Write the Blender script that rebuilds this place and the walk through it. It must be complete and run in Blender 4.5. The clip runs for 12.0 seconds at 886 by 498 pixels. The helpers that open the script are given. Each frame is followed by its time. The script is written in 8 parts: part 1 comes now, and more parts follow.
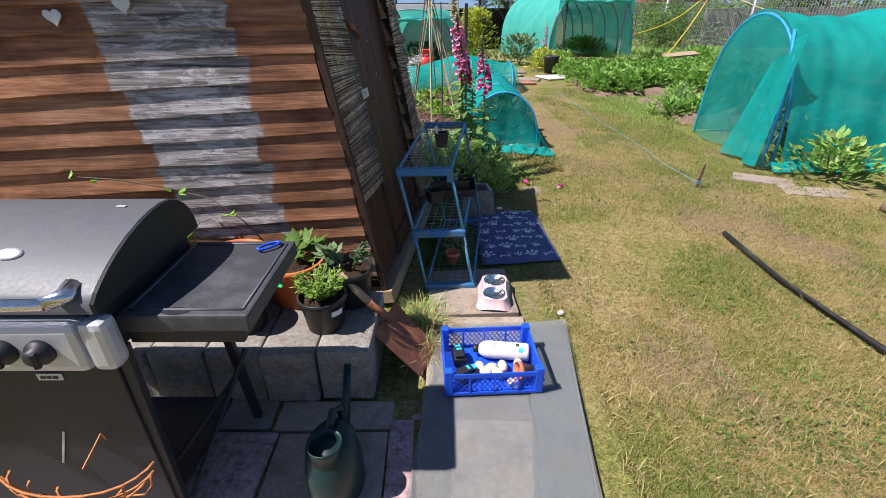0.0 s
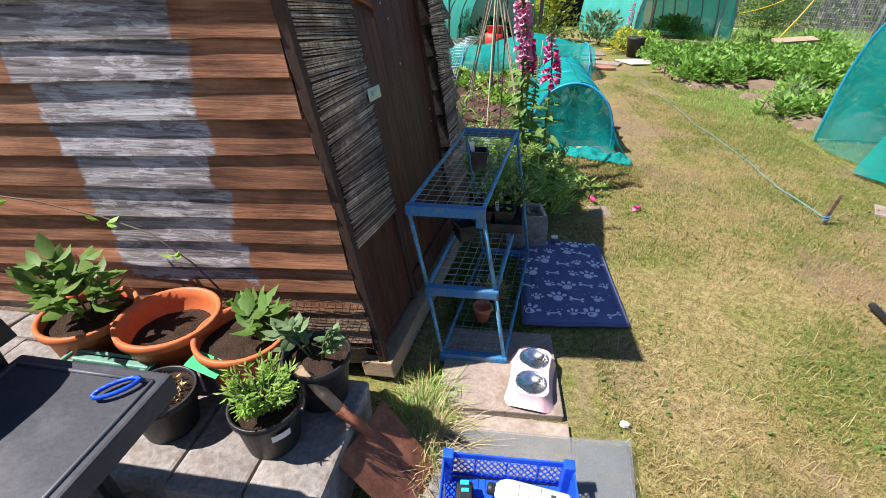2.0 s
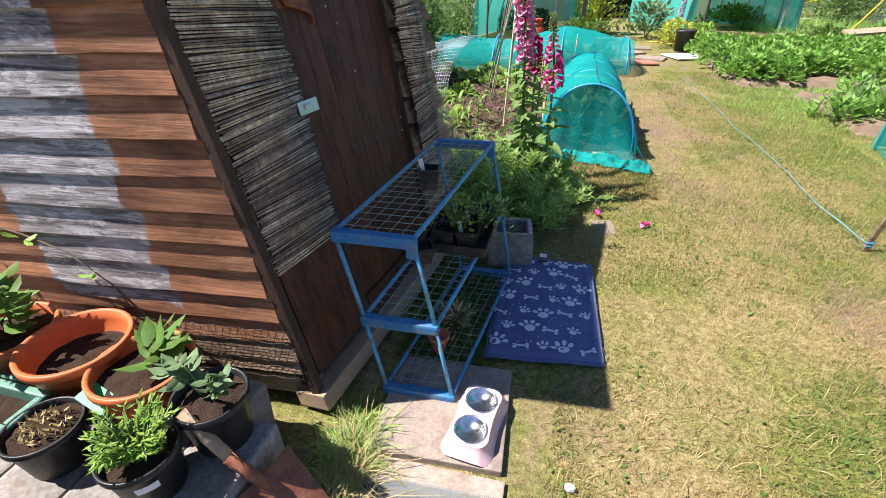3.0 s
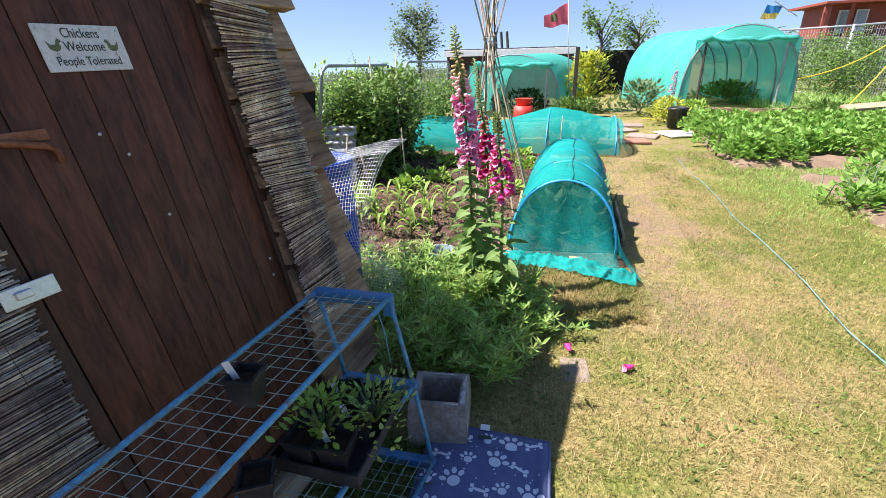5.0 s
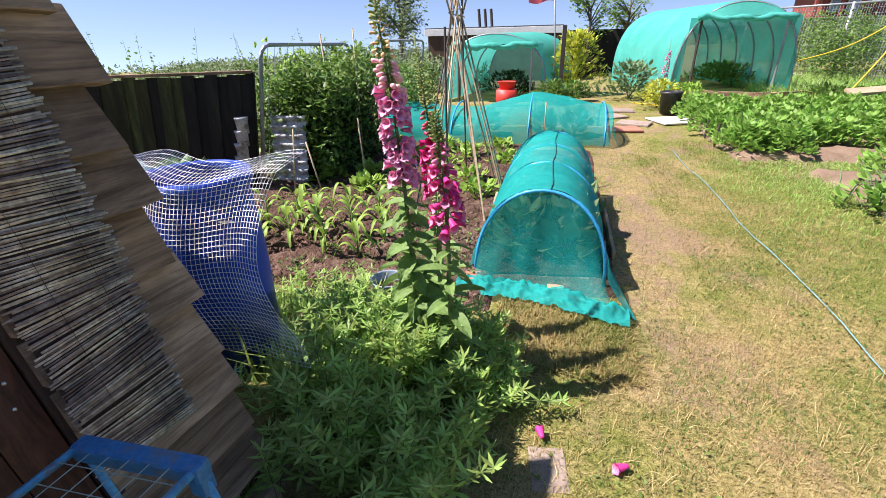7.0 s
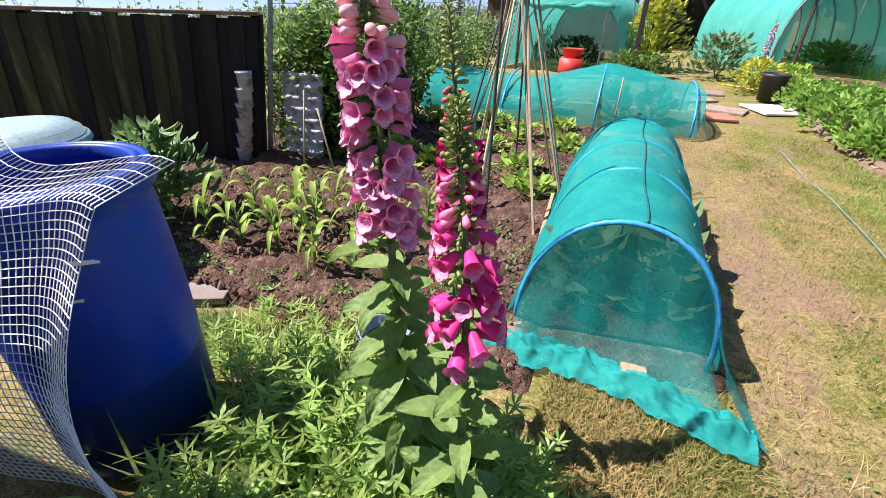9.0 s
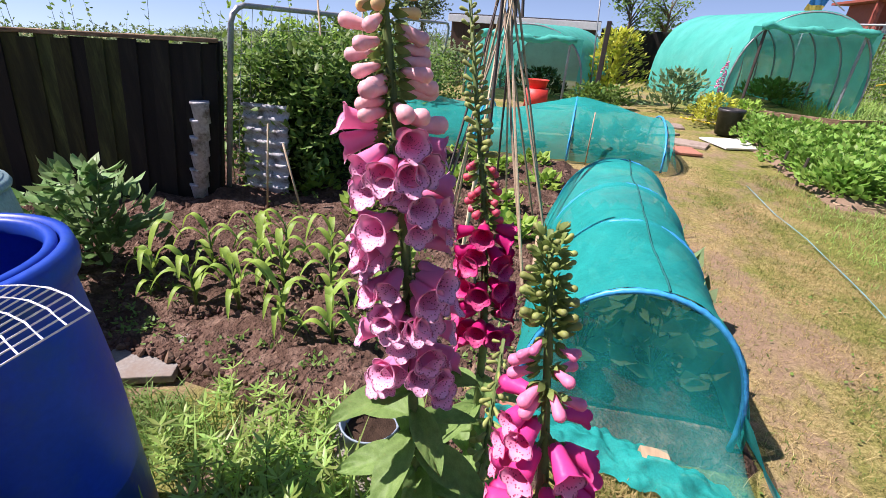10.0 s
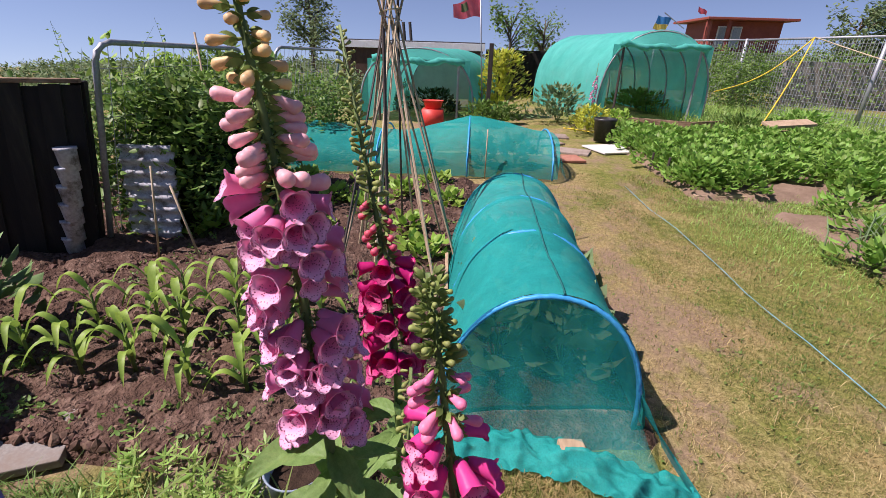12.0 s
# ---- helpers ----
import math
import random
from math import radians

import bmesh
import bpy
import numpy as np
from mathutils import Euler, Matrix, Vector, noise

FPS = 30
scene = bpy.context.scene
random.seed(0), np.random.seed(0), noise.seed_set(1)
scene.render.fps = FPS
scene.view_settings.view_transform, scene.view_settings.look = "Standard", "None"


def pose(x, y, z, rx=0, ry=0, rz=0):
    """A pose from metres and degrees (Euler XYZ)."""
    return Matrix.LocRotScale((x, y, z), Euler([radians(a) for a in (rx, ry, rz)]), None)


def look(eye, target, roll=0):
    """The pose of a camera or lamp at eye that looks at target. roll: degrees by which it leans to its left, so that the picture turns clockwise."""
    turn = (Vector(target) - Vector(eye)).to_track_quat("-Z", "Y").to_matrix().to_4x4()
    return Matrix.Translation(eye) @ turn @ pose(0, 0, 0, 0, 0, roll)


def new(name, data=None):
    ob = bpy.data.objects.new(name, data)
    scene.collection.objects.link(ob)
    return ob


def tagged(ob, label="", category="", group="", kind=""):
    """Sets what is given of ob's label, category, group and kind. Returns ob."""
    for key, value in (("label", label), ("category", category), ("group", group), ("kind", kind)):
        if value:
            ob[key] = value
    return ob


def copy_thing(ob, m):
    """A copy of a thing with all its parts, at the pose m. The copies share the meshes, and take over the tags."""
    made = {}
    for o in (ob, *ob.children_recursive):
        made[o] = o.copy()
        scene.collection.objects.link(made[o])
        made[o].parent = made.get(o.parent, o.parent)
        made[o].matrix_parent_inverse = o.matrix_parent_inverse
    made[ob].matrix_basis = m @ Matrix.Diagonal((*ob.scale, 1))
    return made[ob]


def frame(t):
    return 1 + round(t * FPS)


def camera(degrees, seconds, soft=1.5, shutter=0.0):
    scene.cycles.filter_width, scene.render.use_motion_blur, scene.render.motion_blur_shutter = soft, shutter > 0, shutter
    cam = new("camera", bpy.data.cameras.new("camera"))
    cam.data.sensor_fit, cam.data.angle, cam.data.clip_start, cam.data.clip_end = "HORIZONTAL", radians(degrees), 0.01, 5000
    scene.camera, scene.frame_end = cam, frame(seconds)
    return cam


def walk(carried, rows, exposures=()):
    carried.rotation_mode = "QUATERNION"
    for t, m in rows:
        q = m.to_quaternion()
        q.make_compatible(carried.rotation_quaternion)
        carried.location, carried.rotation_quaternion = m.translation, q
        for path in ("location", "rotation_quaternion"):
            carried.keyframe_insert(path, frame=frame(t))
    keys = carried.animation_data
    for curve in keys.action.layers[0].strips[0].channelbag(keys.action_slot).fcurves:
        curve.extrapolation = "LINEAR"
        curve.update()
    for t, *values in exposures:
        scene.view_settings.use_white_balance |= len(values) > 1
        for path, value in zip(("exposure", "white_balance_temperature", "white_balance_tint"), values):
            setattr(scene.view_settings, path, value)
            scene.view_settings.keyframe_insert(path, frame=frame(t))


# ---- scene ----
# camera and walk
cam = camera(89.3, 12.0, 0.8)
PATH = [
    (0, (0.01, -0.002, 1.444), (0.004, 1.767, 0.511), -0.3),
    (0.5, (0.102, 0.222, 1.464), (-0.05, 1.965, 0.494), -0.5),
    (1, (0.118, 0.433, 1.464), (-0.035, 2.163, 0.472), 0.7),
    (1.5, (0.073, 0.628, 1.438), (-0.091, 2.349, 0.433), 1.3),
    (2, (0.117, 0.767, 1.426), (-0.134, 2.472, 0.411), 0.6),
    (2.5, (0.352, 0.926, 1.445), (-0.01, 2.604, 0.419), -0.5),
    (2.7, (0.412, 0.972, 1.458), (0.023, 2.635, 0.416), -0.5),
    (4.3, (0.541, 1.61, 1.418), (-0.088, 3.251, 0.464), -1.4),
    (4.5, (0.613, 1.727, 1.449), (0.021, 3.414, 0.552), -1.6),
    (5, (0.709, 1.887, 1.519), (0.199, 3.654, 0.733), -1.6),
    (5.5, (0.656, 2.053, 1.528), (0.217, 3.848, 0.762), -1.4),
    (6, (0.6, 2.208, 1.509), (0.201, 4.004, 0.725), -1.3),
    (6.5, (0.663, 2.437, 1.481), (0.25, 4.215, 0.663), -1.3),
    (7, (0.763, 2.674, 1.491), (0.304, 4.422, 0.636), -1.5),
    (7.2, (0.755, 2.749, 1.486), (0.285, 4.489, 0.618), -1.1),
    (8.8, (0.561, 3.545, 1.396), (-0.035, 5.181, 0.412), 1.4),
    (9, (0.55, 3.617, 1.381), (-0.052, 5.252, 0.398), 1.6),
    (9.5, (0.443, 3.768, 1.375), (-0.11, 5.433, 0.413), 2.3),
    (10, (0.331, 3.858, 1.42), (-0.128, 5.587, 0.525), 3.6),
    (10.5, (0.286, 3.881, 1.459), (-0.113, 5.673, 0.665), 4.3),
    (11, (0.277, 3.878, 1.502), (-0.086, 5.701, 0.765), 4.0),
    (11.5, (0.307, 3.858, 1.495), (0.008, 5.68, 0.726), 3.4),
    (12, (0.367, 3.832, 1.47), (0.264, 5.66, 0.665), 1.9),
]
walk(cam, [(t, look(eye, target, roll)) for t, eye, target, roll in PATH], [(t, e, 6350 + 45 * min(5, max(0, t - 2.5)), 18 + 1.6 * max(0, t - 3)) for t, e in ((0, 0.60), (1.5, 0.80), (2.5, 0.96), (4.5, 1.40), (5.5, 1.22), (6.5, 1.15), (7.2, 1.12), (9, 1.05), (9.5, 1.02), (10.5, 0.74), (11.5, 0.52), (12, 0.50))])

# ---- light: clear late-spring sky, sun high behind the shed ----
SUN_WAY = Vector((1.25, 0.36, -1.85)).normalized()
world = bpy.data.worlds.new("sky")
scene.world = world
world.use_nodes = True
wt = world.node_tree
sky = wt.nodes.new("ShaderNodeTexSky")
sky.sky_type = "NISHITA"
sky.sun_disc = False
sky.sun_elevation = math.asin(-SUN_WAY.z)
sky.sun_rotation = math.atan2(-SUN_WAY.x, -SUN_WAY.y)
sky.dust_density = 0.3
sky.air_density = 1.0
sky.ozone_density = 2.0
sky.altitude = 1500
# the land falls away, so the true horizon lies a little below the eye's level
gen = wt.nodes.new("ShaderNodeTexCoord")
dip = wt.nodes.new("ShaderNodeVectorMath")
dip.operation = "ADD"
dip.inputs[1].default_value = (0.0, 0.0, 0.13)
unit = wt.nodes.new("ShaderNodeVectorMath")
unit.operation = "NORMALIZE"
wt.links.new(gen.outputs["Generated"], dip.inputs[0])
wt.links.new(dip.outputs[0], unit.inputs[0])
wt.links.new(unit.outputs[0], sky.inputs["Vector"])
wt.links.new(sky.outputs[0], wt.nodes["Background"].inputs[0])
wt.nodes["Background"].inputs[1].default_value = 0.080
sun = new("sun", bpy.data.lights.new("sun", "SUN"))
sun.data.energy, sun.data.angle, sun.data.color = 5.0, radians(0.55), (1.0, 0.96, 0.90)
sun.rotation_mode = "QUATERNION"
sun.rotation_quaternion = SUN_WAY.to_track_quat("-Z", "Y")


# ---- materials ----
def ramp(nt, fac, stops):
    r = nt.nodes.new("ShaderNodeValToRGB")
    el = r.color_ramp.elements
    while len(el) < len(stops):
        el.new(0.5)
    for e, (p, c) in zip(el, stops):
        e.position, e.color = p, (*c, 1)
    nt.links.new(fac, r.inputs[0])
    return r.outputs[0]


def noise_tex(nt, scale, detail=4, rough=0.6, stretch=None, coord="Object"):
    tc = nt.nodes.new("ShaderNodeTexCoord")
    n = nt.nodes.new("ShaderNodeTexNoise")
    n.inputs["Scale"].default_value, n.inputs["Detail"].default_value, n.inputs["Roughness"].default_value = scale, detail, rough
    src = tc.outputs[coord]
    if stretch:
        mp = nt.nodes.new("ShaderNodeMapping")
        mp.inputs["Scale"].default_value = stretch
        nt.links.new(src, mp.inputs[0])
        src = mp.outputs[0]
    nt.links.new(src, n.inputs["Vector"])
    return n.outputs["Fac"]


def mixc(nt, fac, a, b, mode="MIX"):
    m = nt.nodes.new("ShaderNodeMix")
    m.data_type, m.blend_type = "RGBA", mode
    for s, v in ((m.inputs[0], fac), (m.inputs[6], a), (m.inputs[7], b)):
        if isinstance(v, (int, float)):
            s.default_value = v
        elif isinstance(v, tuple):
            s.default_value = (*v, 1)
        else:
            nt.links.new(v, s)
    return m.outputs[2]


def scaled(nt, v, a, b):
    m = nt.nodes.new("ShaderNodeMapRange")
    m.inputs[3].default_value, m.inputs[4].default_value = a, b
    nt.links.new(v, m.inputs[0])
    return m.outputs[0]


def material(name, stops, rough=0.7, scale=12, fine=90, metal=0.0, bump=0.25, bump_d=0.004, stretch=None, rand=0.0, island=0.0, trans=0.0, fine_amt=0.35, spec=0.4, dirt=None):
    """A surface with colour varied at two scales, fine relief, and a tint of its own for every piece."""
    m = bpy.data.materials.new(name)
    m.use_nodes = True
    nt = m.node_tree
    b = nt.nodes["Principled BSDF"]
    big = noise_tex(nt, scale, 5, 0.65, stretch)
    small = noise_tex(nt, fine, 3, 0.6, stretch)
    n = len(stops)
    col = ramp(nt, scaled(nt, big, -0.35, 1.35), [(k / max(1, n - 1), c) for k, c in enumerate(stops)])
    col = mixc(nt, fine_amt, col, ramp(nt, small, [(0.3, (0.25, 0.25, 0.25)), (0.7, (0.8, 0.8, 0.8))]), "OVERLAY")
    if dirt:
        d = ramp(nt, noise_tex(nt, dirt[1], 6, 0.7), [(0.48, (0, 0, 0)), (0.66, (1, 1, 1))])
        col = mixc(nt, d, col, dirt[0])
    if rand or island:
        src = nt.nodes.new("ShaderNodeObjectInfo").outputs["Random"] if rand else nt.nodes.new("ShaderNodeNewGeometry").outputs["Random Per Island"]
        hs = nt.nodes.new("ShaderNodeHueSaturation")
        amt = rand or island
        nt.links.new(scaled(nt, src, 1 - amt, 1 + amt), hs.inputs["Value"])
        nt.links.new(scaled(nt, src, 0.5 - amt * 0.05, 0.5 + amt * 0.05), hs.inputs["Hue"])
        nt.links.new(col, hs.inputs["Color"])
        col = hs.outputs[0]
    nt.links.new(col, b.inputs["Base Color"])
    nt.links.new(scaled(nt, small, max(0.02, rough - 0.12), min(1, rough + 0.12)), b.inputs["Roughness"])
    b.inputs["Metallic"].default_value = metal
    b.inputs["Specular IOR Level"].default_value = spec
    if bump:
        bp = nt.nodes.new("ShaderNodeBump")
        bp.inputs["Strength"].default_value, bp.inputs["Distance"].default_value = bump, bump_d
        nt.links.new(small, bp.inputs["Height"])
        nt.links.new(bp.outputs[0], b.inputs["Normal"])
    if trans:
        tr = nt.nodes.new("ShaderNodeBsdfTranslucent")
        nt.links.new(col, tr.inputs[0])
        mx = nt.nodes.new("ShaderNodeMixShader")
        mx.inputs[0].default_value = trans
        nt.links.new(b.outputs[0], mx.inputs[1])
        nt.links.new(tr.outputs[0], mx.inputs[2])
        nt.links.new(mx.outputs[0], nt.nodes["Material Output"].inputs[0])
    return m


def calc(nt, op, a, b=0.0):
    m = nt.nodes.new("ShaderNodeMath")
    m.operation = op
    for sock, v in zip(m.inputs, (a, b)):
        if isinstance(v, (int, float)):
            sock.default_value = v
        else:
            nt.links.new(v, sock)
    return m.outputs[0]


def wood(name, stops, stretch, rand=0.3, rough=0.8, bump=0.5, knot=(0.03, 0.016, 0.01), grain=1.0, paint=False):
    """Sawn timber: long grain, knots, a pattern and a tint of its own for every board; paint adds flaking old paint in one stretch."""
    m = bpy.data.materials.new(name)
    m.use_nodes = True
    nt = m.node_tree
    b = nt.nodes["Principled BSDF"]
    tc = nt.nodes.new("ShaderNodeTexCoord")
    info = nt.nodes.new("ShaderNodeObjectInfo")
    off = nt.nodes.new("ShaderNodeVectorMath")
    off.operation = "MULTIPLY_ADD"
    off.inputs[1].default_value = (17.0, 31.0, 23.0)
    nt.links.new(info.outputs["Random"], off.inputs[0])
    nt.links.new(tc.outputs["Object"], off.inputs[2])

    def tex(scale, st, detail=5, rough_=0.65, node="ShaderNodeTexNoise"):
        mp = nt.nodes.new("ShaderNodeMapping")
        mp.inputs["Scale"].default_value = st
        nt.links.new(off.outputs[0], mp.inputs[0])
        n = nt.nodes.new(node)
        n.inputs["Scale"].default_value = scale
        if node == "ShaderNodeTexNoise":
            n.inputs["Detail"].default_value, n.inputs["Roughness"].default_value = detail, rough_
            n.inputs["Distortion"].default_value = 0.6
        nt.links.new(mp.outputs[0], n.inputs["Vector"])
        return n.outputs[0]
    broad = tex(2.6, tuple(1 + (q - 1) * 0.35 for q in stretch))
    lines = tex(11 * grain, stretch, 6, 0.7)
    n = len(stops)
    col = ramp(nt, scaled(nt, broad, -0.4, 1.4), [(k / (n - 1), c) for k, c in enumerate(stops)])
    col = mixc(nt, 0.75, col, ramp(nt, lines, [(0.34, (0.16, 0.16, 0.16)), (0.5, (0.5, 0.5, 0.5)), (0.66, (0.80, 0.80, 0.80))]), "OVERLAY")
    kn = tex(2.4, tuple(max(0.8, q ** 0.45) for q in stretch), node="ShaderNodeTexVoronoi")
    col = mixc(nt, ramp(nt, kn, [(0.04, (0.8, 0.8, 0.8)), (0.09, (0, 0, 0))]), col, knot)
    hs = nt.nodes.new("ShaderNodeHueSaturation")
    nt.links.new(scaled(nt, info.outputs["Random"], 1 - rand, 1 + rand), hs.inputs["Value"])
    nt.links.new(col, hs.inputs["Color"])
    col = hs.outputs[0]
    if paint:
        sp = nt.nodes.new("ShaderNodeSeparateXYZ")
        nt.links.new(tc.outputs["Object"], sp.inputs[0])
        X, Z = sp.outputs["X"], sp.outputs["Z"]
        u = calc(nt, "SUBTRACT", 0.887, calc(nt, "ADD", X, calc(nt, "MULTIPLY", Z, 0.17)))
        jit = calc(nt, "ADD", scaled(nt, tex(9, (1, 1, 1), 4), -0.05, 0.05), scaled(nt, info.outputs["Random"], -0.03, 0.03))
        right = calc(nt, "SUBTRACT", u, calc(nt, "SUBTRACT", 0.44, calc(nt, "MULTIPLY", Z, 0.10)))
        inside = calc(nt, "MINIMUM", right, calc(nt, "SUBTRACT", 0.86, u))
        inside = calc(nt, "MINIMUM", inside, calc(nt, "MINIMUM", calc(nt, "SUBTRACT", Z, 0.47), calc(nt, "SUBTRACT", 1.56, Z)))
        mask = ramp(nt, calc(nt, "ADD", calc(nt, "ADD", inside, jit), 0.5), [(0.492, (0, 0, 0)), (0.506, (1, 1, 1))])
        flake = ramp(nt, tex(9, (0.7, 1, 2.6), 8, 0.74), [(0.50, (0, 0, 0)), (0.535, (0.95, 0.95, 0.95))])
        bare = ramp(nt, lines, [(0.35, (0.055, 0.05, 0.052)), (0.62, (0.40, 0.36, 0.34))])
        white = ramp(nt, lines, [(0.36, (0.20, 0.185, 0.18)), (0.60, (0.60, 0.58, 0.57))])
        col = mixc(nt, mask, col, mixc(nt, flake, bare, white))
    nt.links.new(col, b.inputs["Base Color"])
    b.inputs["Roughness"].default_value = rough
    b.inputs["Specular IOR Level"].default_value = 0.3
    bp = nt.nodes.new("ShaderNodeBump")
    bp.inputs["Strength"].default_value, bp.inputs["Distance"].default_value = bump, 0.006
    nt.links.new(lines, bp.inputs["Height"])
    nt.links.new(bp.outputs[0], b.inputs["Normal"])
    return m


def netting(name, c0, c1, clear, fold=3.0):
    """Fine woven mesh sheet: part of the light passes between the threads."""
    m = material(name, [c0, c1], 0.75, fold, 160, bump=0.3, trans=0.35, fine_amt=0.25, spec=0.2)
    nt = m.node_tree
    last = nt.nodes["Material Output"].inputs[0].links[0].from_socket
    tp = nt.nodes.new("ShaderNodeBsdfTransparent")
    mx = nt.nodes.new("ShaderNodeMixShader")
    nt.links.new(scaled(nt, noise_tex(nt, fold * 2.2, 4, 0.6), clear - 0.2, clear + 0.2), mx.inputs[0])
    nt.links.new(last, mx.inputs[1])
    nt.links.new(tp.outputs[0], mx.inputs[2])
    nt.links.new(mx.outputs[0], nt.nodes["Material Output"].inputs[0])
    return m


def lush_side(nt, sp):
    """The lawn stays greener away from the trodden way."""
    side = nt.nodes.new("ShaderNodeMapRange")
    side.inputs[1].default_value, side.inputs[2].default_value, side.inputs[3].default_value, side.inputs[4].default_value = 1.9, 2.9, 0.0, 0.13
    nt.links.new(sp.outputs["X"], side.inputs[0])
    up = nt.nodes.new("ShaderNodeMapRange")
    up.inputs[1].default_value, up.inputs[2].default_value = 3.6, 5.2
    nt.links.new(sp.outputs["Y"], up.inputs[0])
    return calc(nt, "MULTIPLY", side.outputs[0], up.outputs[0])


def lawn_material():
    """Mown lawn, parched to straw in patches, with bare earth in the worn track and some lush green beside it."""
    m = bpy.data.materials.new("lawn")
    m.use_nodes = True
    nt = m.node_tree
    b = nt.nodes["Principled BSDF"]
    fine = noise_tex(nt, 130, 5, 0.75)
    mid = noise_tex(nt, 9, 5, 0.65)
    patch = noise_tex(nt, 1.5, 5, 0.62)
    bare = noise_tex(nt, 0.9, 5, 0.7, (1, 0.55, 1))
    sp = nt.nodes.new("ShaderNodeSeparateXYZ")
    nt.links.new(nt.nodes.new("ShaderNodeTexCoord").outputs["Object"], sp.inputs[0])
    patch = calc(nt, "SUBTRACT", patch, lush_side(nt, sp))
    # clump noise varies tuft tone and paints the small shadows between tufts
    clump = noise_tex(nt, 34, 4, 0.7)
    fine = calc(nt, "ADD", calc(nt, "MULTIPLY", fine, 0.6), calc(nt, "MULTIPLY", clump, 0.4))
    green = ramp(nt, fine, [(0.36, (0.022, 0.036, 0.008)), (0.5, (0.145, 0.165, 0.035)), (0.64, (0.34, 0.335, 0.095))])
    straw = ramp(nt, fine, [(0.36, (0.07, 0.055, 0.02)), (0.5, (0.29, 0.22, 0.095)), (0.64, (0.53, 0.42, 0.22))])
    col = mixc(nt, ramp(nt, patch, [(0.375, (0, 0, 0)), (0.60, (0.9, 0.9, 0.9))]), green, straw)
    col = mixc(nt, ramp(nt, mid, [(0.5, (0, 0, 0)), (0.72, (0.5, 0.5, 0.5))]), col, straw)
    earth = ramp(nt, fine, [(0.3, (0.12, 0.078, 0.05)), (0.7, (0.37, 0.265, 0.175))])
    col = mixc(nt, ramp(nt, bare, [(0.52, (0, 0, 0)), (0.62, (0.9, 0.9, 0.9))]), col, earth)
    # the trodden strip along the cloche
    near = nt.nodes.new("ShaderNodeMath")
    near.operation = "SUBTRACT"
    near.inputs[1].default_value = 1.42
    nt.links.new(sp.outputs["X"], near.inputs[0])
    dist = nt.nodes.new("ShaderNodeMath")
    dist.operation = "ABSOLUTE"
    nt.links.new(near.outputs[0], dist.inputs[0])
    strip = nt.nodes.new("ShaderNodeMapRange")
    strip.inputs[1].default_value, strip.inputs[2].default_value, strip.inputs[3].default_value, strip.inputs[4].default_value = 0.08, 0.42, 0.17, 0.0
    nt.links.new(dist.outputs[0], strip.inputs[0])
    far = nt.nodes.new("ShaderNodeMapRange")
    far.inputs[1].default_value, far.inputs[2].default_value = 4.6, 5.6
    nt.links.new(sp.outputs["Y"], far.inputs[0])
    both = nt.nodes.new("ShaderNodeMath")
    both.operation = "MULTIPLY_ADD"
    nt.links.new(strip.outputs[0], both.inputs[0])
    nt.links.new(far.outputs[0], both.inputs[1])
    nt.links.new(noise_tex(nt, 5, 5, 0.7), both.inputs[2])
    col = mixc(nt, ramp(nt, both.outputs[0], [(0.62, (0, 0, 0)), (0.78, (0.9, 0.9, 0.9))]), col, earth)
    nt.links.new(col, b.inputs["Base Color"])
    b.inputs["Roughness"].default_value = 0.95
    b.inputs["Specular IOR Level"].default_value = 0.1
    bp = nt.nodes.new("ShaderNodeBump")
    bp.inputs["Strength"].default_value, bp.inputs["Distance"].default_value = 0.7, 0.015
    nt.links.new(fine, bp.inputs["Height"])
    nt.links.new(bp.outputs[0], b.inputs["Normal"])
    return m


def blade_material():
    m = material("grass_blades", [(0.13, 0.165, 0.035), (0.26, 0.30, 0.078)], 0.8, 2.0, 40, bump=0, island=0.3, trans=0.35, spec=0.2)
    nt = m.node_tree
    b = nt.nodes["Principled BSDF"]
    col = b.inputs["Base Color"].links[0].from_socket
    rnd = nt.nodes.new("ShaderNodeNewGeometry").outputs["Random Per Island"]
    sp = nt.nodes.new("ShaderNodeSeparateXYZ")
    nt.links.new(nt.nodes.new("ShaderNodeTexCoord").outputs["Object"], sp.inputs[0])
    patch = calc(nt, "SUBTRACT", noise_tex(nt, 1.5, 5, 0.62), lush_side(nt, sp))
    add = nt.nodes.new("ShaderNodeMath")
    add.operation = "ADD"
    nt.links.new(rnd, add.inputs[0])
    nt.links.new(scaled(nt, patch, -1.1, 1.65), add.inputs[1])
    out = mixc(nt, ramp(nt, add.outputs[0], [(0.38, (0, 0, 0)), (0.84, (1, 1, 1))]), col, (0.43, 0.33, 0.14))
    nt.links.new(out, b.inputs["Base Color"])
    for n in nt.nodes:
        if n.type == "BSDF_TRANSLUCENT":
            nt.links.new(out, n.inputs[0])
    return m


def leaf_material(name, stops, trans=0.35, rough=0.5, island=0.25):
    return material(name, stops, rough, 6, 60, bump=0.15, island=island, trans=trans, fine_amt=0.2, spec=0.35)


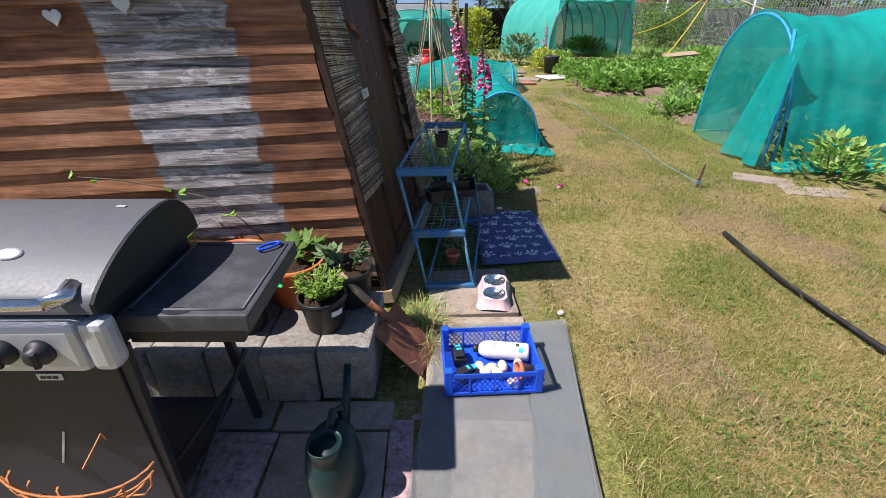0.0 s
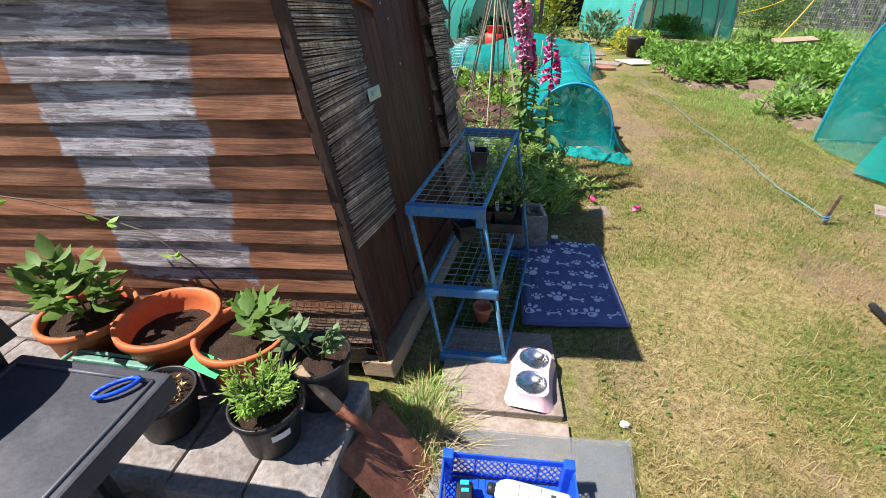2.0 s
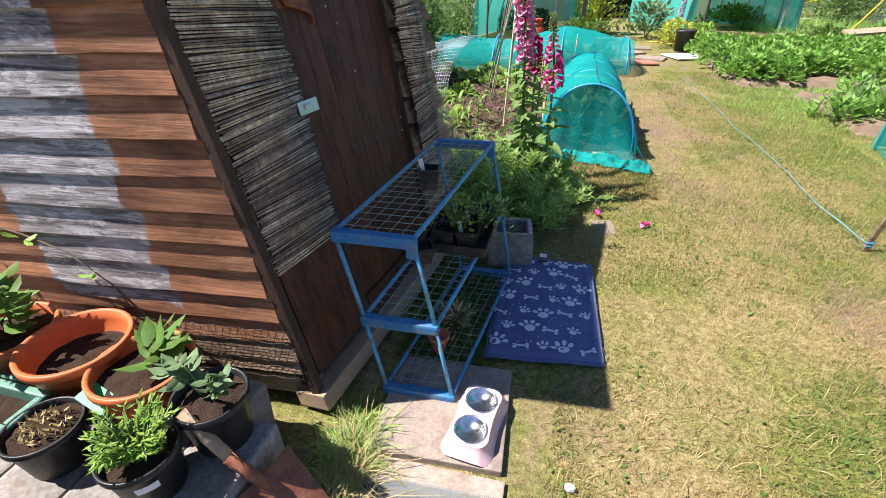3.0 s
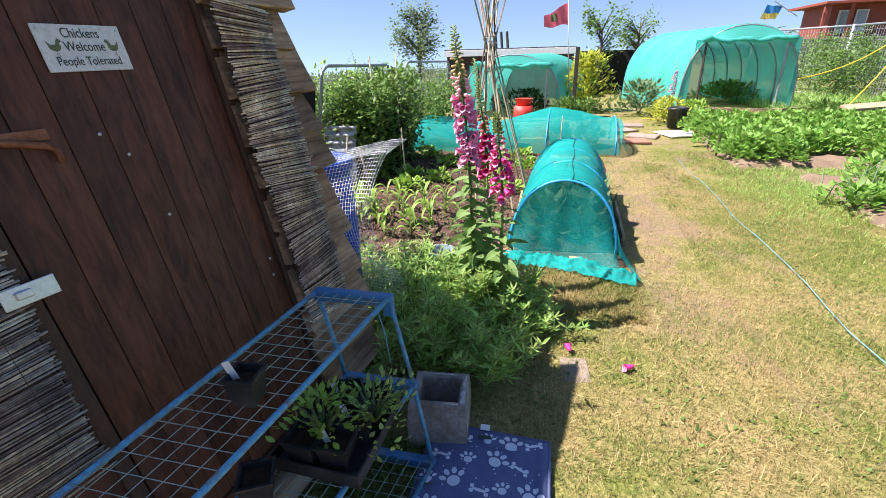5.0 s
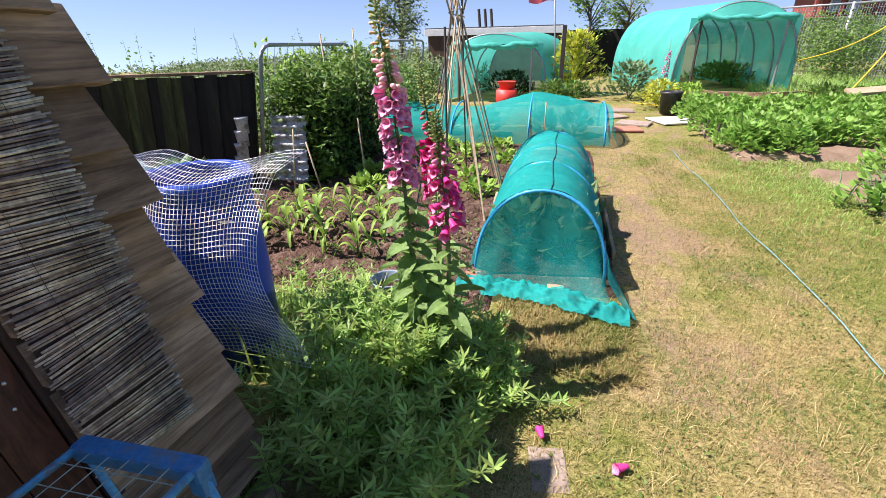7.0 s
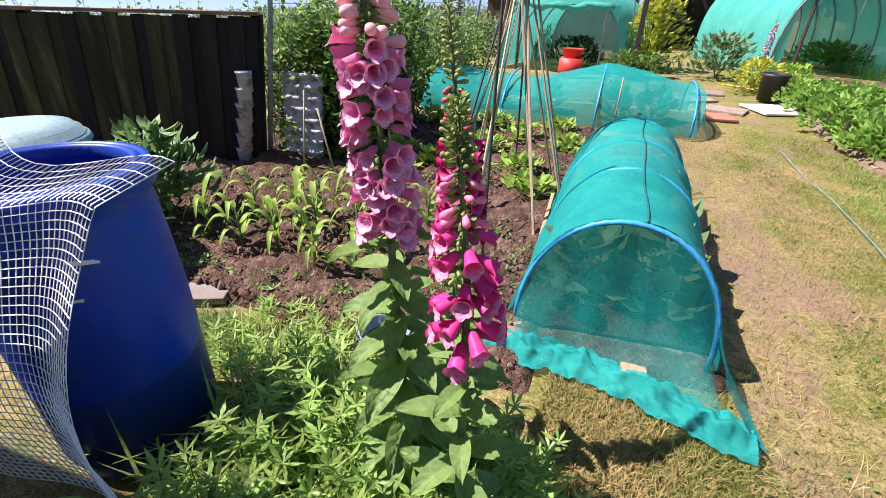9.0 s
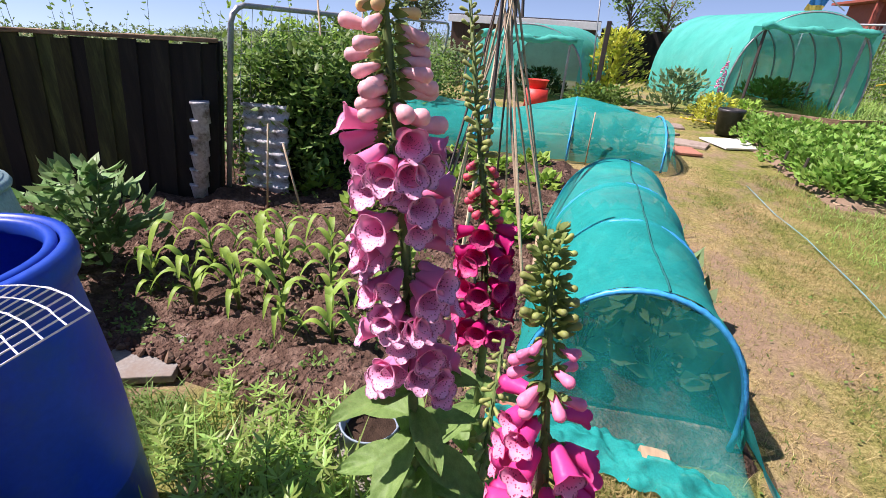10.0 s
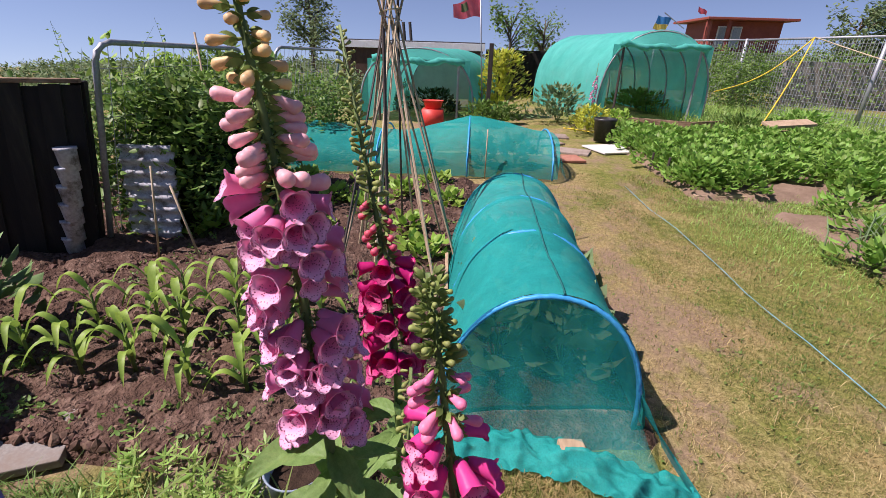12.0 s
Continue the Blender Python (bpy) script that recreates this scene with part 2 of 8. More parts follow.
def clear_plastic():
    """Clear rigid sheet dulled by scuffs and dust."""
    m = material("scuffed_clear_plastic", [(0.26, 0.27, 0.27), (0.40, 0.41, 0.41)], 0.35, 4, 60, bump=0.05, fine_amt=0.2, dirt=((0.36, 0.34, 0.30), 7))
    nt = m.node_tree
    tp = nt.nodes.new("ShaderNodeBsdfTransparent")
    tp.inputs[0].default_value = (0.90, 0.93, 0.93, 1)
    mx = nt.nodes.new("ShaderNodeMixShader")
    nt.links.new(scaled(nt, noise_tex(nt, 3.0, 4, 0.6), 0.62, 0.86), mx.inputs[0])
    nt.links.new(nt.nodes["Principled BSDF"].outputs[0], mx.inputs[1])
    nt.links.new(tp.outputs[0], mx.inputs[2])
    nt.links.new(mx.outputs[0], nt.nodes["Material Output"].inputs[0])
    return m


M = {
    "lawn": lawn_material(),
    "blades": blade_material(),
    "soil": material("dug_soil", [(0.030, 0.018, 0.013), (0.105, 0.064, 0.046), (0.27, 0.185, 0.14)], 0.95, 9, 45, bump=1.0, bump_d=0.035, fine_amt=0.5, spec=0.1),
    "clod": material("soil_clod", [(0.06, 0.036, 0.026), (0.24, 0.155, 0.115)], 0.95, 9, 90, bump=0.6, island=0.3, spec=0.1),
    "dry_soil": material("dry_soil", [(0.13, 0.088, 0.058), (0.27, 0.195, 0.135)], 0.95, 4, 60, bump=0.5, spec=0.1),
    "board": wood("weathered_board", [(0.07, 0.028, 0.016), (0.29, 0.13, 0.064), (0.52, 0.29, 0.17)], (0.22, 1, 4.5), 0.28, paint=True),
    "board_grey": wood("greyed_board", [(0.075, 0.045, 0.028), (0.24, 0.16, 0.095), (0.48, 0.35, 0.225)], (1, 0.22, 4.5), 0.5, 0.85, 1.0),
    "door": wood("brown_stained_door_board", [(0.048, 0.017, 0.010), (0.085, 0.032, 0.018), (0.13, 0.054, 0.030)], (3, 3, 0.3), 0.18, 0.55, 0.3, (0.02, 0.008, 0.005)),
    "dark_wood": material("dark_timber", [(0.035, 0.02, 0.014), (0.09, 0.05, 0.03)], 0.8, 6, 60, bump=0.4, stretch=(2, 2, 0.5)),
    "sill": material("raw_timber", [(0.28, 0.19, 0.11), (0.45, 0.34, 0.22)], 0.8, 6, 50, bump=0.4, stretch=(1, 0.3, 3)),
    "reed": material("dried_reed", [(0.11, 0.075, 0.05), (0.40, 0.31, 0.235), (0.74, 0.66, 0.56)], 0.8, 10, 70, bump=0.4, island=0.6, fine_amt=0.7),
    "felt": material("roof_felt", [(0.04, 0.04, 0.04), (0.08, 0.08, 0.08)], 0.95, 8, 200),
    "metal_plate": material("galvanised_plate", [(0.5, 0.52, 0.54), (0.68, 0.7, 0.72)], 0.35, 12, 90, metal=0.9, bump=0.05),
    "rust": material("rusty_iron", [(0.10, 0.035, 0.018), (0.26, 0.10, 0.05), (0.38, 0.17, 0.09)], 0.8, 14, 90, metal=0.15, bump=0.4, bump_d=0.002),
    "teal_steel": material("blue_painted_steel", [(0.02, 0.13, 0.30), (0.04, 0.22, 0.44)], 0.45, 15, 90, bump=0.15, dirt=((0.14, 0.18, 0.19), 16)),
    "teal_tube": material("pale_blue_enamel_tube", [(0.05, 0.27, 0.45), (0.10, 0.38, 0.58)], 0.4, 20, 90, bump=0.15, dirt=((0.16, 0.15, 0.12), 30)),
    "wire": material("green_coated_wire", [(0.20, 0.30, 0.26), (0.36, 0.42, 0.36)], 0.5, 20, 90, metal=0.2, bump=0.1),
    "white_net": material("white_plastic_net", [(0.62, 0.66, 0.68), (0.78, 0.8, 0.8)], 0.5, 20, 90, bump=0.1),
    "galv": material("dull_galvanised_tube", [(0.24, 0.26, 0.27), (0.40, 0.42, 0.43)], 0.5, 8, 60, metal=0.5, bump=0.1),
    "hoop": material("blue_water_pipe", [(0.02, 0.26, 0.55), (0.04, 0.36, 0.66)], 0.4, 10, 60, bump=0.05),
    "net": netting("teal_insect_mesh", (0.0, 0.33, 0.30), (0.0, 0.50, 0.45), 0.62),
    "net_low": netting("teal_mesh_slack", (0.0, 0.32, 0.29), (0.0, 0.50, 0.45), 0.36),
    "net_dense": netting("teal_mesh_doubled", (0.0, 0.31, 0.285), (0.0, 0.50, 0.45), 0.20),
    "net_seam": material("dark_teal_seam", [(0.0, 0.09, 0.085), (0.0, 0.15, 0.14)], 0.8, 40, 90, bump=0.1),
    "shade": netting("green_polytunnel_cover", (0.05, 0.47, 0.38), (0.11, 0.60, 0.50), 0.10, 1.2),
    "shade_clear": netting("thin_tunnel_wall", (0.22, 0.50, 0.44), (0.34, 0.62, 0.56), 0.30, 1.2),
    "blue_plastic": material("blue_barrel_plastic", [(0.010, 0.055, 0.40), (0.016, 0.085, 0.54)], 0.38, 3, 60, bump=0.06, fine_amt=0.15, trans=0.25, dirt=((0.03, 0.09, 0.36), 7)),
    "bin": material("faded_teal_bin_plastic", [(0.20, 0.34, 0.36), (0.32, 0.46, 0.47)], 0.5, 5, 60, bump=0.1),
    "crate": material("blue_crate_plastic", [(0.010, 0.07, 0.58), (0.02, 0.12, 0.75)], 0.38, 9, 90, bump=0.1, fine_amt=0.15),
    "slab": material("buff_paving", [(0.20, 0.155, 0.12), (0.33, 0.27, 0.215), (0.42, 0.36, 0.295)], 0.9, 5, 70, bump=0.4, bump_d=0.003, rand=0.14, fine_amt=0.4, dirt=((0.20, 0.15, 0.11), 5)),
    "slab_grey": material("grey_paving", [(0.19, 0.185, 0.165), (0.28, 0.27, 0.24)], 0.9, 5, 80, bump=0.35, bump_d=0.003, rand=0.1, fine_amt=0.35, dirt=((0.22, 0.18, 0.14), 4)),
    "slab_buff": material("pale_buff_paving", [(0.38, 0.29, 0.23), (0.50, 0.40, 0.33)], 0.9, 5, 70, bump=0.3, bump_d=0.003, fine_amt=0.3, dirt=((0.30, 0.23, 0.18), 6)),
    "clear_sheet": clear_plastic(),
    "slab_pink": material("pink_speckled_paving", [(0.34, 0.22, 0.22), (0.46, 0.32, 0.31)], 0.9, 8, 60, bump=0.4, bump_d=0.003, fine_amt=0.6, dirt=((0.16, 0.11, 0.10), 26)),
    "concrete": material("rough_concrete", [(0.14, 0.125, 0.105), (0.26, 0.24, 0.21), (0.38, 0.345, 0.30)], 0.95, 7, 60, bump=0.7, bump_d=0.006, rand=0.12, fine_amt=0.5, dirt=((0.19, 0.15, 0.11), 9)),
    "bbq_lid": material("charcoal_enamel", [(0.085, 0.09, 0.10), (0.115, 0.12, 0.13)], 0.5, 3, 120, bump=0.06, fine_amt=0.1),
    "bbq_black": material("black_steel", [(0.012, 0.014, 0.017), (0.026, 0.029, 0.034)], 0.5, 6, 90, bump=0.08, fine_amt=0.2),
    "bbq_table": material("dark_grey_table_plastic", [(0.035, 0.037, 0.042), (0.055, 0.058, 0.064)], 0.55, 5, 110, bump=0.12, fine_amt=0.2, dirt=((0.085, 0.085, 0.09), 7)),
    "silver": material("silver_panel", [(0.50, 0.51, 0.53), (0.62, 0.63, 0.65)], 0.4, 5, 120, metal=0.4, bump=0.04, fine_amt=0.1),
    "chrome": material("polished_steel", [(0.72, 0.73, 0.75), (0.82, 0.83, 0.85)], 0.28, 6, 60, metal=1.0, bump=0.02, fine_amt=0.05),
    "orange": material("orange_pot_plastic", [(0.55, 0.125, 0.035), (0.68, 0.19, 0.06)], 0.5, 5, 60, bump=0.06, fine_amt=0.15, dirt=((0.42, 0.14, 0.07), 6)),
    "black_pot": material("black_pot_plastic", [(0.010, 0.011, 0.012), (0.028, 0.028, 0.028)], 0.42, 6, 80, bump=0.06, fine_amt=0.2, dirt=((0.06, 0.055, 0.05), 9)),
    "terracotta": material("terracotta", [(0.46, 0.15, 0.075), (0.56, 0.22, 0.12)], 0.75, 9, 90, bump=0.1),
    "compost": material("potting_compost", [(0.022, 0.014, 0.01), (0.07, 0.045, 0.03)], 0.95, 25, 160, bump=0.9, bump_d=0.008, spec=0.1),
    "dgreen_plastic": material("dark_green_plastic", [(0.004, 0.022, 0.022), (0.008, 0.036, 0.036)], 0.4, 5, 80, bump=0.05, fine_amt=0.15),
    "trough": material("green_trough_plastic", [(0.10, 0.24, 0.17), (0.16, 0.33, 0.24)], 0.5, 6, 80, bump=0.08),
    "mat": material("navy_fleece", [(0.085, 0.105, 0.21), (0.155, 0.18, 0.32)], 0.95, 7, 260, bump=0.5, bump_d=0.002, fine_amt=0.3, spec=0.1),
    "mat_print": material("white_fleece_print", [(0.60, 0.62, 0.72), (0.74, 0.76, 0.82)], 0.95, 14, 220, bump=0.3, spec=0.1),
    "pink": material("pink_bowl_plastic", [(0.68, 0.43, 0.44), (0.76, 0.52, 0.52)], 0.35, 5, 60, bump=0.04, fine_amt=0.1),
    "white": material("white_plastic", [(0.70, 0.70, 0.68), (0.80, 0.80, 0.79)], 0.45, 6, 60, bump=0.05, fine_amt=0.1),
    "white_paint": material("worn_white_board", [(0.52, 0.53, 0.52), (0.70, 0.71, 0.70)], 0.6, 6, 80, bump=0.15),
    "flaked_paint": material("flaked_white_paint", [(0.16, 0.13, 0.11), (0.50, 0.48, 0.46), (0.72, 0.71, 0.70)], 0.8, 22, 90, bump=0.5, fine_amt=0.6, dirt=((0.16, 0.13, 0.10), 30)),
    "ink": material("dark_print", [(0.03, 0.05, 0.04), (0.06, 0.08, 0.06)], 0.6, 20, 80, bump=0),
    "ink_green": material("olive_print", [(0.10, 0.13, 0.05), (0.14, 0.17, 0.08)], 0.6, 20, 80, bump=0),
    "egg": material("eggshell", [(0.72, 0.56, 0.44), (0.80, 0.68, 0.57)], 0.5, 5, 120, bump=0.03, rand=0.12, fine_amt=0.1),
    "cyan": material("cyan_plastic", [(0.02, 0.42, 0.60), (0.03, 0.52, 0.70)], 0.45, 8, 60, bump=0),
    "rope": material("blue_rope", [(0.03, 0.22, 0.42), (0.10, 0.38, 0.55)], 0.8, 60, 300, bump=0.6, bump_d=0.002),
    "string_grey": material("faded_guide_string", [(0.10, 0.30, 0.36), (0.18, 0.42, 0.48)], 0.8, 60, 300, bump=0.3),
    "cane": material("bamboo_cane", [(0.20, 0.145, 0.085), (0.36, 0.28, 0.18), (0.42, 0.34, 0.24)], 0.6, 8, 60, bump=0.2, rand=0.3),
    "cane_dark": material("dark_cane", [(0.035, 0.028, 0.024), (0.08, 0.06, 0.05)], 0.6, 8, 60, bump=0.2, rand=0.2),
    "yellow": material("yellow_rope", [(0.62, 0.44, 0.03), (0.74, 0.54, 0.05)], 0.7, 30, 200, bump=0.3),
    "fence": material("dark_creosoted_board", [(0.004, 0.0035, 0.003), (0.013, 0.011, 0.008), (0.034, 0.033, 0.018)], 0.85, 3, 45, bump=0.5, stretch=(3, 3, 0.35), rand=0.35, fine_amt=0.5),
    "fence_algae": material("creosoted_board_green_with_algae", [(0.006, 0.006, 0.003), (0.03, 0.034, 0.010), (0.11, 0.12, 0.035)], 0.9, 3, 45, bump=0.5, stretch=(3, 3, 0.35), rand=0.45, fine_amt=0.5),
    # dirt blotches on white plastic whose grey base stands in for shade
    "dirty_shaded_plastic": material("dirty_shaded_white_plastic", [(0.34, 0.36, 0.38), (0.56, 0.58, 0.60)], 0.6, 9, 60, bump=0.1, dirt=((0.14, 0.13, 0.11), 12)),
    "lawn_tuft": leaf_material("green_grass_tuft", [(0.06, 0.115, 0.02), (0.20, 0.29, 0.06)], 0.3, 0.6),
    "white_stone": material("pale_stone", [(0.55, 0.53, 0.48), (0.70, 0.68, 0.62)], 0.85, 7, 60, bump=0.4),
    "brick": material("red_brick", [(0.30, 0.11, 0.07), (0.42, 0.20, 0.13)], 0.9, 12, 90, bump=0.4),
    "red": material("red_plastic", [(0.52, 0.03, 0.02), (0.64, 0.07, 0.05)], 0.5, 8, 60, bump=0),
    "red_wood": material("red_brown_cladding", [(0.20, 0.045, 0.03), (0.30, 0.075, 0.05)], 0.7, 4, 60, bump=0.2),
    "flag_red": material("red_flag_cloth", [(0.72, 0.09, 0.13), (0.78, 0.16, 0.20)], 0.9, 6, 90, bump=0.1, trans=0.3),
    "flag_blue": material("blue_flag_cloth", [(0.03, 0.22, 0.55), (0.05, 0.28, 0.62)], 0.9, 6, 90, bump=0.1, trans=0.3),
    "flag_yellow": material("yellow_flag_cloth", [(0.72, 0.55, 0.10), (0.78, 0.62, 0.16)], 0.9, 6, 90, bump=0.1, trans=0.3),
    "glass": material("dim_window_glass", [(0.20, 0.24, 0.28), (0.34, 0.38, 0.42)], 0.1, 3, 30, bump=0),
    "leaf": leaf_material("mid_green_leaf", [(0.085, 0.175, 0.032), (0.19, 0.31, 0.065)]),
    # dark green foliage; also carries the painted shade low in the climbers
    "leaf_dark_and_shaded": leaf_material("dark_and_shaded_leaf", [(0.014, 0.034, 0.010), (0.042, 0.085, 0.02)], 0.2),
    "leaf_weed": leaf_material("weed_leaf", [(0.20, 0.36, 0.07), (0.46, 0.62, 0.18)], 0.5, 0.4, 0.4),
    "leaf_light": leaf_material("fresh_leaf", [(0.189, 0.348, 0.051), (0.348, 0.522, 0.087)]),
    "leaf_grey": leaf_material("grey_green_leaf", [(0.12, 0.21, 0.09), (0.24, 0.34, 0.16)], 0.3),
    "leaf_bean": leaf_material("bean_leaf", [(0.09, 0.19, 0.06), (0.26, 0.40, 0.15)], 0.3, 0.5, 0.35),
    "leaf_potato": leaf_material("potato_leaf", [(0.15, 0.32, 0.05), (0.30, 0.50, 0.10)], 0.42),
    "leaf_gold": leaf_material("yellow_green_leaf", [(0.377, 0.435, 0.043), (0.600, 0.600, 0.087)]),
    "leaf_corn": leaf_material("maize_leaf", [(0.15, 0.29, 0.045), (0.38, 0.52, 0.09)]),
    "leaf_fox": leaf_material("downy_foxglove_leaf", [(0.11, 0.205, 0.05), (0.26, 0.40, 0.12)], 0.38, 0.55),
    # distance haze is mixed into this paler, greyer leaf colour
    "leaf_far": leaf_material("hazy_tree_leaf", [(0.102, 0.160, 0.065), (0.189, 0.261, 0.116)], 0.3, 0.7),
    "stem": material("green_stem", [(0.07, 0.12, 0.03), (0.14, 0.20, 0.06)], 0.6, 20, 90, bump=0.1),
    "sepal": material("downy_green_sepal", [(0.13, 0.20, 0.045), (0.25, 0.32, 0.09)], 0.6, 20, 90, bump=0.1, trans=0.25),
    "bark": material("bark", [(0.07, 0.05, 0.035), (0.16, 0.12, 0.085)], 0.9, 10, 60, bump=0.6),
    "straw": material("dry_straw", [(0.32, 0.245, 0.10), (0.50, 0.40, 0.20)], 0.9, 9, 60, bump=0, island=0.3),
    "backdrop": material("far_fields", [(0.10, 0.14, 0.06), (0.18, 0.20, 0.10)], 1.0, 0.05, 1.0, bump=0, spec=0),
}


# ---- building helpers ----
class Geo:
    """Collects vertices and faces of one mesh."""

    def __init__(self):
        self.v, self.f, self.n = [], [], 0

    def add(self, v, f):
        v = np.asarray(v, float).reshape(-1, 3)
        self.v.append(v)
        self.f.extend([tuple(i + self.n for i in q) for q in f])
        self.n += len(v)
        return self

    def box(self, x0, x1, y0, y1, z0, z1, c=0.0, jit=0.0):
        if c <= 0:
            v = [(x, y, z) for x in (x0, x1) for y in (y0, y1) for z in (z0, z1)]
            if jit:
                v = np.array(v) + np.random.uniform(-jit, jit, (8, 3))
            return self.add(v, [(0, 1, 3, 2), (4, 6, 7, 5), (0, 4, 5, 1), (2, 3, 7, 6), (0, 2, 6, 4), (1, 5, 7, 3)])
        bm = bmesh.new()
        bmesh.ops.create_cube(bm, size=1)
        bmesh.ops.scale(bm, verts=bm.verts, vec=(x1 - x0, y1 - y0, z1 - z0))
        if jit:
            for q in bm.verts:
                q.co += Vector(np.random.uniform(-jit, jit, 3))
        bmesh.ops.bevel(bm, geom=bm.edges[:], offset=c, segments=2, affect="EDGES", profile=0.6)
        bmesh.ops.translate(bm, verts=bm.verts, vec=((x0 + x1) / 2, (y0 + y1) / 2, (z0 + z1) / 2))
        bm.verts.index_update()
        self.add([q.co[:] for q in bm.verts], [[q.index for q in p.verts] for p in bm.faces])
        bm.free()
        return self

    def tube(self, pts, r, k=8, cap=True):
        pts = [Vector(p) for p in pts]
        rs = r if isinstance(r, (list, tuple)) else [r] * len(pts)
        v, f = [], []
        ref = Vector((0.13, 0.31, 0.94))
        for i, p in enumerate(pts):
            d = (pts[min(i + 1, len(pts) - 1)] - pts[max(i - 1, 0)]).normalized()
            if abs(d.dot(ref)) > 0.97:
                ref = Vector((0.9, 0.2, 0.1))
            a = d.cross(ref).normalized()
            b = d.cross(a)
            ref = b.cross(d) if i else ref
            for j in range(k):
                w = 2 * math.pi * j / k
                v.append(p + (a * math.cos(w) + b * math.sin(w)) * rs[i])
        for i in range(len(pts) - 1):
            for j in range(k):
                f.append((i * k + j, i * k + (j + 1) % k, (i + 1) * k + (j + 1) % k, (i + 1) * k + j))
        if cap:
            f.append(tuple(range(k - 1, -1, -1)))
            f.append(tuple((len(pts) - 1) * k + j for j in range(k)))
        return self.add(v, f)

    def lathe(self, prof, k=24, sx=1.0, sy=1.0, at=(0, 0, 0), cap=True):
        v = [(at[0] + r * sx * math.cos(2 * math.pi * j / k), at[1] + r * sy * math.sin(2 * math.pi * j / k), at[2] + z) for r, z in prof for j in range(k)]
        f = [(i * k + j, i * k + (j + 1) % k, (i + 1) * k + (j + 1) % k, (i + 1) * k + j) for i in range(len(prof) - 1) for j in range(k)]
        if cap:
            f.append(tuple(range(k - 1, -1, -1)))
            f.append(tuple((len(prof) - 1) * k + j for j in range(k)))
        return self.add(v, f)

    def sheet(self, fn, nu, nv):
        v = [fn(i / nu, j / nv) for i in range(nu + 1) for j in range(nv + 1)]
        f = [(i * (nv + 1) + j, (i + 1) * (nv + 1) + j, (i + 1) * (nv + 1) + j + 1, i * (nv + 1) + j + 1) for i in range(nu) for j in range(nv)]
        return self.add(v, f)

    def stamp(self, tv, tf, mats):
        """The template tv, tf put down once for every 4x4 matrix."""
        tv = np.asarray(tv, float)
        mats = np.asarray(mats, float)
        h = np.concatenate([tv, np.ones((len(tv), 1))], 1)
        w = np.einsum("nij,kj->nki", mats, h)[..., :3].reshape(-1, 3)
        base = self.n
        self.v.append(w)
        for i in range(len(mats)):
            o = base + i * len(tv)
            self.f.extend([tuple(q + o for q in p) for p in tf])
        self.n += len(w)
        return self

    def move(self, m):
        a = np.array(m)
        self.v = [np.asarray(v) @ a[:3, :3].T + a[:3, 3] for v in self.v]
        return self

    def mesh(self, name, mat, smooth=False, off=(0, 0, 0)):
        me = bpy.data.meshes.new(name)
        v = np.concatenate(self.v) - np.array(off)
        me.from_pydata(v.tolist(), [], self.f)
        for mm in mat if isinstance(mat, (list, tuple)) else [mat]:
            me.materials.append(mm)
        if smooth:
            me.shade_smooth()
        me.update()
        return me


ORIGIN = {}


def thing(name, label, category, at=(0, 0, 0), group="", kind=""):
    ob = new(name)
    ob.location = at
    ob.empty_display_size = 0.1
    ORIGIN[ob.name] = Vector(at)
    return tagged(ob, label, category, group, kind)


def part(name, geo, mat, parent, label="", smooth=False, kind=""):
    """One mesh object, its geometry given in world coordinates, under a thing or a part."""
    o = ORIGIN[parent.name]
    ob = new(name, geo.mesh(name, mat, smooth, o))
    ob.parent = parent
    ORIGIN[ob.name] = o
    return tagged(ob, label, "", "", kind)


def solid(name, geo, mat, label, category, kind="", at=None, smooth=False, group=""):
    """A thing that is one mesh, its origin at its base."""
    v = np.concatenate(geo.v)
    at = at or ((v[:, 0].min() + v[:, 0].max()) / 2, (v[:, 1].min() + v[:, 1].max()) / 2, v[:, 2].min())
    ob = new(name, geo.mesh(name, mat, smooth, at))
    ob.location = at
    ORIGIN[ob.name] = Vector(at)
    return tagged(ob, label, category, group, kind)


def affine(cols, origin):
    m = Matrix.Identity(4)
    for j, c in enumerate(cols):
        for i in range(3):
            m[i][j] = c[i]
    for i in range(3):
        m[i][3] = origin[i]
    return m


def rand_mats(pos, size, tilt=(0.2, 1.1), yaw=None, seed=1):
    """Matrices for leaves: local y points outward along the leaf, lifted by tilt, at random yaw."""
    rs = np.random.RandomState(seed)
    n = len(pos)
    yw = rs.uniform(0, 2 * np.pi, n) if yaw is None else np.asarray(yaw)
    tl = rs.uniform(tilt[0], tilt[1], n)
    s = np.asarray(size) * np.ones(n)
    rl = rs.normal(0, 0.35, n)
    cy, sy, ct, st = np.cos(yw), np.sin(yw), np.cos(tl), np.sin(tl)
    y = np.stack([cy * ct, sy * ct, st], 1)
    x0 = np.stack([-sy, cy, 0 * sy], 1)
    z0 = np.cross(x0, y)
    x = x0 * np.cos(rl)[:, None] + z0 * np.sin(rl)[:, None]
    z = np.cross(x, y)
    m = np.zeros((n, 4, 4))
    m[:, :3, 0], m[:, :3, 1], m[:, :3, 2], m[:, :3, 3], m[:, 3, 3] = x * s[:, None], y * s[:, None], z * s[:, None], pos, 1
    return m


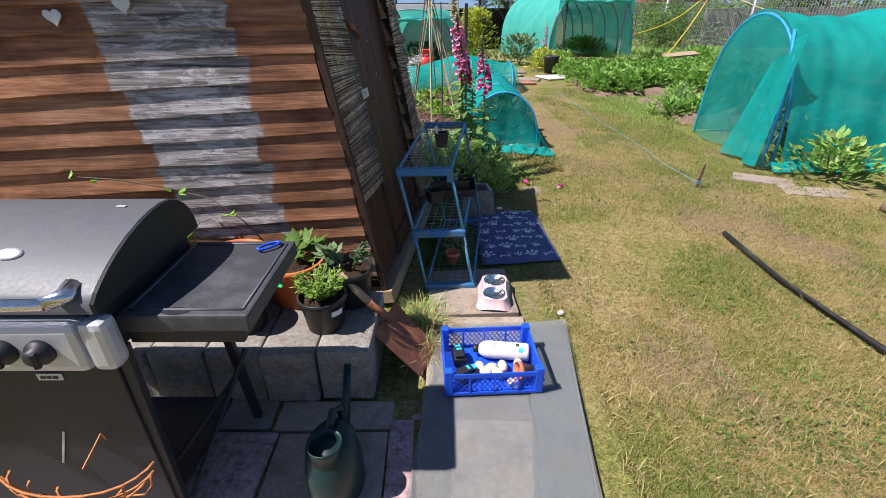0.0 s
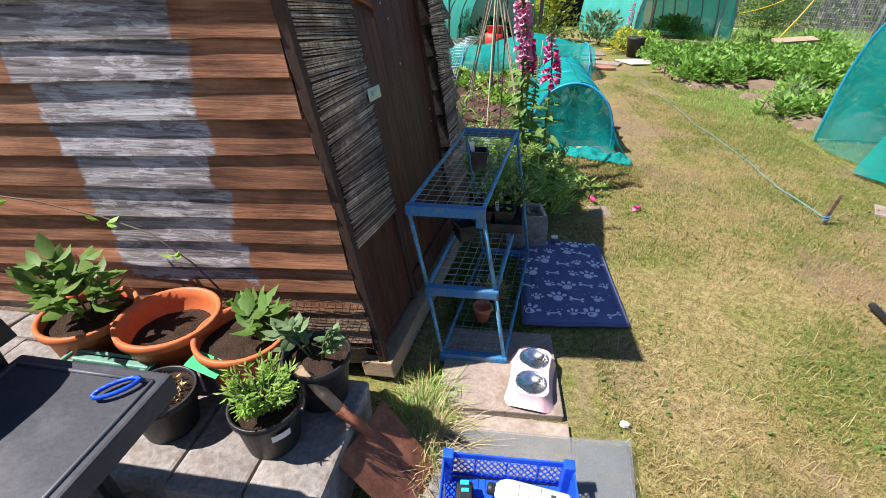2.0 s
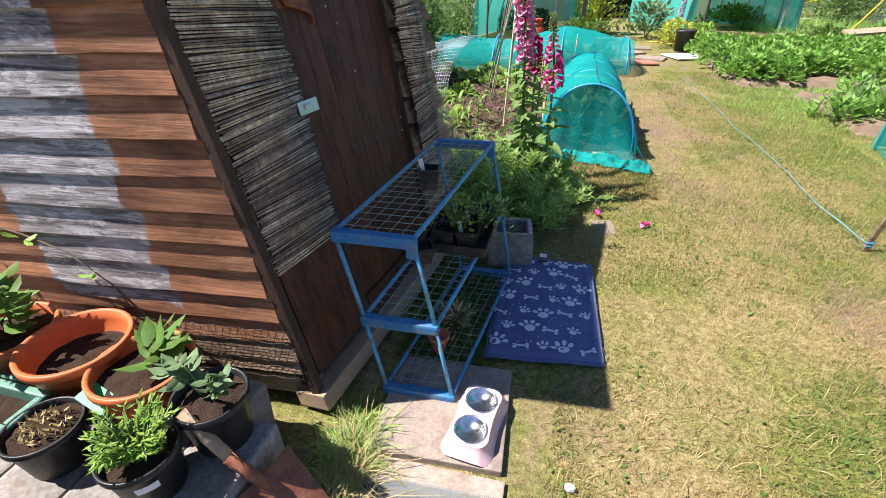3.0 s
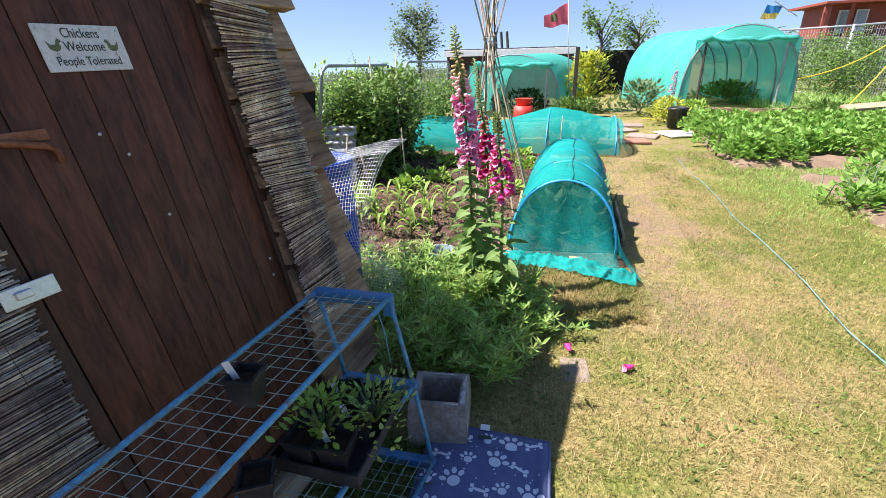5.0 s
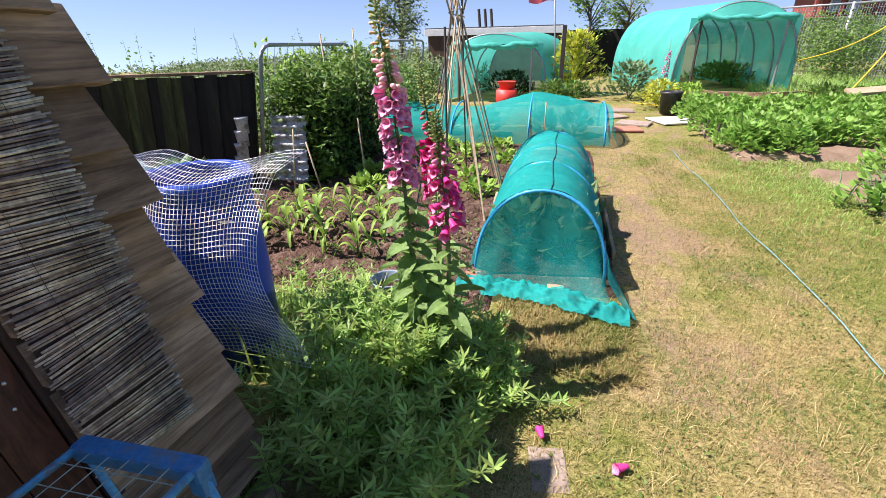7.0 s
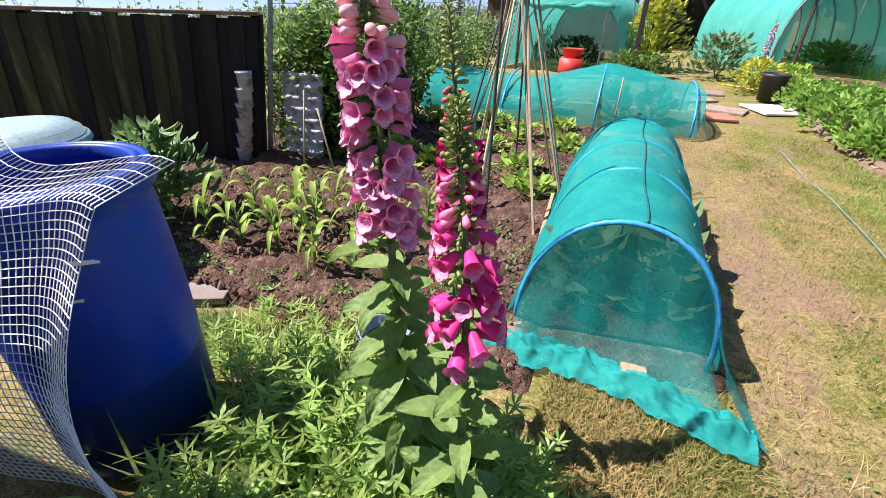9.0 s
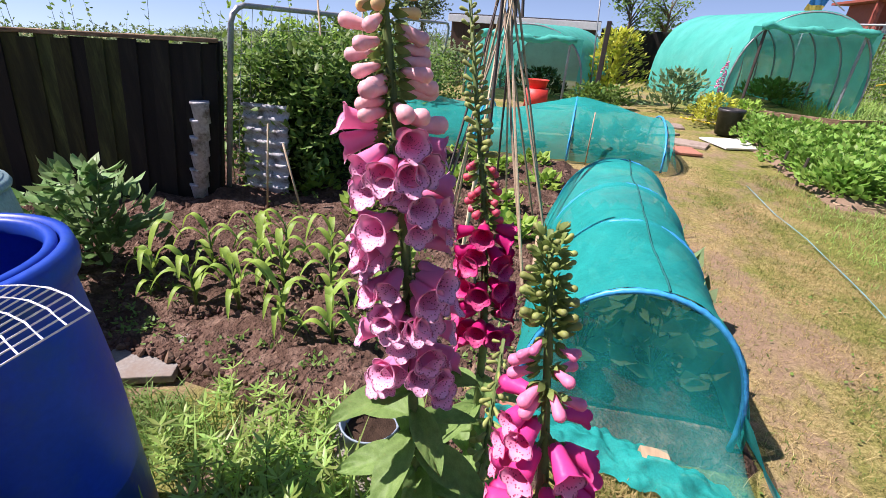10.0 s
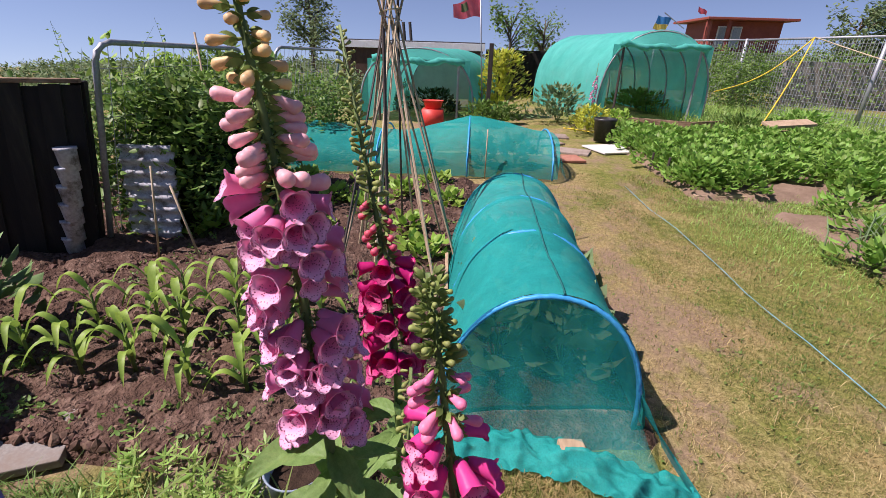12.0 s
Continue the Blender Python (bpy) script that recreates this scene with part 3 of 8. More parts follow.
def leaf_shape(width=0.5, fold=0.12, droop=0.25, n=3):
    """An outline that swells and comes to a point, folded along its midrib and drooping."""
    v, f = [], []
    for i in range(n + 1):
        t = i / n
        w = width / 2 * math.sin(math.pi * min(1, t * 0.93 + 0.05)) ** 0.8 if i < n else 0.0
        z = -droop * t * t
        v += [(-w, t, z + fold * w * 2), (0, t, z), (w, t, z + fold * w * 2)]
    for i in range(n):
        a = 3 * i
        f += [(a, a + 1, a + 4, a + 3), (a + 1, a + 2, a + 5, a + 4)]
    return v, f


LEAF = leaf_shape()
LEAF_BROAD = leaf_shape(0.75, 0.15, 0.3)
LEAF_SLIM = leaf_shape(0.27, 0.1, 0.2, 2)
LEAF_THIN = leaf_shape(0.22, 0.08, 0.15, 2)
LEAF_SMALL = ([(-0.3, 0.45, 0.03), (0, 0, 0), (0.3, 0.45, 0.03), (0, 1, -0.15)], [(0, 1, 3), (1, 2, 3)])


def fnoise(x, y, s=1.0):
    return noise.noise(Vector((x * s, y * s, 0.37)))

# ---- ground: one sheet to the horizon ----
def fall(x, y):
    """The fields drop away gently beyond the fence."""
    return -0.05 * max(0.0, -0.8 * x + 0.35 * y - 8.0)


def ground_z(x, y):
    return fall(x, y) + 0.014 * fnoise(x, y, 1.3) + 0.008 * fnoise(x, y, 5.0) - 0.012


def build_ground():
    xs = np.concatenate([[-600, -300, -150, -80, -40, -25, -15, -10], np.arange(-6, 12.01, 0.1), [16, 30, 60, 150, 600]])
    ys = np.concatenate([[-600, -100, -20, -6], np.arange(-2, 14.01, 0.1), [17, 22, 30, 45, 60, 100, 150, 400, 1200]])
    v = [(x, y, ground_z(x, y)) for x in xs for y in ys]
    k = len(ys)
    f = [(i * k + j, (i + 1) * k + j, (i + 1) * k + j + 1, i * k + j + 1) for i in range(len(xs) - 1) for j in range(k - 1)]
    solid("ground", Geo().add(v, f), M["lawn"], "sun-parched mown lawn with bare worn patches", "ground", "structure", (0, 0, 0), True)


build_ground()


def bed_soil(name, x0, x1, y0, y1, mat, label, lump=0.03, base=0.012, step=0.05, skew=0.0):
    def fn(u, v):
        x, y = x0 + (x1 - x0) * u, y0 + (y1 - y0) * v
        e = min(1, min(u, 1 - u) * (x1 - x0) / 0.12, min(v, 1 - v) * (y1 - y0) / 0.12)
        h = base + e * (lump * (0.6 + fnoise(x, y, 3.1)) + lump * 0.6 * fnoise(x, y, 11) + lump * 0.45 * fnoise(x, y, 27))
        return (x + skew * (y - y0) + 0.05 * fnoise(y, 3, 2) * (1 - e), y + 0.05 * fnoise(x, 9, 2) * (1 - e), h if e > 0 else -0.02)
    g = Geo().sheet(fn, max(4, int((x1 - x0) / step)), max(4, int((y1 - y0) / step)))
    return solid(name, g, mat, label, "soil", "structure", None, True)


bed_soil("soil_bed", -4.6, 0.42, 4.95, 9.3, M["soil"], "freshly dug reddish brown vegetable bed", 0.06, 0.02, 0.03)
bed_soil("tunnel_bed", 0.22, 1.22, 5.22, 9.2, M["soil"], "bare soil under the cloche and beside it", 0.02, 0.012)
bed_soil("potato_bed_soil", 2.95, 8.0, 9.0, 13.2, M["dry_soil"], "dry earthed-up soil of the potato bed", 0.05, 0.02, 0.12)
bed_soil("onion_bed_soil", 3.5, 9.0, 6.6, 8.6, M["dry_soil"], "dry soil of an overgrown bed", 0.04, 0.015, 0.12)
bed_soil("dirt_path", -0.75, 0.05, 4.55, 5.1, M["dry_soil"], "trodden pale earth beside the bed", 0.015, 0.014)


# ---- garden shed: leans away from the path ----
LEAN_X = -0.17
SIDE = affine([(0.128, 0.992, 0), (LEAN_X, 0, 1), (0.978, -0.126, 0.166)], (-0.315, 2.07, 0))   # u along, z up, out of the wall
FRONT = affine([(-0.997, -0.06, -0.04), (LEAN_X, 0, 1), (0.06, -0.998, 0)], (-0.315, 2.07, 0))
TOP = 1.93


def lap_board(a0, a1, z, h, lap, m, seed, n=10):
    """A feather-edged board: bottom edge stands proud, top edge tucks behind the next."""
    rs = np.random.RandomState(seed)
    g = Geo()
    v = []
    for i in range(n + 1):
        a = a0 + (a1 - a0) * i / n
        dz = 0.0035 * math.sin(seed * 1.7 + a * 2.6) + rs.uniform(-0.0022, 0.0018)
        w = lap + 0.0012 * math.sin(seed + a * 2.1) + rs.uniform(-0.0006, 0.0006)
        v += [(a, z + dz, 0.001), (a, z + dz, w - 0.002), (a, z + dz + 0.003, w), (a, z + h + 0.022 + dz, 0.006), (a, z + h + 0.022 + dz, 0.0)]
    f = []
    for i in range(n):
        o = i * 5
        for j in range(5):
            f.append((o + j, o + (j + 1) % 5, o + 5 + (j + 1) % 5, o + 5 + j))
    f += [(4, 3, 2, 1, 0), tuple(n * 5 + j for j in range(5))]
    return g.add(v, f).move(m)


def build_shed():
    shed = thing("shed", "leaning old timber chicken shed with lapped boards, partly silvered", "shed", (-1.2, 2.9, 0.0))
    front = part("front_wall", Geo().box(0.0, 2.9, 0.16, TOP, -0.05, -0.004).move(FRONT), M["dark_wood"], shed)
    rows = [0.20, 0.27, 0.35, 0.44, 0.54, 0.641, 0.74, 0.852, 0.962, 1.071, 1.188, 1.297, 1.41, 1.52, 1.63, 1.74, 1.84]
    for i, z in enumerate(rows):
        h = (rows[i + 1] if i + 1 < len(rows) else z + 0.12) - z
        end = 0.008 * math.sin(i * 5.1)
        part("board", lap_board(end, 2.9, z, h, 0.0235 + 0.002 * math.sin(i * 2.1), FRONT, i * 3, 30), M["board" if z > 0.3 else "board_grey"], front)
    part("corner_post", Geo().box(-0.035, 0.0, 0.10, TOP, -0.02, 0.018, 0.004).move(FRONT), M["dark_wood"], shed)
    # side wall with the door
    side = part("side_wall", Geo().box(0.0, 0.42, 0.12, TOP, -0.05, -0.006).box(0.42, 1.14, 1.80, TOP, -0.05, -0.006).box(1.14, 1.5, 0.12, TOP, -0.05, -0.006).move(SIDE), M["dark_wood"], shed)
    z = 0.20
    for i in range(11):
        h = 0.150 + 0.022 * math.sin(i * 2.7)
        part("board", lap_board(1.135, 1.528 + 0.022 * math.sin(i * 3.3), z, h, 0.062 + 0.014 * math.sin(i * 4.7), SIDE, 80 + i, 6), M["board_grey"], side)
        z += h
    for i in range(14):
        z = 0.30 + 0.118 * i
        if i > 2:
            part("board", lap_board(0.02, 0.41, z, 0.118, 0.020, SIDE, 120 + i, 4), M["board_grey"], side)
    part("panel", Geo().box(0.05, 0.41, 0.14, 0.62, -0.004, 0.008, 0.002).move(SIDE), M["door"], side)
    # back and far walls, roof
    part("rear_wall", Geo().box(0.0, 2.9, 0.1, TOP, -1.60, -1.55).move(FRONT), M["board_grey"], shed)
    part("end_wall", Geo().box(2.86, 2.9, 0.1, TOP, -1.55, -0.05).move(FRONT), M["board_grey"], shed)
    part("roof", Geo().box(-0.10, 3.0, TOP, TOP + 0.05, -1.70, 0.118, 0.01).move(FRONT), M["felt"], shed)
    part("floor_bearer", Geo().box(-0.02, 1.5, 0.02, 0.10, -0.08, 0.06, 0.006).move(SIDE), M["sill"], shed)
    part("front_bearer", Geo().box(0.0, 2.9, 0.06, 0.17, -0.09, -0.012, 0.006).move(FRONT), M["sill"], shed)
    door = part("door", Geo().box(0.44, 1.12, 0.16, 1.80, -0.03, -0.006).move(SIDE), M["dark_wood"], shed, "brown stained boarded door, closed")
    w = 0.68 / 7
    for i in range(7):
        part("door_board", Geo().box(0.44 + w * i + 0.0012, 0.44 + w * (i + 1) - 0.0012, 0.16 + 0.004 * math.sin(i * 4), 1.80, -0.006, 0.008, 0.0018).move(SIDE), M["door"], door)
    part("frame_post", Geo().box(0.395, 0.434, 0.12, 1.85, -0.02, 0.02, 0.004).move(SIDE), M["dark_wood"], shed)
    part("frame_post", Geo().box(1.124, 1.158, 0.12, 1.85, -0.02, 0.022, 0.004).move(SIDE), M["dark_wood"], shed)
    part("kick_rail", Geo().box(0.44, 1.12, 0.14, 0.24, 0.009, 0.024, 0.004).move(SIDE), M["door"], door)
    part("latch", Geo().box(0.362, 0.468, 1.04, 1.085, 0.036, 0.041, 0.002).box(0.388, 0.418, 1.055, 1.073, 0.041, 0.05, 0.003).move(SIDE), M["metal_plate"], door, "galvanised hasp plate")
    g = Geo().box(0.44, 0.60, 1.365, 1.39, 0.009, 0.015, 0.002)
    g.tube([(0.46, 1.41, 0.022), (0.47, 1.375, 0.024), (0.58, 1.352, 0.024), (0.60, 1.34, 0.02), (0.60, 1.31, 0.02)], 0.009, 7).move(SIDE)
    part("hinge", g, M["rust"], door, "rusty iron bolt and strap", True)
    for u, z in ((0.76, 1.30), (0.80, 1.12), (0.71, 1.36), (1.09, 0.86), (1.08, 0.80)):
        part("screw", Geo().lathe([(0.0045, 0.008), (0.0045, 0.011), (0.002, 0.0125)], 10).move(SIDE @ Matrix.Translation((u, z, 0))), M["metal_plate"], door)
    return shed


build_shed()


def reed_screen(u0, u1, z0, z1, seed, label, off=0.028):
    rs = np.random.RandomState(seed)
    at = SIDE @ Vector(((u0 + u1) / 2, z0, 0.02))
    scr = thing("reed_screen", label, "screen", at, "reed screens on the shed")
    g = Geo()
    z = z0
    sag = 0.0
    while z < z1:
        r = rs.uniform(0.0020, 0.0034)
        z += r * rs.uniform(1.85, 2.5)
        sag += rs.normal(0, 0.0015)
        a, b = u0 + rs.uniform(-0.012, 0.012) + 0.01 * math.sin(z * 9), u1 + rs.uniform(-0.012, 0.012) + 0.008 * math.sin(z * 7)
        tilt = 0.012 * math.sin(z * 11 + seed) + rs.normal(0, 0.002)
        if rs.rand() < 0.03:
            z += 0.006
        o = off + rs.uniform(-0.003, 0.003)
        g.tube([(a, z - tilt, o), ((a + b) / 2, z + rs.normal(0, 0.0015), o + 0.002), (b, z + tilt, o)], r, 5)
    # added dark sheet, so the gaps between reeds read as deep shade
    part("backing", Geo().box(u0 + 0.012, u1 - 0.012, z0 + 0.01, z1 - 0.01, off - 0.010, off - 0.0065).move(SIDE), M["dark_wood"], scr, "dark sheet added to shade the gaps between the reeds")
    part("reeds", g.move(SIDE), M["reed"], scr, "", True, "stuff")
    for u in (u0 + 0.08, u1 - 0.07):
        part("tie_wire", Geo().tube([(u, z0 + 0.01, off + 0.008), (u + 0.004, (z0 + z1) / 2, off + 0.0095), (u, z1 - 0.01, off + 0.008)], 0.0006, 4).move(SIDE), M["dark_wood"], scr)
    return scr


reed_screen(0.03, 0.40, 0.59, 1.86, 3, "weathered reed screen nailed over the shed boards")
reed_screen(1.125, 1.37, 0.56, 1.68, 5, "narrow weathered reed screen beside the shed door", 0.080)


# ---- paving ----
def slab(x0, x1, y0, y1, mat, label, z=0.0, rot=0.0, h=0.035):
    cx, cy = (x0 + x1) / 2, (y0 + y1) / 2
    g = Geo().box(x0 - cx, x1 - cx, y0 - cy, y1 - cy, -h, 0, 0.005, 0.002).move(pose(cx, cy, z + 0.012, 0, 0, rot))
    return solid("paving_slab", g, M[mat], label, "paving slab", "", None, False, "patio slabs")


slab(0.365, 0.56, 0.50, 1.86, "slab_grey", "long narrow grey slab beside the lawn", 0.0, -5.6)
slab(0.03, 0.345, 0.62, 1.255, "slab_buff", "pale buff slab under the clear sheet", 0.004, -2.5)


def clear_sheet(corners, z, label):
    """A scuffed sheet of clear rigid plastic lying flat; corners run round from the near side."""
    c = [Vector((*p, z)) for p in corners]
    up = Vector((0, 0, 0.004))

    def top(u, v, h=1.0):
        return c[0].lerp(c[1], u).lerp(c[3].lerp(c[2], u), v) + up * h + Vector((0, 0, 0.0015 * fnoise(u * 3, v * 3)))
    g = Geo().sheet(top, 12, 16).sheet(lambda u, v: top(1 - u, v, 0.0), 12, 16)
    for p, q in ((0, 1), (1, 2), (2, 3), (3, 0)):
        g.add([c[p], c[q], c[q] + up, c[p] + up], [(0, 1, 2, 3)])
    return solid("plastic_sheet", g, M["clear_sheet"], label, "plastic sheet", "", None, True, "clear sheets on the patio")


clear_sheet(((-0.19, 0.25), (0.44, 0.35), (0.62, 1.885), (-0.02, 1.85)), 0.0215, "scuffed clear plastic sheet lying over the paving")
clear_sheet(((0.20, 0.32), (0.445, 0.33), (0.637, 1.892), (0.448, 1.862)), 0.0275, "narrow clear plastic sheet overlapping the other")
slab(-0.08, 0.40, 1.955, 2.42, "slab", "buff paving slab under the feeding bowl", 0.01, 3)
slab(-0.075, 0.43, 1.45, 1.94, "slab", "buff paving slab half covered", 0.0, 1)
slab(-0.085, 0.36, 0.9, 1.44, "slab", "buff paving slab", 0.0, 0)
slab(-0.09, 0.40, 0.3, 0.89, "slab", "buff paving slab with stains", 0.0, -1)
slab(-0.19, -0.095, 0.2, 1.26, "slab_pink", "narrow pink speckled paving slab", 0.0, 2)
slab(-0.66, -0.20, 1.215, 1.36, "slab", "buff paving strip before the block wall", -0.002, 0)
slab(-0.62, -0.205, 0.72, 1.20, "slab", "shaded buff paving slab", 0.0, 1)
slab(-1.10, -0.635, 0.74, 1.205, "slab_pink", "pink speckled paving slab", 0.0, -1)
slab(-1.55, -0.68, 1.215, 1.50, "slab_grey", "grey paving slab below the grill", -0.004, 1)
slab(-0.62, -0.205, 0.2, 0.71, "slab", "shaded buff paving slab", 0.0, 0)
slab(-1.60, -1.115, 0.3, 1.2, "slab", "worn buff slab under the grill", 0.0, 0)
slab(-1.10, -0.635, 0.2, 0.73, "slab", "worn buff paving slab", 0.0, 1)
slab(-0.12, -0.09 + 0.03, 1.27, 1.30, "slab", "stone sliver between slabs", -0.01, 0)
slab(-1.46, -1.14, 4.86, 5.16, "slab_grey", "pale grey slab lying on the soil", 0.03, 24)
slab(-0.44, -0.05, 4.75, 5.08, "slab_grey", "pale slab at the bed's edge", 0.015, -18)
slab(0.76, 0.90, 3.82, 4.02, "slab", "small buff slab sunk in the grass", -0.024, 8)
slab(2.85, 3.35, 4.05, 4.28, "slab", "worn flat stone sunk in the lawn", -0.008, -30)
slab(3.1, 3.62, 3.70, 3.95, "slab", "worn flat stone sunk in the lawn", -0.01, -14)


# ---- block wall with pots ----
def wall_block(x0, x1, y0, y1, z0, z1, seed):
    np.random.seed(seed)
    g = Geo().box(x0, x1, y0, y1, z0, z1, 0.012, 0.006)
    return solid("concrete_block", g, M["concrete"], "weathered concrete block of the low plant ledge", "concrete block", "", None, False, "blocks of the plant ledge")


for i in range(7):
    x1 = -0.285 - 0.222 * i
    wall_block(x1 - 0.215, x1, 1.365 - 0.01 * (i % 2), 1.80, 0.012, 0.265, i)
for i in range(7):
    x1 = -0.42 - 0.222 * i
    wall_block(x1 - 0.215, x1, 1.81, 1.94, 0.012, 0.265, 20 + i)


# ---- staging ----
def rack():
    at = (0.02, 2.78, 0.0)
    r = thing("wire_rack", "three-tier blue steel plant staging with wire mesh shelves", "rack", at)
    # each tier: end bars, two long rails and a mesh; tiers step sideways as the rack leans
    tiers = [(0.03, -0.095, 0.175), (0.375, -0.155, 0.115), (0.725, -0.225, 0.045)]
    ends = []
    for z, xa, xb in tiers:
        corners = []
        for y, dx, dz in ((2.215, 0.0, 0.0), (3.12, 0.11, 0.035)):
            c0, c1 = Vector((xa + dx, y, z + dz * min(1, z * 2))), Vector((xb + dx, y + 0.01, z + dz * min(1, z * 2)))
            corners.append((c0, c1))
            d = (c1 - c0).normalized()
            g = Geo().box(-0.012, (c1 - c0).length + 0.012, -0.019, 0.019, -0.024, 0.018, 0.009)
            g.move(affine([d, (-d.y, d.x, 0), (0, 0, 1)], c0))
            part("end_bar", g, M["teal_steel"], r)
        ends.append(corners)
        (a0, a1), (b0, b1) = corners
        for p, q in ((a0, b0), (a1, b1)):
            part("rail", Geo().tube([p + Vector((0, 0, 0.008)), q + Vector((0, 0, 0.008))], 0.0085, 8), M["teal_tube"], r, "", True)
        g = Geo()
        for i in range(1, 20):
            t = i / 20
            g.tube([a0.lerp(b0, t) + Vector((0, 0, 0.012)), a1.lerp(b1, t) + Vector((0, 0, 0.012))], 0.0013, 4, False)
        for i in range(1, 6):
            t = i / 6
            g.tube([a0.lerp(a1, t) + Vector((0, 0, 0.014)), b0.lerp(b1, t) + Vector((0, 0, 0.014))], 0.0013, 4, False)
        part("mesh_shelf", g, M["wire"], r, "pale green wire mesh")
    for lo, hi in ((0, 1), (1, 2)):
        for e in (0, 1):
            for s in (0, 1):
                p, q = ends[lo][e][s], ends[hi][e][s]
                part("leg", Geo().tube([p, q - Vector((0, 0, 0.01))], 0.0085, 8), M["teal_tube"], r, "", True)
    for e in (0, 1):
        q = ends[2][e][1]
        part("bracket", Geo().box(q.x - 0.022, q.x + 0.012, q.y - 0.016, q.y + 0.016, q.z - 0.06, q.z - 0.018, 0.005), M["teal_steel"], r)
        for s in (0, 1):
            q = ends[0][e][s]
            part("foot", Geo().box(q.x - 0.014, q.x + 0.014, q.y - 0.014, q.y + 0.014, 0.0, max(0.004, q.z - 0.018), 0.003), M["teal_steel"], r)
    part("cord", Geo().tube([(0.13, 3.08, 0.74), (0.16, 3.06, 0.66), (0.175, 3.05, 0.56)], 0.0022, 5), M["teal_tube"], r)
    return r


rack()


# ---- grill ----
def grill():
    g0 = thing("gas_barbecue", "charcoal grey gas barbecue, hood closed, folding side table", "barbecue", (-1.2, 1.02, 0.012))
    # hood: profile across its depth, drawn along x
    prof = [(0.815, 0.85), (0.815, 0.876), (0.834, 0.893), (0.859, 0.908), (0.893, 0.926), (0.931, 0.942), (0.985, 0.961), (1.05, 0.976), (1.10, 0.983), (1.15, 0.985), (1.19, 0.980), (1.224, 0.966), (1.25, 0.945), (1.268, 0.922), (1.281, 0.89), (1.288, 0.85)]
    g = Geo()
    x0, x1, k = -1.62, -0.775, len(prof)
    v = [(x, y, z) for x in (x0, x0 + 0.3, x1 - 0.3, x1) for y, z in prof]
    f = [(i * k + j, i * k + j + 1, (i + 1) * k + j + 1, (i + 1) * k + j) for i in range(3) for j in range(k - 1)]
    g.add(v, f)
    hood = part("hood", g, M["bbq_lid"], g0, "smooth charcoal enamel hood", True)
    for x in (x0, x1):
        s = 1 if x == x1 else -1
        w = [(x + 0.001 * s, y, z) for y, z in prof] + [(x + 0.008 * s, 1.015 + (y - 1.015) * 0.985, 0.845 + (z - 0.845) * 0.985) for y, z in prof]
        fs = [tuple(range(k, 2 * k))[::s]] + [(j, j + 1, k + j + 1, k + j)[::-s] for j in range(k - 1)]
        part("hood_end", Geo().add(w, fs), M["bbq_black"], hood)
    part("badge", Geo().lathe([(0.034, 0), (0.032, 0.004), (0.024, 0.006)], 24, 1, 0.55).move(pose(-1.02, 0.93, 0.942, 22, 0, 0)), M["silver"], hood, "small oval badge", True)
    part("sticker", Geo().box(-0.012, 0.012, -0.006, 0.006, 0, 0.002).move(pose(-0.86, 1.12, 0.985, 3, 0, 0)), M["silver"], hood)
    h = part("handle", Geo().tube([(-1.56, 0.79, 0.875), (-0.85, 0.79, 0.895)], 0.014, 12), M["chrome"], hood, "steel bar handle", True)
    part("handle_bracket", Geo().tube([(-0.83, 0.855, 0.90), (-0.825, 0.82, 0.897), (-0.85, 0.788, 0.893)], [0.022, 0.02, 0.017], 12), M["chrome"], h, "", True)
    part("handle_bracket", Geo().tube([(-1.55, 0.855, 0.885), (-1.555, 0.82, 0.878), (-1.56, 0.795, 0.87)], [0.022, 0.02, 0.017], 12), M["chrome"], h, "", True)
    part("firebox", Geo().box(-1.62, -0.80, 0.85, 1.27, 0.70, 0.848, 0.01), M["bbq_black"], g0)
    cp = part("control_panel", Geo().box(-1.62, -0.815, 0.79, 0.85, 0.70, 0.835, 0.02), M["silver"], g0, "silver control panel", False)
    part("panel_end", Geo().box(-0.8145, -0.755, 0.795, 0.85, 0.70, 0.835, 0.018), M["silver"], g0)
    for x in (-0.905, -0.99, -1.20, -1.40):
        kn = part("knob", Geo().lathe([(0.032, 0), (0.031, 0.012), (0.022, 0.016), (0.02, 0.03), (0.016, 0.034)], 20).move(pose(x, 0.79, 0.768, 90, 0, 0)), M["bbq_black"], cp, "black control knob", True)
        part("grip", Geo().box(-0.006, 0.006, -0.02, 0.02, 0.03, 0.042, 0.002).move(pose(x, 0.79, 0.768, 90, 0, 20)), M["bbq_black"], kn)
    # cart
    part("front_panel", Geo().box(-1.60, -0.82, 0.86, 0.88, 0.10, 0.69, 0.004), M["bbq_black"], g0, "scuffed black cart panel")
    part("scratch", Geo().box(-0.003, 0.003, -0.001, 0.001, -0.07, 0.07).move(pose(-1.07, 0.858, 0.36, 0, 22, 0)), M["silver"], g0)
    part("label_plate", Geo().box(-1.03, -0.965, 0.856, 0.860, 0.615, 0.637, 0.001), M["silver"], g0, "small maker's plate")
    for i in range(3):
        part("label_mark", Geo().box(-1.02 + 0.016 * i, -1.008 + 0.016 * i, 0.854, 0.8555, 0.622, 0.629), M["bbq_black"], g0)
    for x, y in ((-0.80, 0.88), (-0.80, 1.28), (-1.58, 0.88), (-1.58, 1.28)):
        fx = x - 0.02 if y < 1 else x + 0.06
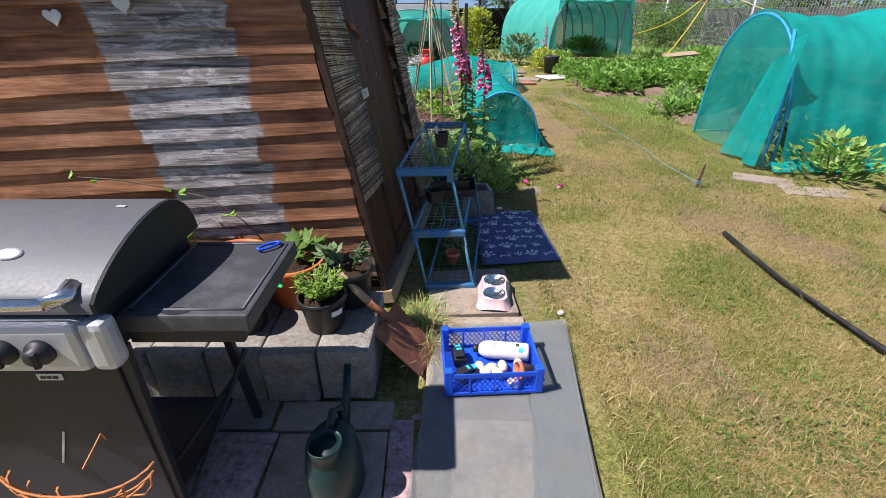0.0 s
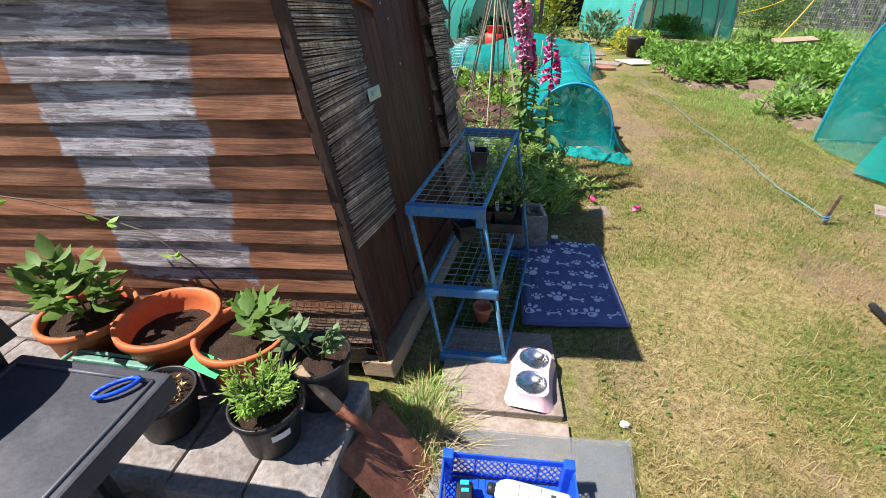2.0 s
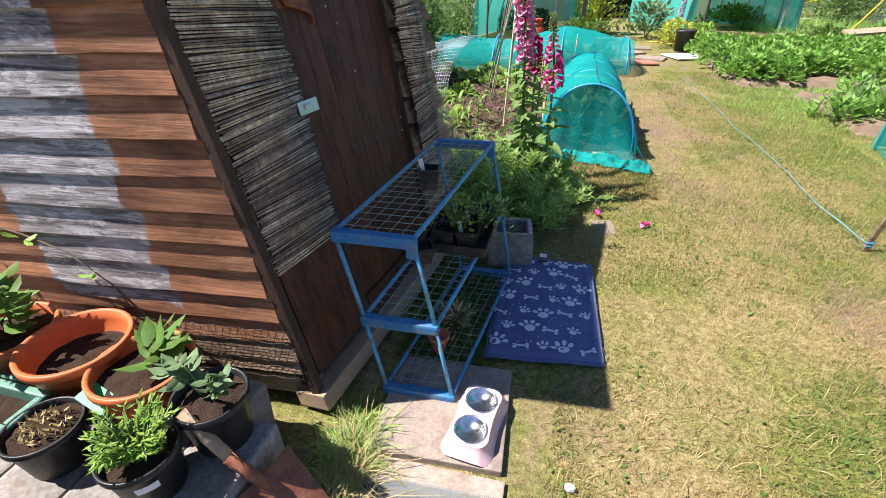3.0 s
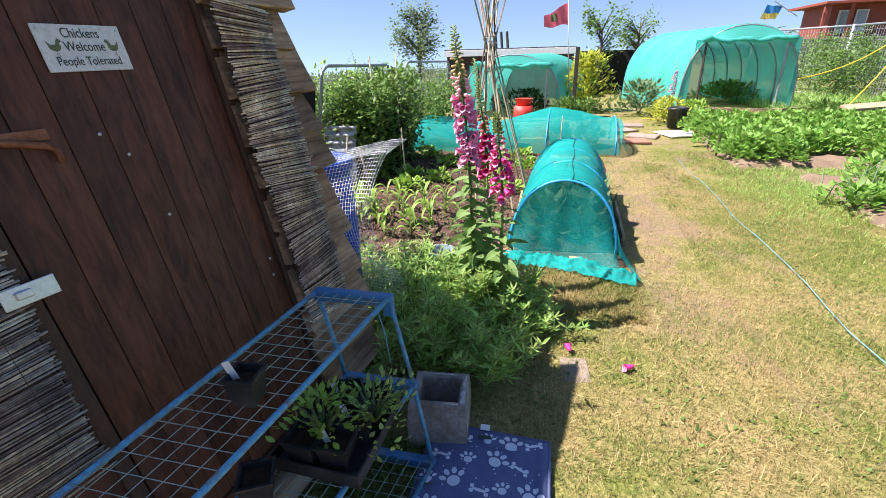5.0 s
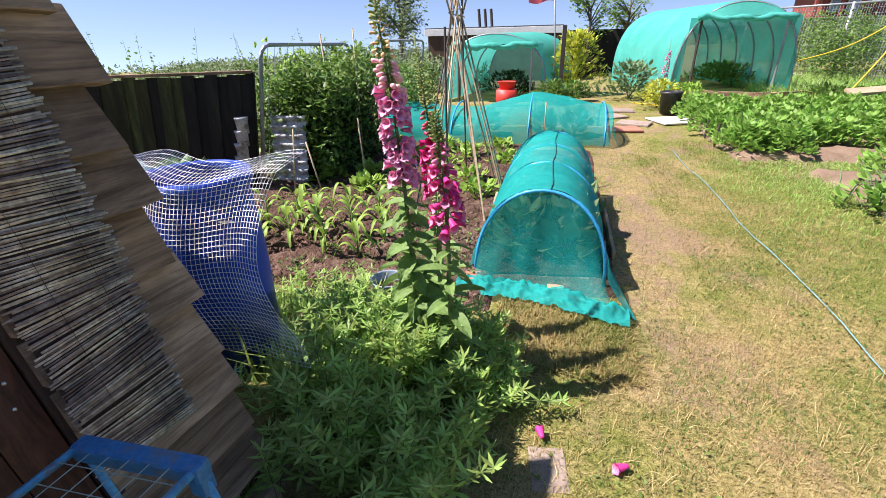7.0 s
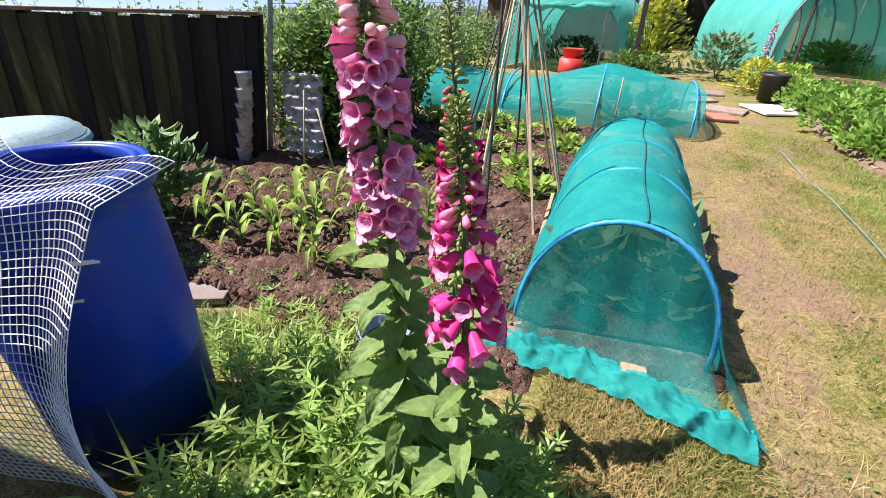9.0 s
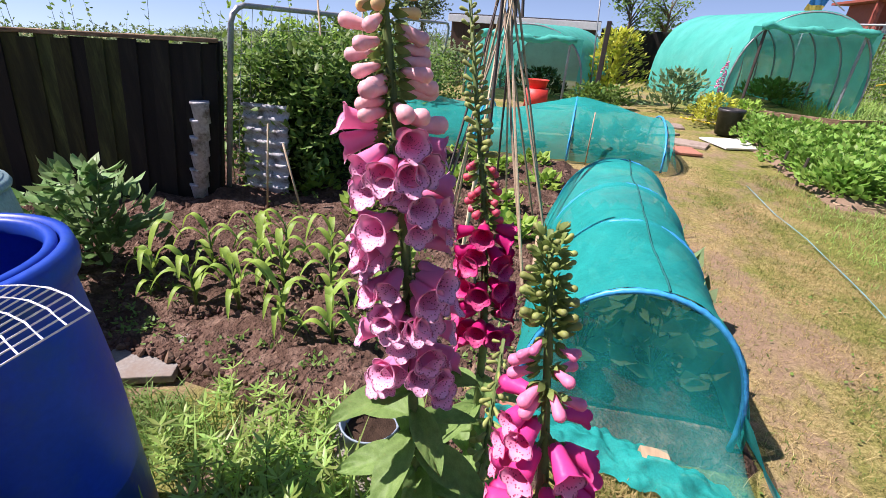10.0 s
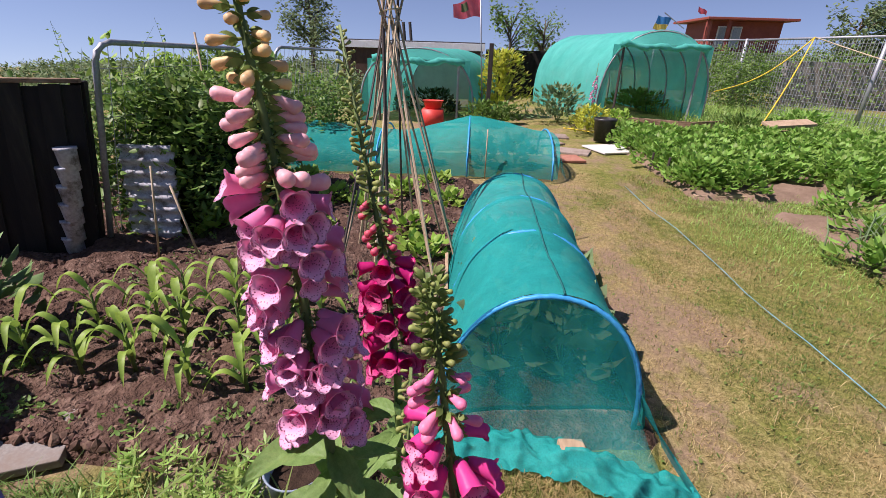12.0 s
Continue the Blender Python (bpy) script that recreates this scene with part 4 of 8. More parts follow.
        part("leg", Geo().box(-0.015, 0.015, -0.012, 0.012, 0, 1, 0.003).move(affine([(1, 0, 0), (0, 1, 0), (x - fx, 0, 0.70)], (fx, y, 0.012))), M["bbq_black"], g0)
    part("brace", Geo().tube([(-0.83, 0.93, 0.03), (-0.72, 1.28, 0.36)], 0.010, 6), M["bbq_black"], g0)
    part("brace", Geo().tube([(-0.80, 0.9, 0.25), (-0.76, 1.28, 0.26)], 0.009, 6), M["bbq_black"], g0)
    part("cart_shelf", Geo().box(-1.58, -0.82, 0.88, 1.28, 0.10, 0.12, 0.004), M["bbq_black"], g0)
    # side table
    tb = part("side_table", Geo().box(-0.795, -0.47, 0.885, 1.29, 0.745, 0.795, 0.006), M["bbq_table"], g0, "ribbed dark grey side table")
    g = Geo()
    for a, b in (((-0.775, 0.91), (-0.49, 0.91)), ((-0.49, 0.91), (-0.49, 1.265)), ((-0.49, 1.265), (-0.775, 1.265)), ((-0.775, 1.265), (-0.775, 0.91))):
        g.tube([(a[0], a[1], 0.796), (b[0], b[1], 0.796)], 0.004, 6)
    part("table_rim", g, M["bbq_lid"], tb, "", True)
    # no hole: a flat black disc paints the dark of the finger cutout
    part("finger_notch", Geo().lathe([(0.036, 0), (0.034, 0.0015)], 20, 1, 0.45, (-0.655, 0.905, 0.7955)), M["bbq_black"], tb)
    part("support_arm", Geo().box(-0.79, -0.50, 1.26, 1.285, 0.70, 0.744, 0.004), M["bbq_black"], g0)
    part("support_arm", Geo().box(-0.79, -0.50, 0.90, 0.925, 0.70, 0.744, 0.004), M["bbq_black"], g0)
    # folded wire basket hung on the cart
    return g0


grill()


# ---- cloche near the path ----
def arch(cx, y, a, b, n=20, z0=0.0, tilt=0.0):
    return [(cx - a * math.cos(math.pi * i / n), y + tilt * math.sin(math.pi * i / n), z0 + b * math.sin(math.pi * i / n) ** 0.8) for i in range(n + 1)]


def cloche():
    c = thing("cloche", "low hoop cloche of teal insect mesh on blue pipe hoops", "cloche", (0.70, 6.2, 0.012))
    ys = [5.33, 6.0, 6.6, 7.18]
    for i, y in enumerate(ys):
        part("hoop", Geo().tube(arch(0.705, y, 0.415, 0.64, 24, 0.0), 0.0125, 8), M["hoop"], c, "", True)

    def cover(u, v):
        w = math.pi * v
        y = 5.33 + 1.87 * u
        near = min(abs(y - q) for q in ys) / 0.33
        s = 1.008 - 0.035 * math.sin(min(1, near) * math.pi / 2) + 0.016 * fnoise(u * 13, v * 9) + 0.014 * fnoise(u * 26, v * 5) * math.sin(math.pi * v)
        fl = 1 + 0.10 * max(0, abs(v - 0.5) - 0.38) * 8
        z = 0.645 * s * math.sin(w) ** 0.8 + 0.004
        return (0.705 - 0.42 * s * fl * math.cos(w), y + 0.02 * fnoise(v * 5, u * 3), max(0.015, z))
    part("mesh_cover", Geo().sheet(cover, 80, 44), M["net_dense"], c, "teal woven mesh, slack between the hoops", True)
    part("seam", Geo().tube([Vector(cover(i / 40, 0.53 + 0.006 * math.sin(i * 0.35))) + Vector((0, 0, 0.004)) for i in range(41)], 0.0045, 5), M["net_seam"], c, "dark stitched seam", True)

    def face(u, v):
        x0, x1 = 0.30, 1.115
        x = x0 + (x1 - x0) * u
        top = 0.64 * max(0.0, 1 - ((x - 0.705) / 0.415) ** 2) ** 0.42
        z = 0.03 + (top - 0.03) * v
        out = (1 - v) ** 2 * (0.10 + 0.22 * max(0, u - 0.55) / 0.45)
        return (x + (1 - v) ** 2 * 0.10 * max(0, u - 0.6), 5.315 - out + 0.02 * fnoise(u * 7, v * 2), z)
    part("end_face", Geo().sheet(face, 30, 14), M["net"], c, "thin single layer of teal mesh", True)

    def skirt(u, v):
        x = 0.20 + 1.03 * u
        y = 5.26 - 0.20 * v - 0.17 * max(0, u - 0.5) / 0.5 + 0.05 * fnoise(u * 8, 3)
        return (x, y + 0.02 * fnoise(u * 20, v * 6), 0.018 + math.sin(v * math.pi) * (0.045 + 0.05 * fnoise(u * 12, v * 4)) + 0.035 * abs(fnoise(u * 22, v * 8)))
    part("skirt", Geo().sheet(skirt, 110, 20), M["net_dense"], c, "bunched slack mesh on the grass", True)

    def wing(u, v):
        y = 5.08 + 1.0 * u
        x = 1.11 + (0.16 * (1 - u)) * v
        return (x, y - 0.12 * (1 - u) * v, 0.03 + (0.16 + 0.05 * math.sin(u * 9)) * (1 - v) ** 1.5 * (1 - 0.3 * u))
    part("side_wing", Geo().sheet(wing, 20, 8), M["net_dense"], c, "", True)
    return c


cloche()


def low_net():
    c = thing("net_tunnel", "low tent of teal mesh over blue pipe hoops", "net tunnel", (-0.2, 10.2, 0.0))
    xs = [-1.9, -0.8, 0.3, 1.45]

    def cover(u, v):
        x = -1.95 + 3.45 * u
        peak = max(0.0, 1 - abs(x - 0.32) / 0.9)
        h = 0.46 + 0.16 * peak + 0.05 * math.sin(x * 2.2) - 0.12 * max(0, 1 - min(abs(x - q) for q in xs) / 0.02) * 0
        w = math.pi * v
        z = max(0.0, math.sin(w)) ** 0.75 * h
        return (x + 0.03 * fnoise(u * 8, v * 5), 10.25 - 0.78 * math.cos(w) + 0.1 * (u - 0.5), z + 0.012 + 0.02 * abs(fnoise(u * 18, v * 9)))
    part("mesh_cover", Geo().sheet(cover, 50, 20), M["net_low"], c, "sagging teal insect mesh", True)
    for x, h in ((0.32, 0.64), (1.40, 0.50), (-0.85, 0.50), (-1.88, 0.48)):
        pts = [(x, 10.25 - 0.79 * math.cos(math.pi * i / 16), 0.015 + h * math.sin(math.pi * i / 16) ** 0.75) for i in range(17)]
        part("hoop", Geo().tube(pts, 0.014, 6), M["hoop"], c, "", True)
    for x in (-1.95, 1.50):
        def end(u, v, x=x):
            y = 9.5 + 1.5 * u
            top = 0.46 * max(0, 1 - ((y - 10.25) / 0.78) ** 2) ** 0.4
            return (x + 0.10 * (1 - v) * (1 if x > 0 else -1), y, 0.012 + top * v)
        part("end_face", Geo().sheet(end, 12, 6), M["net"], c, "", True)
    return c


low_net()


def net_house():
    c = thing("net_house", "tall net house of slack teal mesh on blue hoops", "net house", (4.9, 5.4, 0.0))
    W0, W1 = 4.55, 6.15
    cy, a = (W0 + W1) / 2, (W1 - W0) / 2

    def ring(x, s=1.0, n=24):
        return [(x, cy - a * s * math.cos(math.pi * i / n), 0.0 + 1.42 * s * math.sin(math.pi * i / n) ** 0.7) for i in range(n + 1)]
    for x in (3.42, 4.6, 5.8, 7.0):
        part("hoop", Geo().tube(ring(x), 0.016, 8), M["hoop"], c, "", True)

    def cover(u, v):
        x = 3.42 + 3.6 * u
        w = math.pi * v
        s = 1.012 - 0.045 * abs(math.sin(u * 3 * math.pi)) + 0.03 * fnoise(u * 11, v * 5) + 0.02 * fnoise(u * 24, v * 3)
        flare = 0.10 * max(0, 0.12 - v) / 0.12
        return (x, cy - a * s * math.cos(w) - flare, max(0.02, 1.43 * s * math.sin(w) ** 0.7))
    part("mesh_cover", Geo().sheet(cover, 90, 50), M["net_dense"], c, "slack teal insect mesh", True)

    def face(u, v):
        y = W0 + 0.02 + (W1 - W0 - 0.04) * u
        top = 1.42 * max(0, 1 - ((y - cy) / a) ** 2) ** 0.38
        return (3.40 - 0.12 * (1 - v) ** 2 * (0.6 + 0.6 * fnoise(u * 6, 2)) + 0.02 * fnoise(u * 12, v * 3), y, 0.02 + (top - 0.02) * v)
    part("end_face", Geo().sheet(face, 30, 20), M["net"], c, "thin teal mesh end", True)

    def flap(u, v):
        y = W0 + 0.62 * u * (1 - 0.45 * v) - 0.05
        return (3.32 - 0.05 * math.sin(u * 9) - 0.10 * (1 - v), y, 0.02 + 1.25 * v * (1 - 0.25 * u))
    part("door_flap", Geo().sheet(flap, 16, 16), M["net_dense"], c, "gathered door flap of mesh", True)
    part("door_pipe", Geo().tube([(3.28, 4.50, 0.02), (3.33, 4.56, 0.7), (3.42, 4.85, 1.28)], 0.016, 8), M["hoop"], c, "", True)

    def hem(u, v):
        x = 3.3 + 3.6 * u
        return (x, 4.52 - 0.20 * v + 0.04 * fnoise(x * 3, 1), 0.02 + 0.07 * math.sin(math.pi * v) * (0.8 + fnoise(x * 5, v * 3)))
    part("hem", Geo().sheet(hem, 60, 8), M["net_dense"], c, "bunched hem on the ground", True)
    return c


net_house()


# ---- polytunnels ----
def polytunnel(name, label, F0, F1, B0, B1, h, nr, roll):
    """F0, F1: front feet; B0, B1: back feet."""
    F0, F1, B0, B1 = map(Vector, (F0, F1, B0, B1))
    c = thing(name, label, "polytunnel", (F0 + F1) / 2)

    def pt(u, v, s=1.0):
        p, q = F0.lerp(B0, u), F1.lerp(B1, u)
        w = math.pi * v
        m = (p + q) / 2
        return m + (p - m) * math.cos(w) * s + Vector((0, 0, h * s * max(0, math.sin(w)) ** 0.62))
    for i in range(nr + 1):
        u = i / nr
        part("hoop", Geo().tube([pt(u, j / 24, 0.985) for j in range(25)], 0.022, 6), M["galv"], c, "", True)
    part("cover", Geo().sheet(lambda u, v: pt(u, v, 1.0 + 0.008 * fnoise(u * 7, v * 8)), 24, 40), M["shade"], c, "pale green mesh-reinforced cover", True)
    part("rear_sheet", Geo().sheet(lambda u, v: pt(1.0, u * 0.5).lerp(pt(1.0, 1 - u * 0.5), v), 14, 14), M["shade_clear"], c, "", True)
    # front: side cheeks and a rolled door
    part("cheek", Geo().sheet(lambda u, v: pt(0, 0.0 + 0.27 * u).lerp(Vector((*(F0.lerp(F1, 0.08).xy), pt(0, 0.27 * u).z)), v), 12, 6), M["shade"], c, "", True)
    part("cheek", Geo().sheet(lambda u, v: pt(0, 1 - 0.27 * u).lerp(Vector((*(F1.lerp(F0, 0.05).xy), pt(0, 1 - 0.27 * u).z)), v), 12, 6), M["shade"], c, "", True)
    d = (F1 - F0).normalized()
    zt = h * roll
    A, B = F0 + (F1 - F0) * 0.13 + Vector((0, -0.12, zt)), F1 - (F1 - F0) * 0.10 + Vector((0, -0.12, zt))
    part("rolled_door", Geo().tube([A.lerp(B, i / 14) + Vector((0, 0, 0.03 * math.sin(i * 1.3) - 0.05 * math.sin(math.pi * i / 14))) for i in range(15)], [0.07 + 0.02 * math.sin(i * 2.1) for i in range(15)], 10), M["shade"], c, "rolled up door sheet", True)
    part("lintel_sheet", Geo().sheet(lambda u, v: pt(0, 0.2 + 0.6 * u).lerp(A.lerp(B, u), v), 20, 4), M["shade"], c, "", True)
    part("door_post", Geo().tube([F0 + (F1 - F0) * 0.17, F0 + (F1 - F0) * 0.17 + Vector((0, 0, zt))], 0.03, 6), M["cane_dark"], c)
    part("door_post", Geo().tube([F1 - (F1 - F0) * 0.15, F1 - (F1 - F0) * 0.15 + Vector((0, 0, zt))], 0.03, 6), M["galv"], c)
    return c


polytunnel("polytunnel", "large green polytunnel with its front door rolled up", (3.36, 15.7, 0), (6.1, 15.9, 0), (2.35, 20.2, 0), (5.2, 21.4, 0), 2.1, 6, 0.84)
polytunnel("polytunnel", "small green polytunnel, front open", (-2.2, 14.2, 0), (0.36, 14.6, 0), (-1.5, 17.4, 0), (1.0, 17.6, 0), 1.55, 3, 0.84)


# ---- barrel ----
def barrel():
    at = (-0.80, 4.28, -0.012)
    b = thing("water_barrel", "scuffed blue plastic barrel, open at the top", "barrel", at)
    prof = [(0.20, 0.0), (0.212, 0.02), (0.222, 0.12), (0.234, 0.30), (0.24, 0.42), (0.242, 0.58), (0.238, 0.70), (0.23, 0.86), (0.226, 0.91), (0.246, 0.925), (0.250, 0.955), (0.244, 0.985), (0.226, 0.988), (0.218, 0.97), (0.222, 0.90), (0.24, 0.6), (0.235, 0.1)]
    part("drum", Geo().lathe(prof, 48, 1, 1, at), M["blue_plastic"], b, "blue drum with a rolled rim", True)
    part("inner_rim", Geo().lathe([(0.218, 0.955), (0.218, 0.985), (0.205, 0.99), (0.195, 0.98), (0.195, 0.955)], 48, 1, 1, at, False), M["blue_plastic"], b, "", True)
    for k, (zz, w) in enumerate(((0.80, 0.5), (0.795, 0.62), (0.79, 0.70), (0.70, 0.2))):
        an = -0.75 + w * 0.5
        part("scuff", Geo().box(-0.022, 0.022, -0.003, 0.003, -0.004, 0.004, 0.002, 0.002).move(pose(at[0] + 0.235 * math.cos(an), at[1] + 0.235 * math.sin(an), zz, 0, 12, math.degrees(an) + 90)), M["white"], b)
    return b


barrel()


def drape_net():
    """White square plastic netting hung as a curtain in front of the barrel."""
    c = thing("garden_netting", "white square plastic netting hung over the barrel", "netting", (-0.5, 4.0, 0.0))

    def pos(u, v):
        x = -1.05 + 0.93 * u - 0.17 * math.sin(math.pi * min(1, v * 1.15)) * u + 0.03 * u * v
        y = 4.04 - 0.02 * u - 0.14 * v + 0.030 * math.sin(u * 9 + v * 2) + 0.03 * math.sin(v * 7)
        z = 1.11 + 0.06 * u - 0.82 * v + 0.02 * math.sin(u * 8) * (1 - v)
        over = max(0, 0.14 - v) / 0.14
        return Vector((x, y + 0.20 * over * (1 - 0.5 * u), max(0.03, z - 0.06 * over)))
    nu, nv = 46, 42
    for i in range(nu + 1):
        part("strand", Geo().tube([pos(i / nu, j / 22) for j in range(23)], 0.0013, 3, False), M["white_net"], c)
    for j in range(nv + 1):
        part("strand", Geo().tube([pos(i / 18, j / nv) for i in range(19)], 0.0013, 3, False), M["white_net"], c)


drape_net()


# ---- fence and trellis frames ----
def board_fence():
    d = Vector((2.35, 1.05, 0)).normalized()
    end = Vector((-2.38, 6.74, 0))
    up = (0.145, 0.03, 1)
    c = thing("board_fence", "dark creosoted close-board fence, green with algae", "fence", end)
    n = 34
    for i in range(n):
        p = end - d * (0.105 * i + 0.06)
        g = Geo().box(-0.058, 0.058, -0.009, 0.009, 0.02, 1.20 + 0.012 * math.sin(i * 2.7), 0.003).move(affine([d, (-d.y, d.x, 0), up], p + Vector((d.y, -d.x, 0)) * (0.012 if i % 2 else 0)))
        part("board", g, M["fence_algae" if 5 < i < 22 and i % 5 != 3 else "fence"], c)
    L = 0.105 * n
    for z in (0.3, 0.95):
        part("rail", Geo().box(-L, 0, 0.01, 0.05, z, z + 0.07, 0.004).move(affine([d, (-d.y, d.x, 0), up], end)), M["fence"], c)
    part("capping", Geo().box(-L, 0, -0.03, 0.03, 1.212, 1.24, 0.005).move(affine([d, (-d.y, d.x, 0), up], end)), M["board_grey"], c, "weathered capping rail")
    for k in (0.03, 1.8, 3.4):
        part("post", Geo().box(-0.04 - k, 0.04 - k, 0.03, 0.11, 0, 1.22, 0.006).move(affine([d, (-d.y, d.x, 0), up], end)), M["fence"], c)


board_fence()


def tube_frame(P, Q, h, label):
    P, Q = Vector(P), Vector(Q)
    c = thing("tube_frame", label, "trellis", P, "tube frames of the climbers")
    d = (Q - P).normalized()
    r = 0.12
    U = Vector((0.17, 0.03, 1))
    pts = [P, P + U * (h - r)] + [P + U * (h - r) + d * r * (1 - math.cos(w)) + U * r * math.sin(w) for w in (0.5, 1.05, 1.57)]
    pts += [Q + U * h * 0.985 - d * r + d * r * math.sin(w) - U * r * (1 - math.cos(w)) for w in (0, 0.5, 1.05, 1.57)] + [Q]
    part("frame", Geo().tube(pts, 0.021, 8), M["galv"], c, "bent steel tube", True)
    g = Geo()
    n = int((Q - P).length / 0.10)
    for i in range(1, n):
        p = P.lerp(Q, i / n)
        g.tube([p + U * 0.05, p + U * (h - 0.02)], 0.0025, 4, False)
    for i in range(1, 9):
        g.tube([P + U * (h * i / 9), Q + U * (h * i / 9)], 0.0025, 4, False)
    part("wire_mesh", g, M["galv"], c)


tube_frame((-2.36, 6.82, 0), (-2.16, 8.42, 0), 1.46, "bent galvanised tube frame overgrown with climbers")
tube_frame((-2.45, 9.9, 0), (-2.1, 11.6, 0), 1.46, "second galvanised tube frame overgrown with climbers")


# ---- plants ----
def pieces(name, me, parent, mats):
    """Alike pieces of one mesh, each an object of its own, at world matrices."""
    o = Matrix.Translation(-ORIGIN[parent.name])
    for m in mats:
        ob = new(name, me)
        ob.parent = parent
        ob.matrix_basis = o @ m


def bell_material(name, base, lip, inner):
    m = material(name, [base, base], 0.45, 20, 120, bump=0.08, rand=0.10, trans=0.42, fine_amt=0.1)
    nt = m.node_tree
    b = nt.nodes["Principled BSDF"]
    col = b.inputs["Base Color"].links[0].from_socket
    tc = nt.nodes.new("ShaderNodeTexCoord")
    sp = nt.nodes.new("ShaderNodeSeparateXYZ")
    nt.links.new(tc.outputs["Object"], sp.inputs[0])
    mr = nt.nodes.new("ShaderNodeMapRange")
    mr.inputs[1].default_value, mr.inputs[2].default_value = 0.046, 0.058
    nt.links.new(sp.outputs["Y"], mr.inputs[0])
    out = mixc(nt, mr.outputs[0], col, lip)
    nt.links.new(out, b.inputs["Base Color"])
    for n in nt.nodes:
        if n.type == "BSDF_TRANSLUCENT":
            nt.links.new(out, n.inputs[0])
    i = material(name + "_throat", [inner, lip], 0.5, 30, 150, bump=0.05, trans=0.3, fine_amt=0.1)
    nt = i.node_tree
    b = nt.nodes["Principled BSDF"]
    vo = nt.nodes.new("ShaderNodeTexVoronoi")
    vo.inputs["Scale"].default_value = 230
    tc = nt.nodes.new("ShaderNodeTexCoord")
    nt.links.new(tc.outputs["Object"], vo.inputs["Vector"])
    sp = nt.nodes.new("ShaderNodeSeparateXYZ")
    nt.links.new(tc.outputs["Object"], sp.inputs[0])
    deep = nt.nodes.new("ShaderNodeMapRange")
    deep.inputs[1].default_value, deep.inputs[2].default_value = 0.030, 0.055
    nt.links.new(sp.outputs["Y"], deep.inputs[0])
    low = nt.nodes.new("ShaderNodeMapRange")
    low.inputs[1].default_value, low.inputs[2].default_value = 0.0, -0.006
    nt.links.new(sp.outputs["Z"], low.inputs[0])
    col = mixc(nt, deep.outputs[0], base, inner)
    dots = nt.nodes.new("ShaderNodeMath")
    dots.operation = "MULTIPLY"
    nt.links.new(low.outputs[0], dots.inputs[0])
    nt.links.new(ramp(nt, vo.outputs["Distance"], [(0.24, (1, 1, 1)), (0.32, (0, 0, 0))]), dots.inputs[1])
    nt.links.new(mixc(nt, dots.outputs[0], col, (0.20, 0.01, 0.06)), b.inputs["Base Color"])
    return m, i


def bell_mesh(name, mats, length=0.052, flare=1.0):
    """A hanging bell, open along +y: outer skin, throat, and five frilled lobes, the lowest the longest."""
    prof = [(0.004, 0.0), (0.0085, 0.003), (0.0112, 0.010), (0.0122, 0.020), (0.0140, 0.031), (0.0160, 0.040), (0.0180 * flare, 0.0465), (0.0225 * flare, 0.051), (0.0262 * flare, 0.0525)]
    k = 20
    v, f, mi = [], [], []
    for inner in (0, 1):
        for r, y in prof:
            for j in range(k):
                w = 2 * math.pi * j / k
                t = y / 0.0525
                lobe = abs(math.cos(2.5 * (w + math.pi / 2)))
                rr = (r - 0.0009 * inner) * (1 - 0.20 * (1 - lobe) * t ** 7)
                low = max(0, -math.sin(w)) ** 2
                lip = 0.010 * low * t ** 5 - 0.0045 * (1 - lobe) * t ** 6 - 0.003 * max(0, math.sin(w)) * t ** 5
                v.append((rr * math.cos(w) * 1.04, (y + lip) * length / 0.053, rr * math.sin(w) * 0.94 - 0.003 * t ** 6))
    n = len(prof)
    for inner in (0, 1):
        o = inner * n * k
        for i in range(n - 1):
            for j in range(k):
                q = (o + i * k + j, o + i * k + (j + 1) % k, o + (i + 1) * k + (j + 1) % k, o + (i + 1) * k + j)
                f.append(q if inner else q[::-1])
                mi.append(inner)
    for j in range(k):
        a, b = (n - 1) * k + j, (n - 1) * k + (j + 1) % k
        f.append((a, b, b + n * k, a + n * k))
        mi.append(0)
    me = Geo().add(v, f).mesh(name, list(mats), True)
    me.polygons.foreach_set("material_index", mi)
    return me


def bud_mesh(name, mat, length, r):
    """A closed bell: narrow at the calyx, fullest near its blunt tip."""
    return Geo().lathe([(0.002, 0), (r * 0.62, length * 0.12), (r * 0.74, length * 0.4), (r, length * 0.72), (r * 0.92, length * 0.88), (r * 0.5, length * 0.97), (0.0005, length)], 10).move(pose(0, 0, 0, -90, 0, 0)).mesh(name, mat, True)


BELL_PINK = bell_mesh("bell", bell_material("pink_bell", (0.89, 0.33, 0.56), (0.94, 0.68, 0.80), (0.93, 0.50, 0.68)), 0.054, 1.0)
BELL_MAG = bell_mesh("bell", bell_material("magenta_bell", (0.84, 0.08, 0.36), (0.90, 0.22, 0.50), (0.88, 0.36, 0.52)), 0.055, 0.9)
BELL_DEEP = bell_mesh("bell", bell_material("crimson_bell", (0.66, 0.022, 0.20), (0.76, 0.08, 0.30), (0.66, 0.12, 0.28)), 0.044, 1.0)
BUD_PINK = bud_mesh("bud", material("pink_bud", [(0.86, 0.40, 0.48), (0.90, 0.56, 0.52)], 0.5, 40, 90, bump=0.05, rand=0.12, trans=0.2), 0.046, 0.0100)
BUD_MAG = bud_mesh("bud", material("magenta_bud", [(0.80, 0.16, 0.36), (0.86, 0.30, 0.42)], 0.5, 40, 90, bump=0.05, rand=0.15, trans=0.2), 0.038, 0.0085)
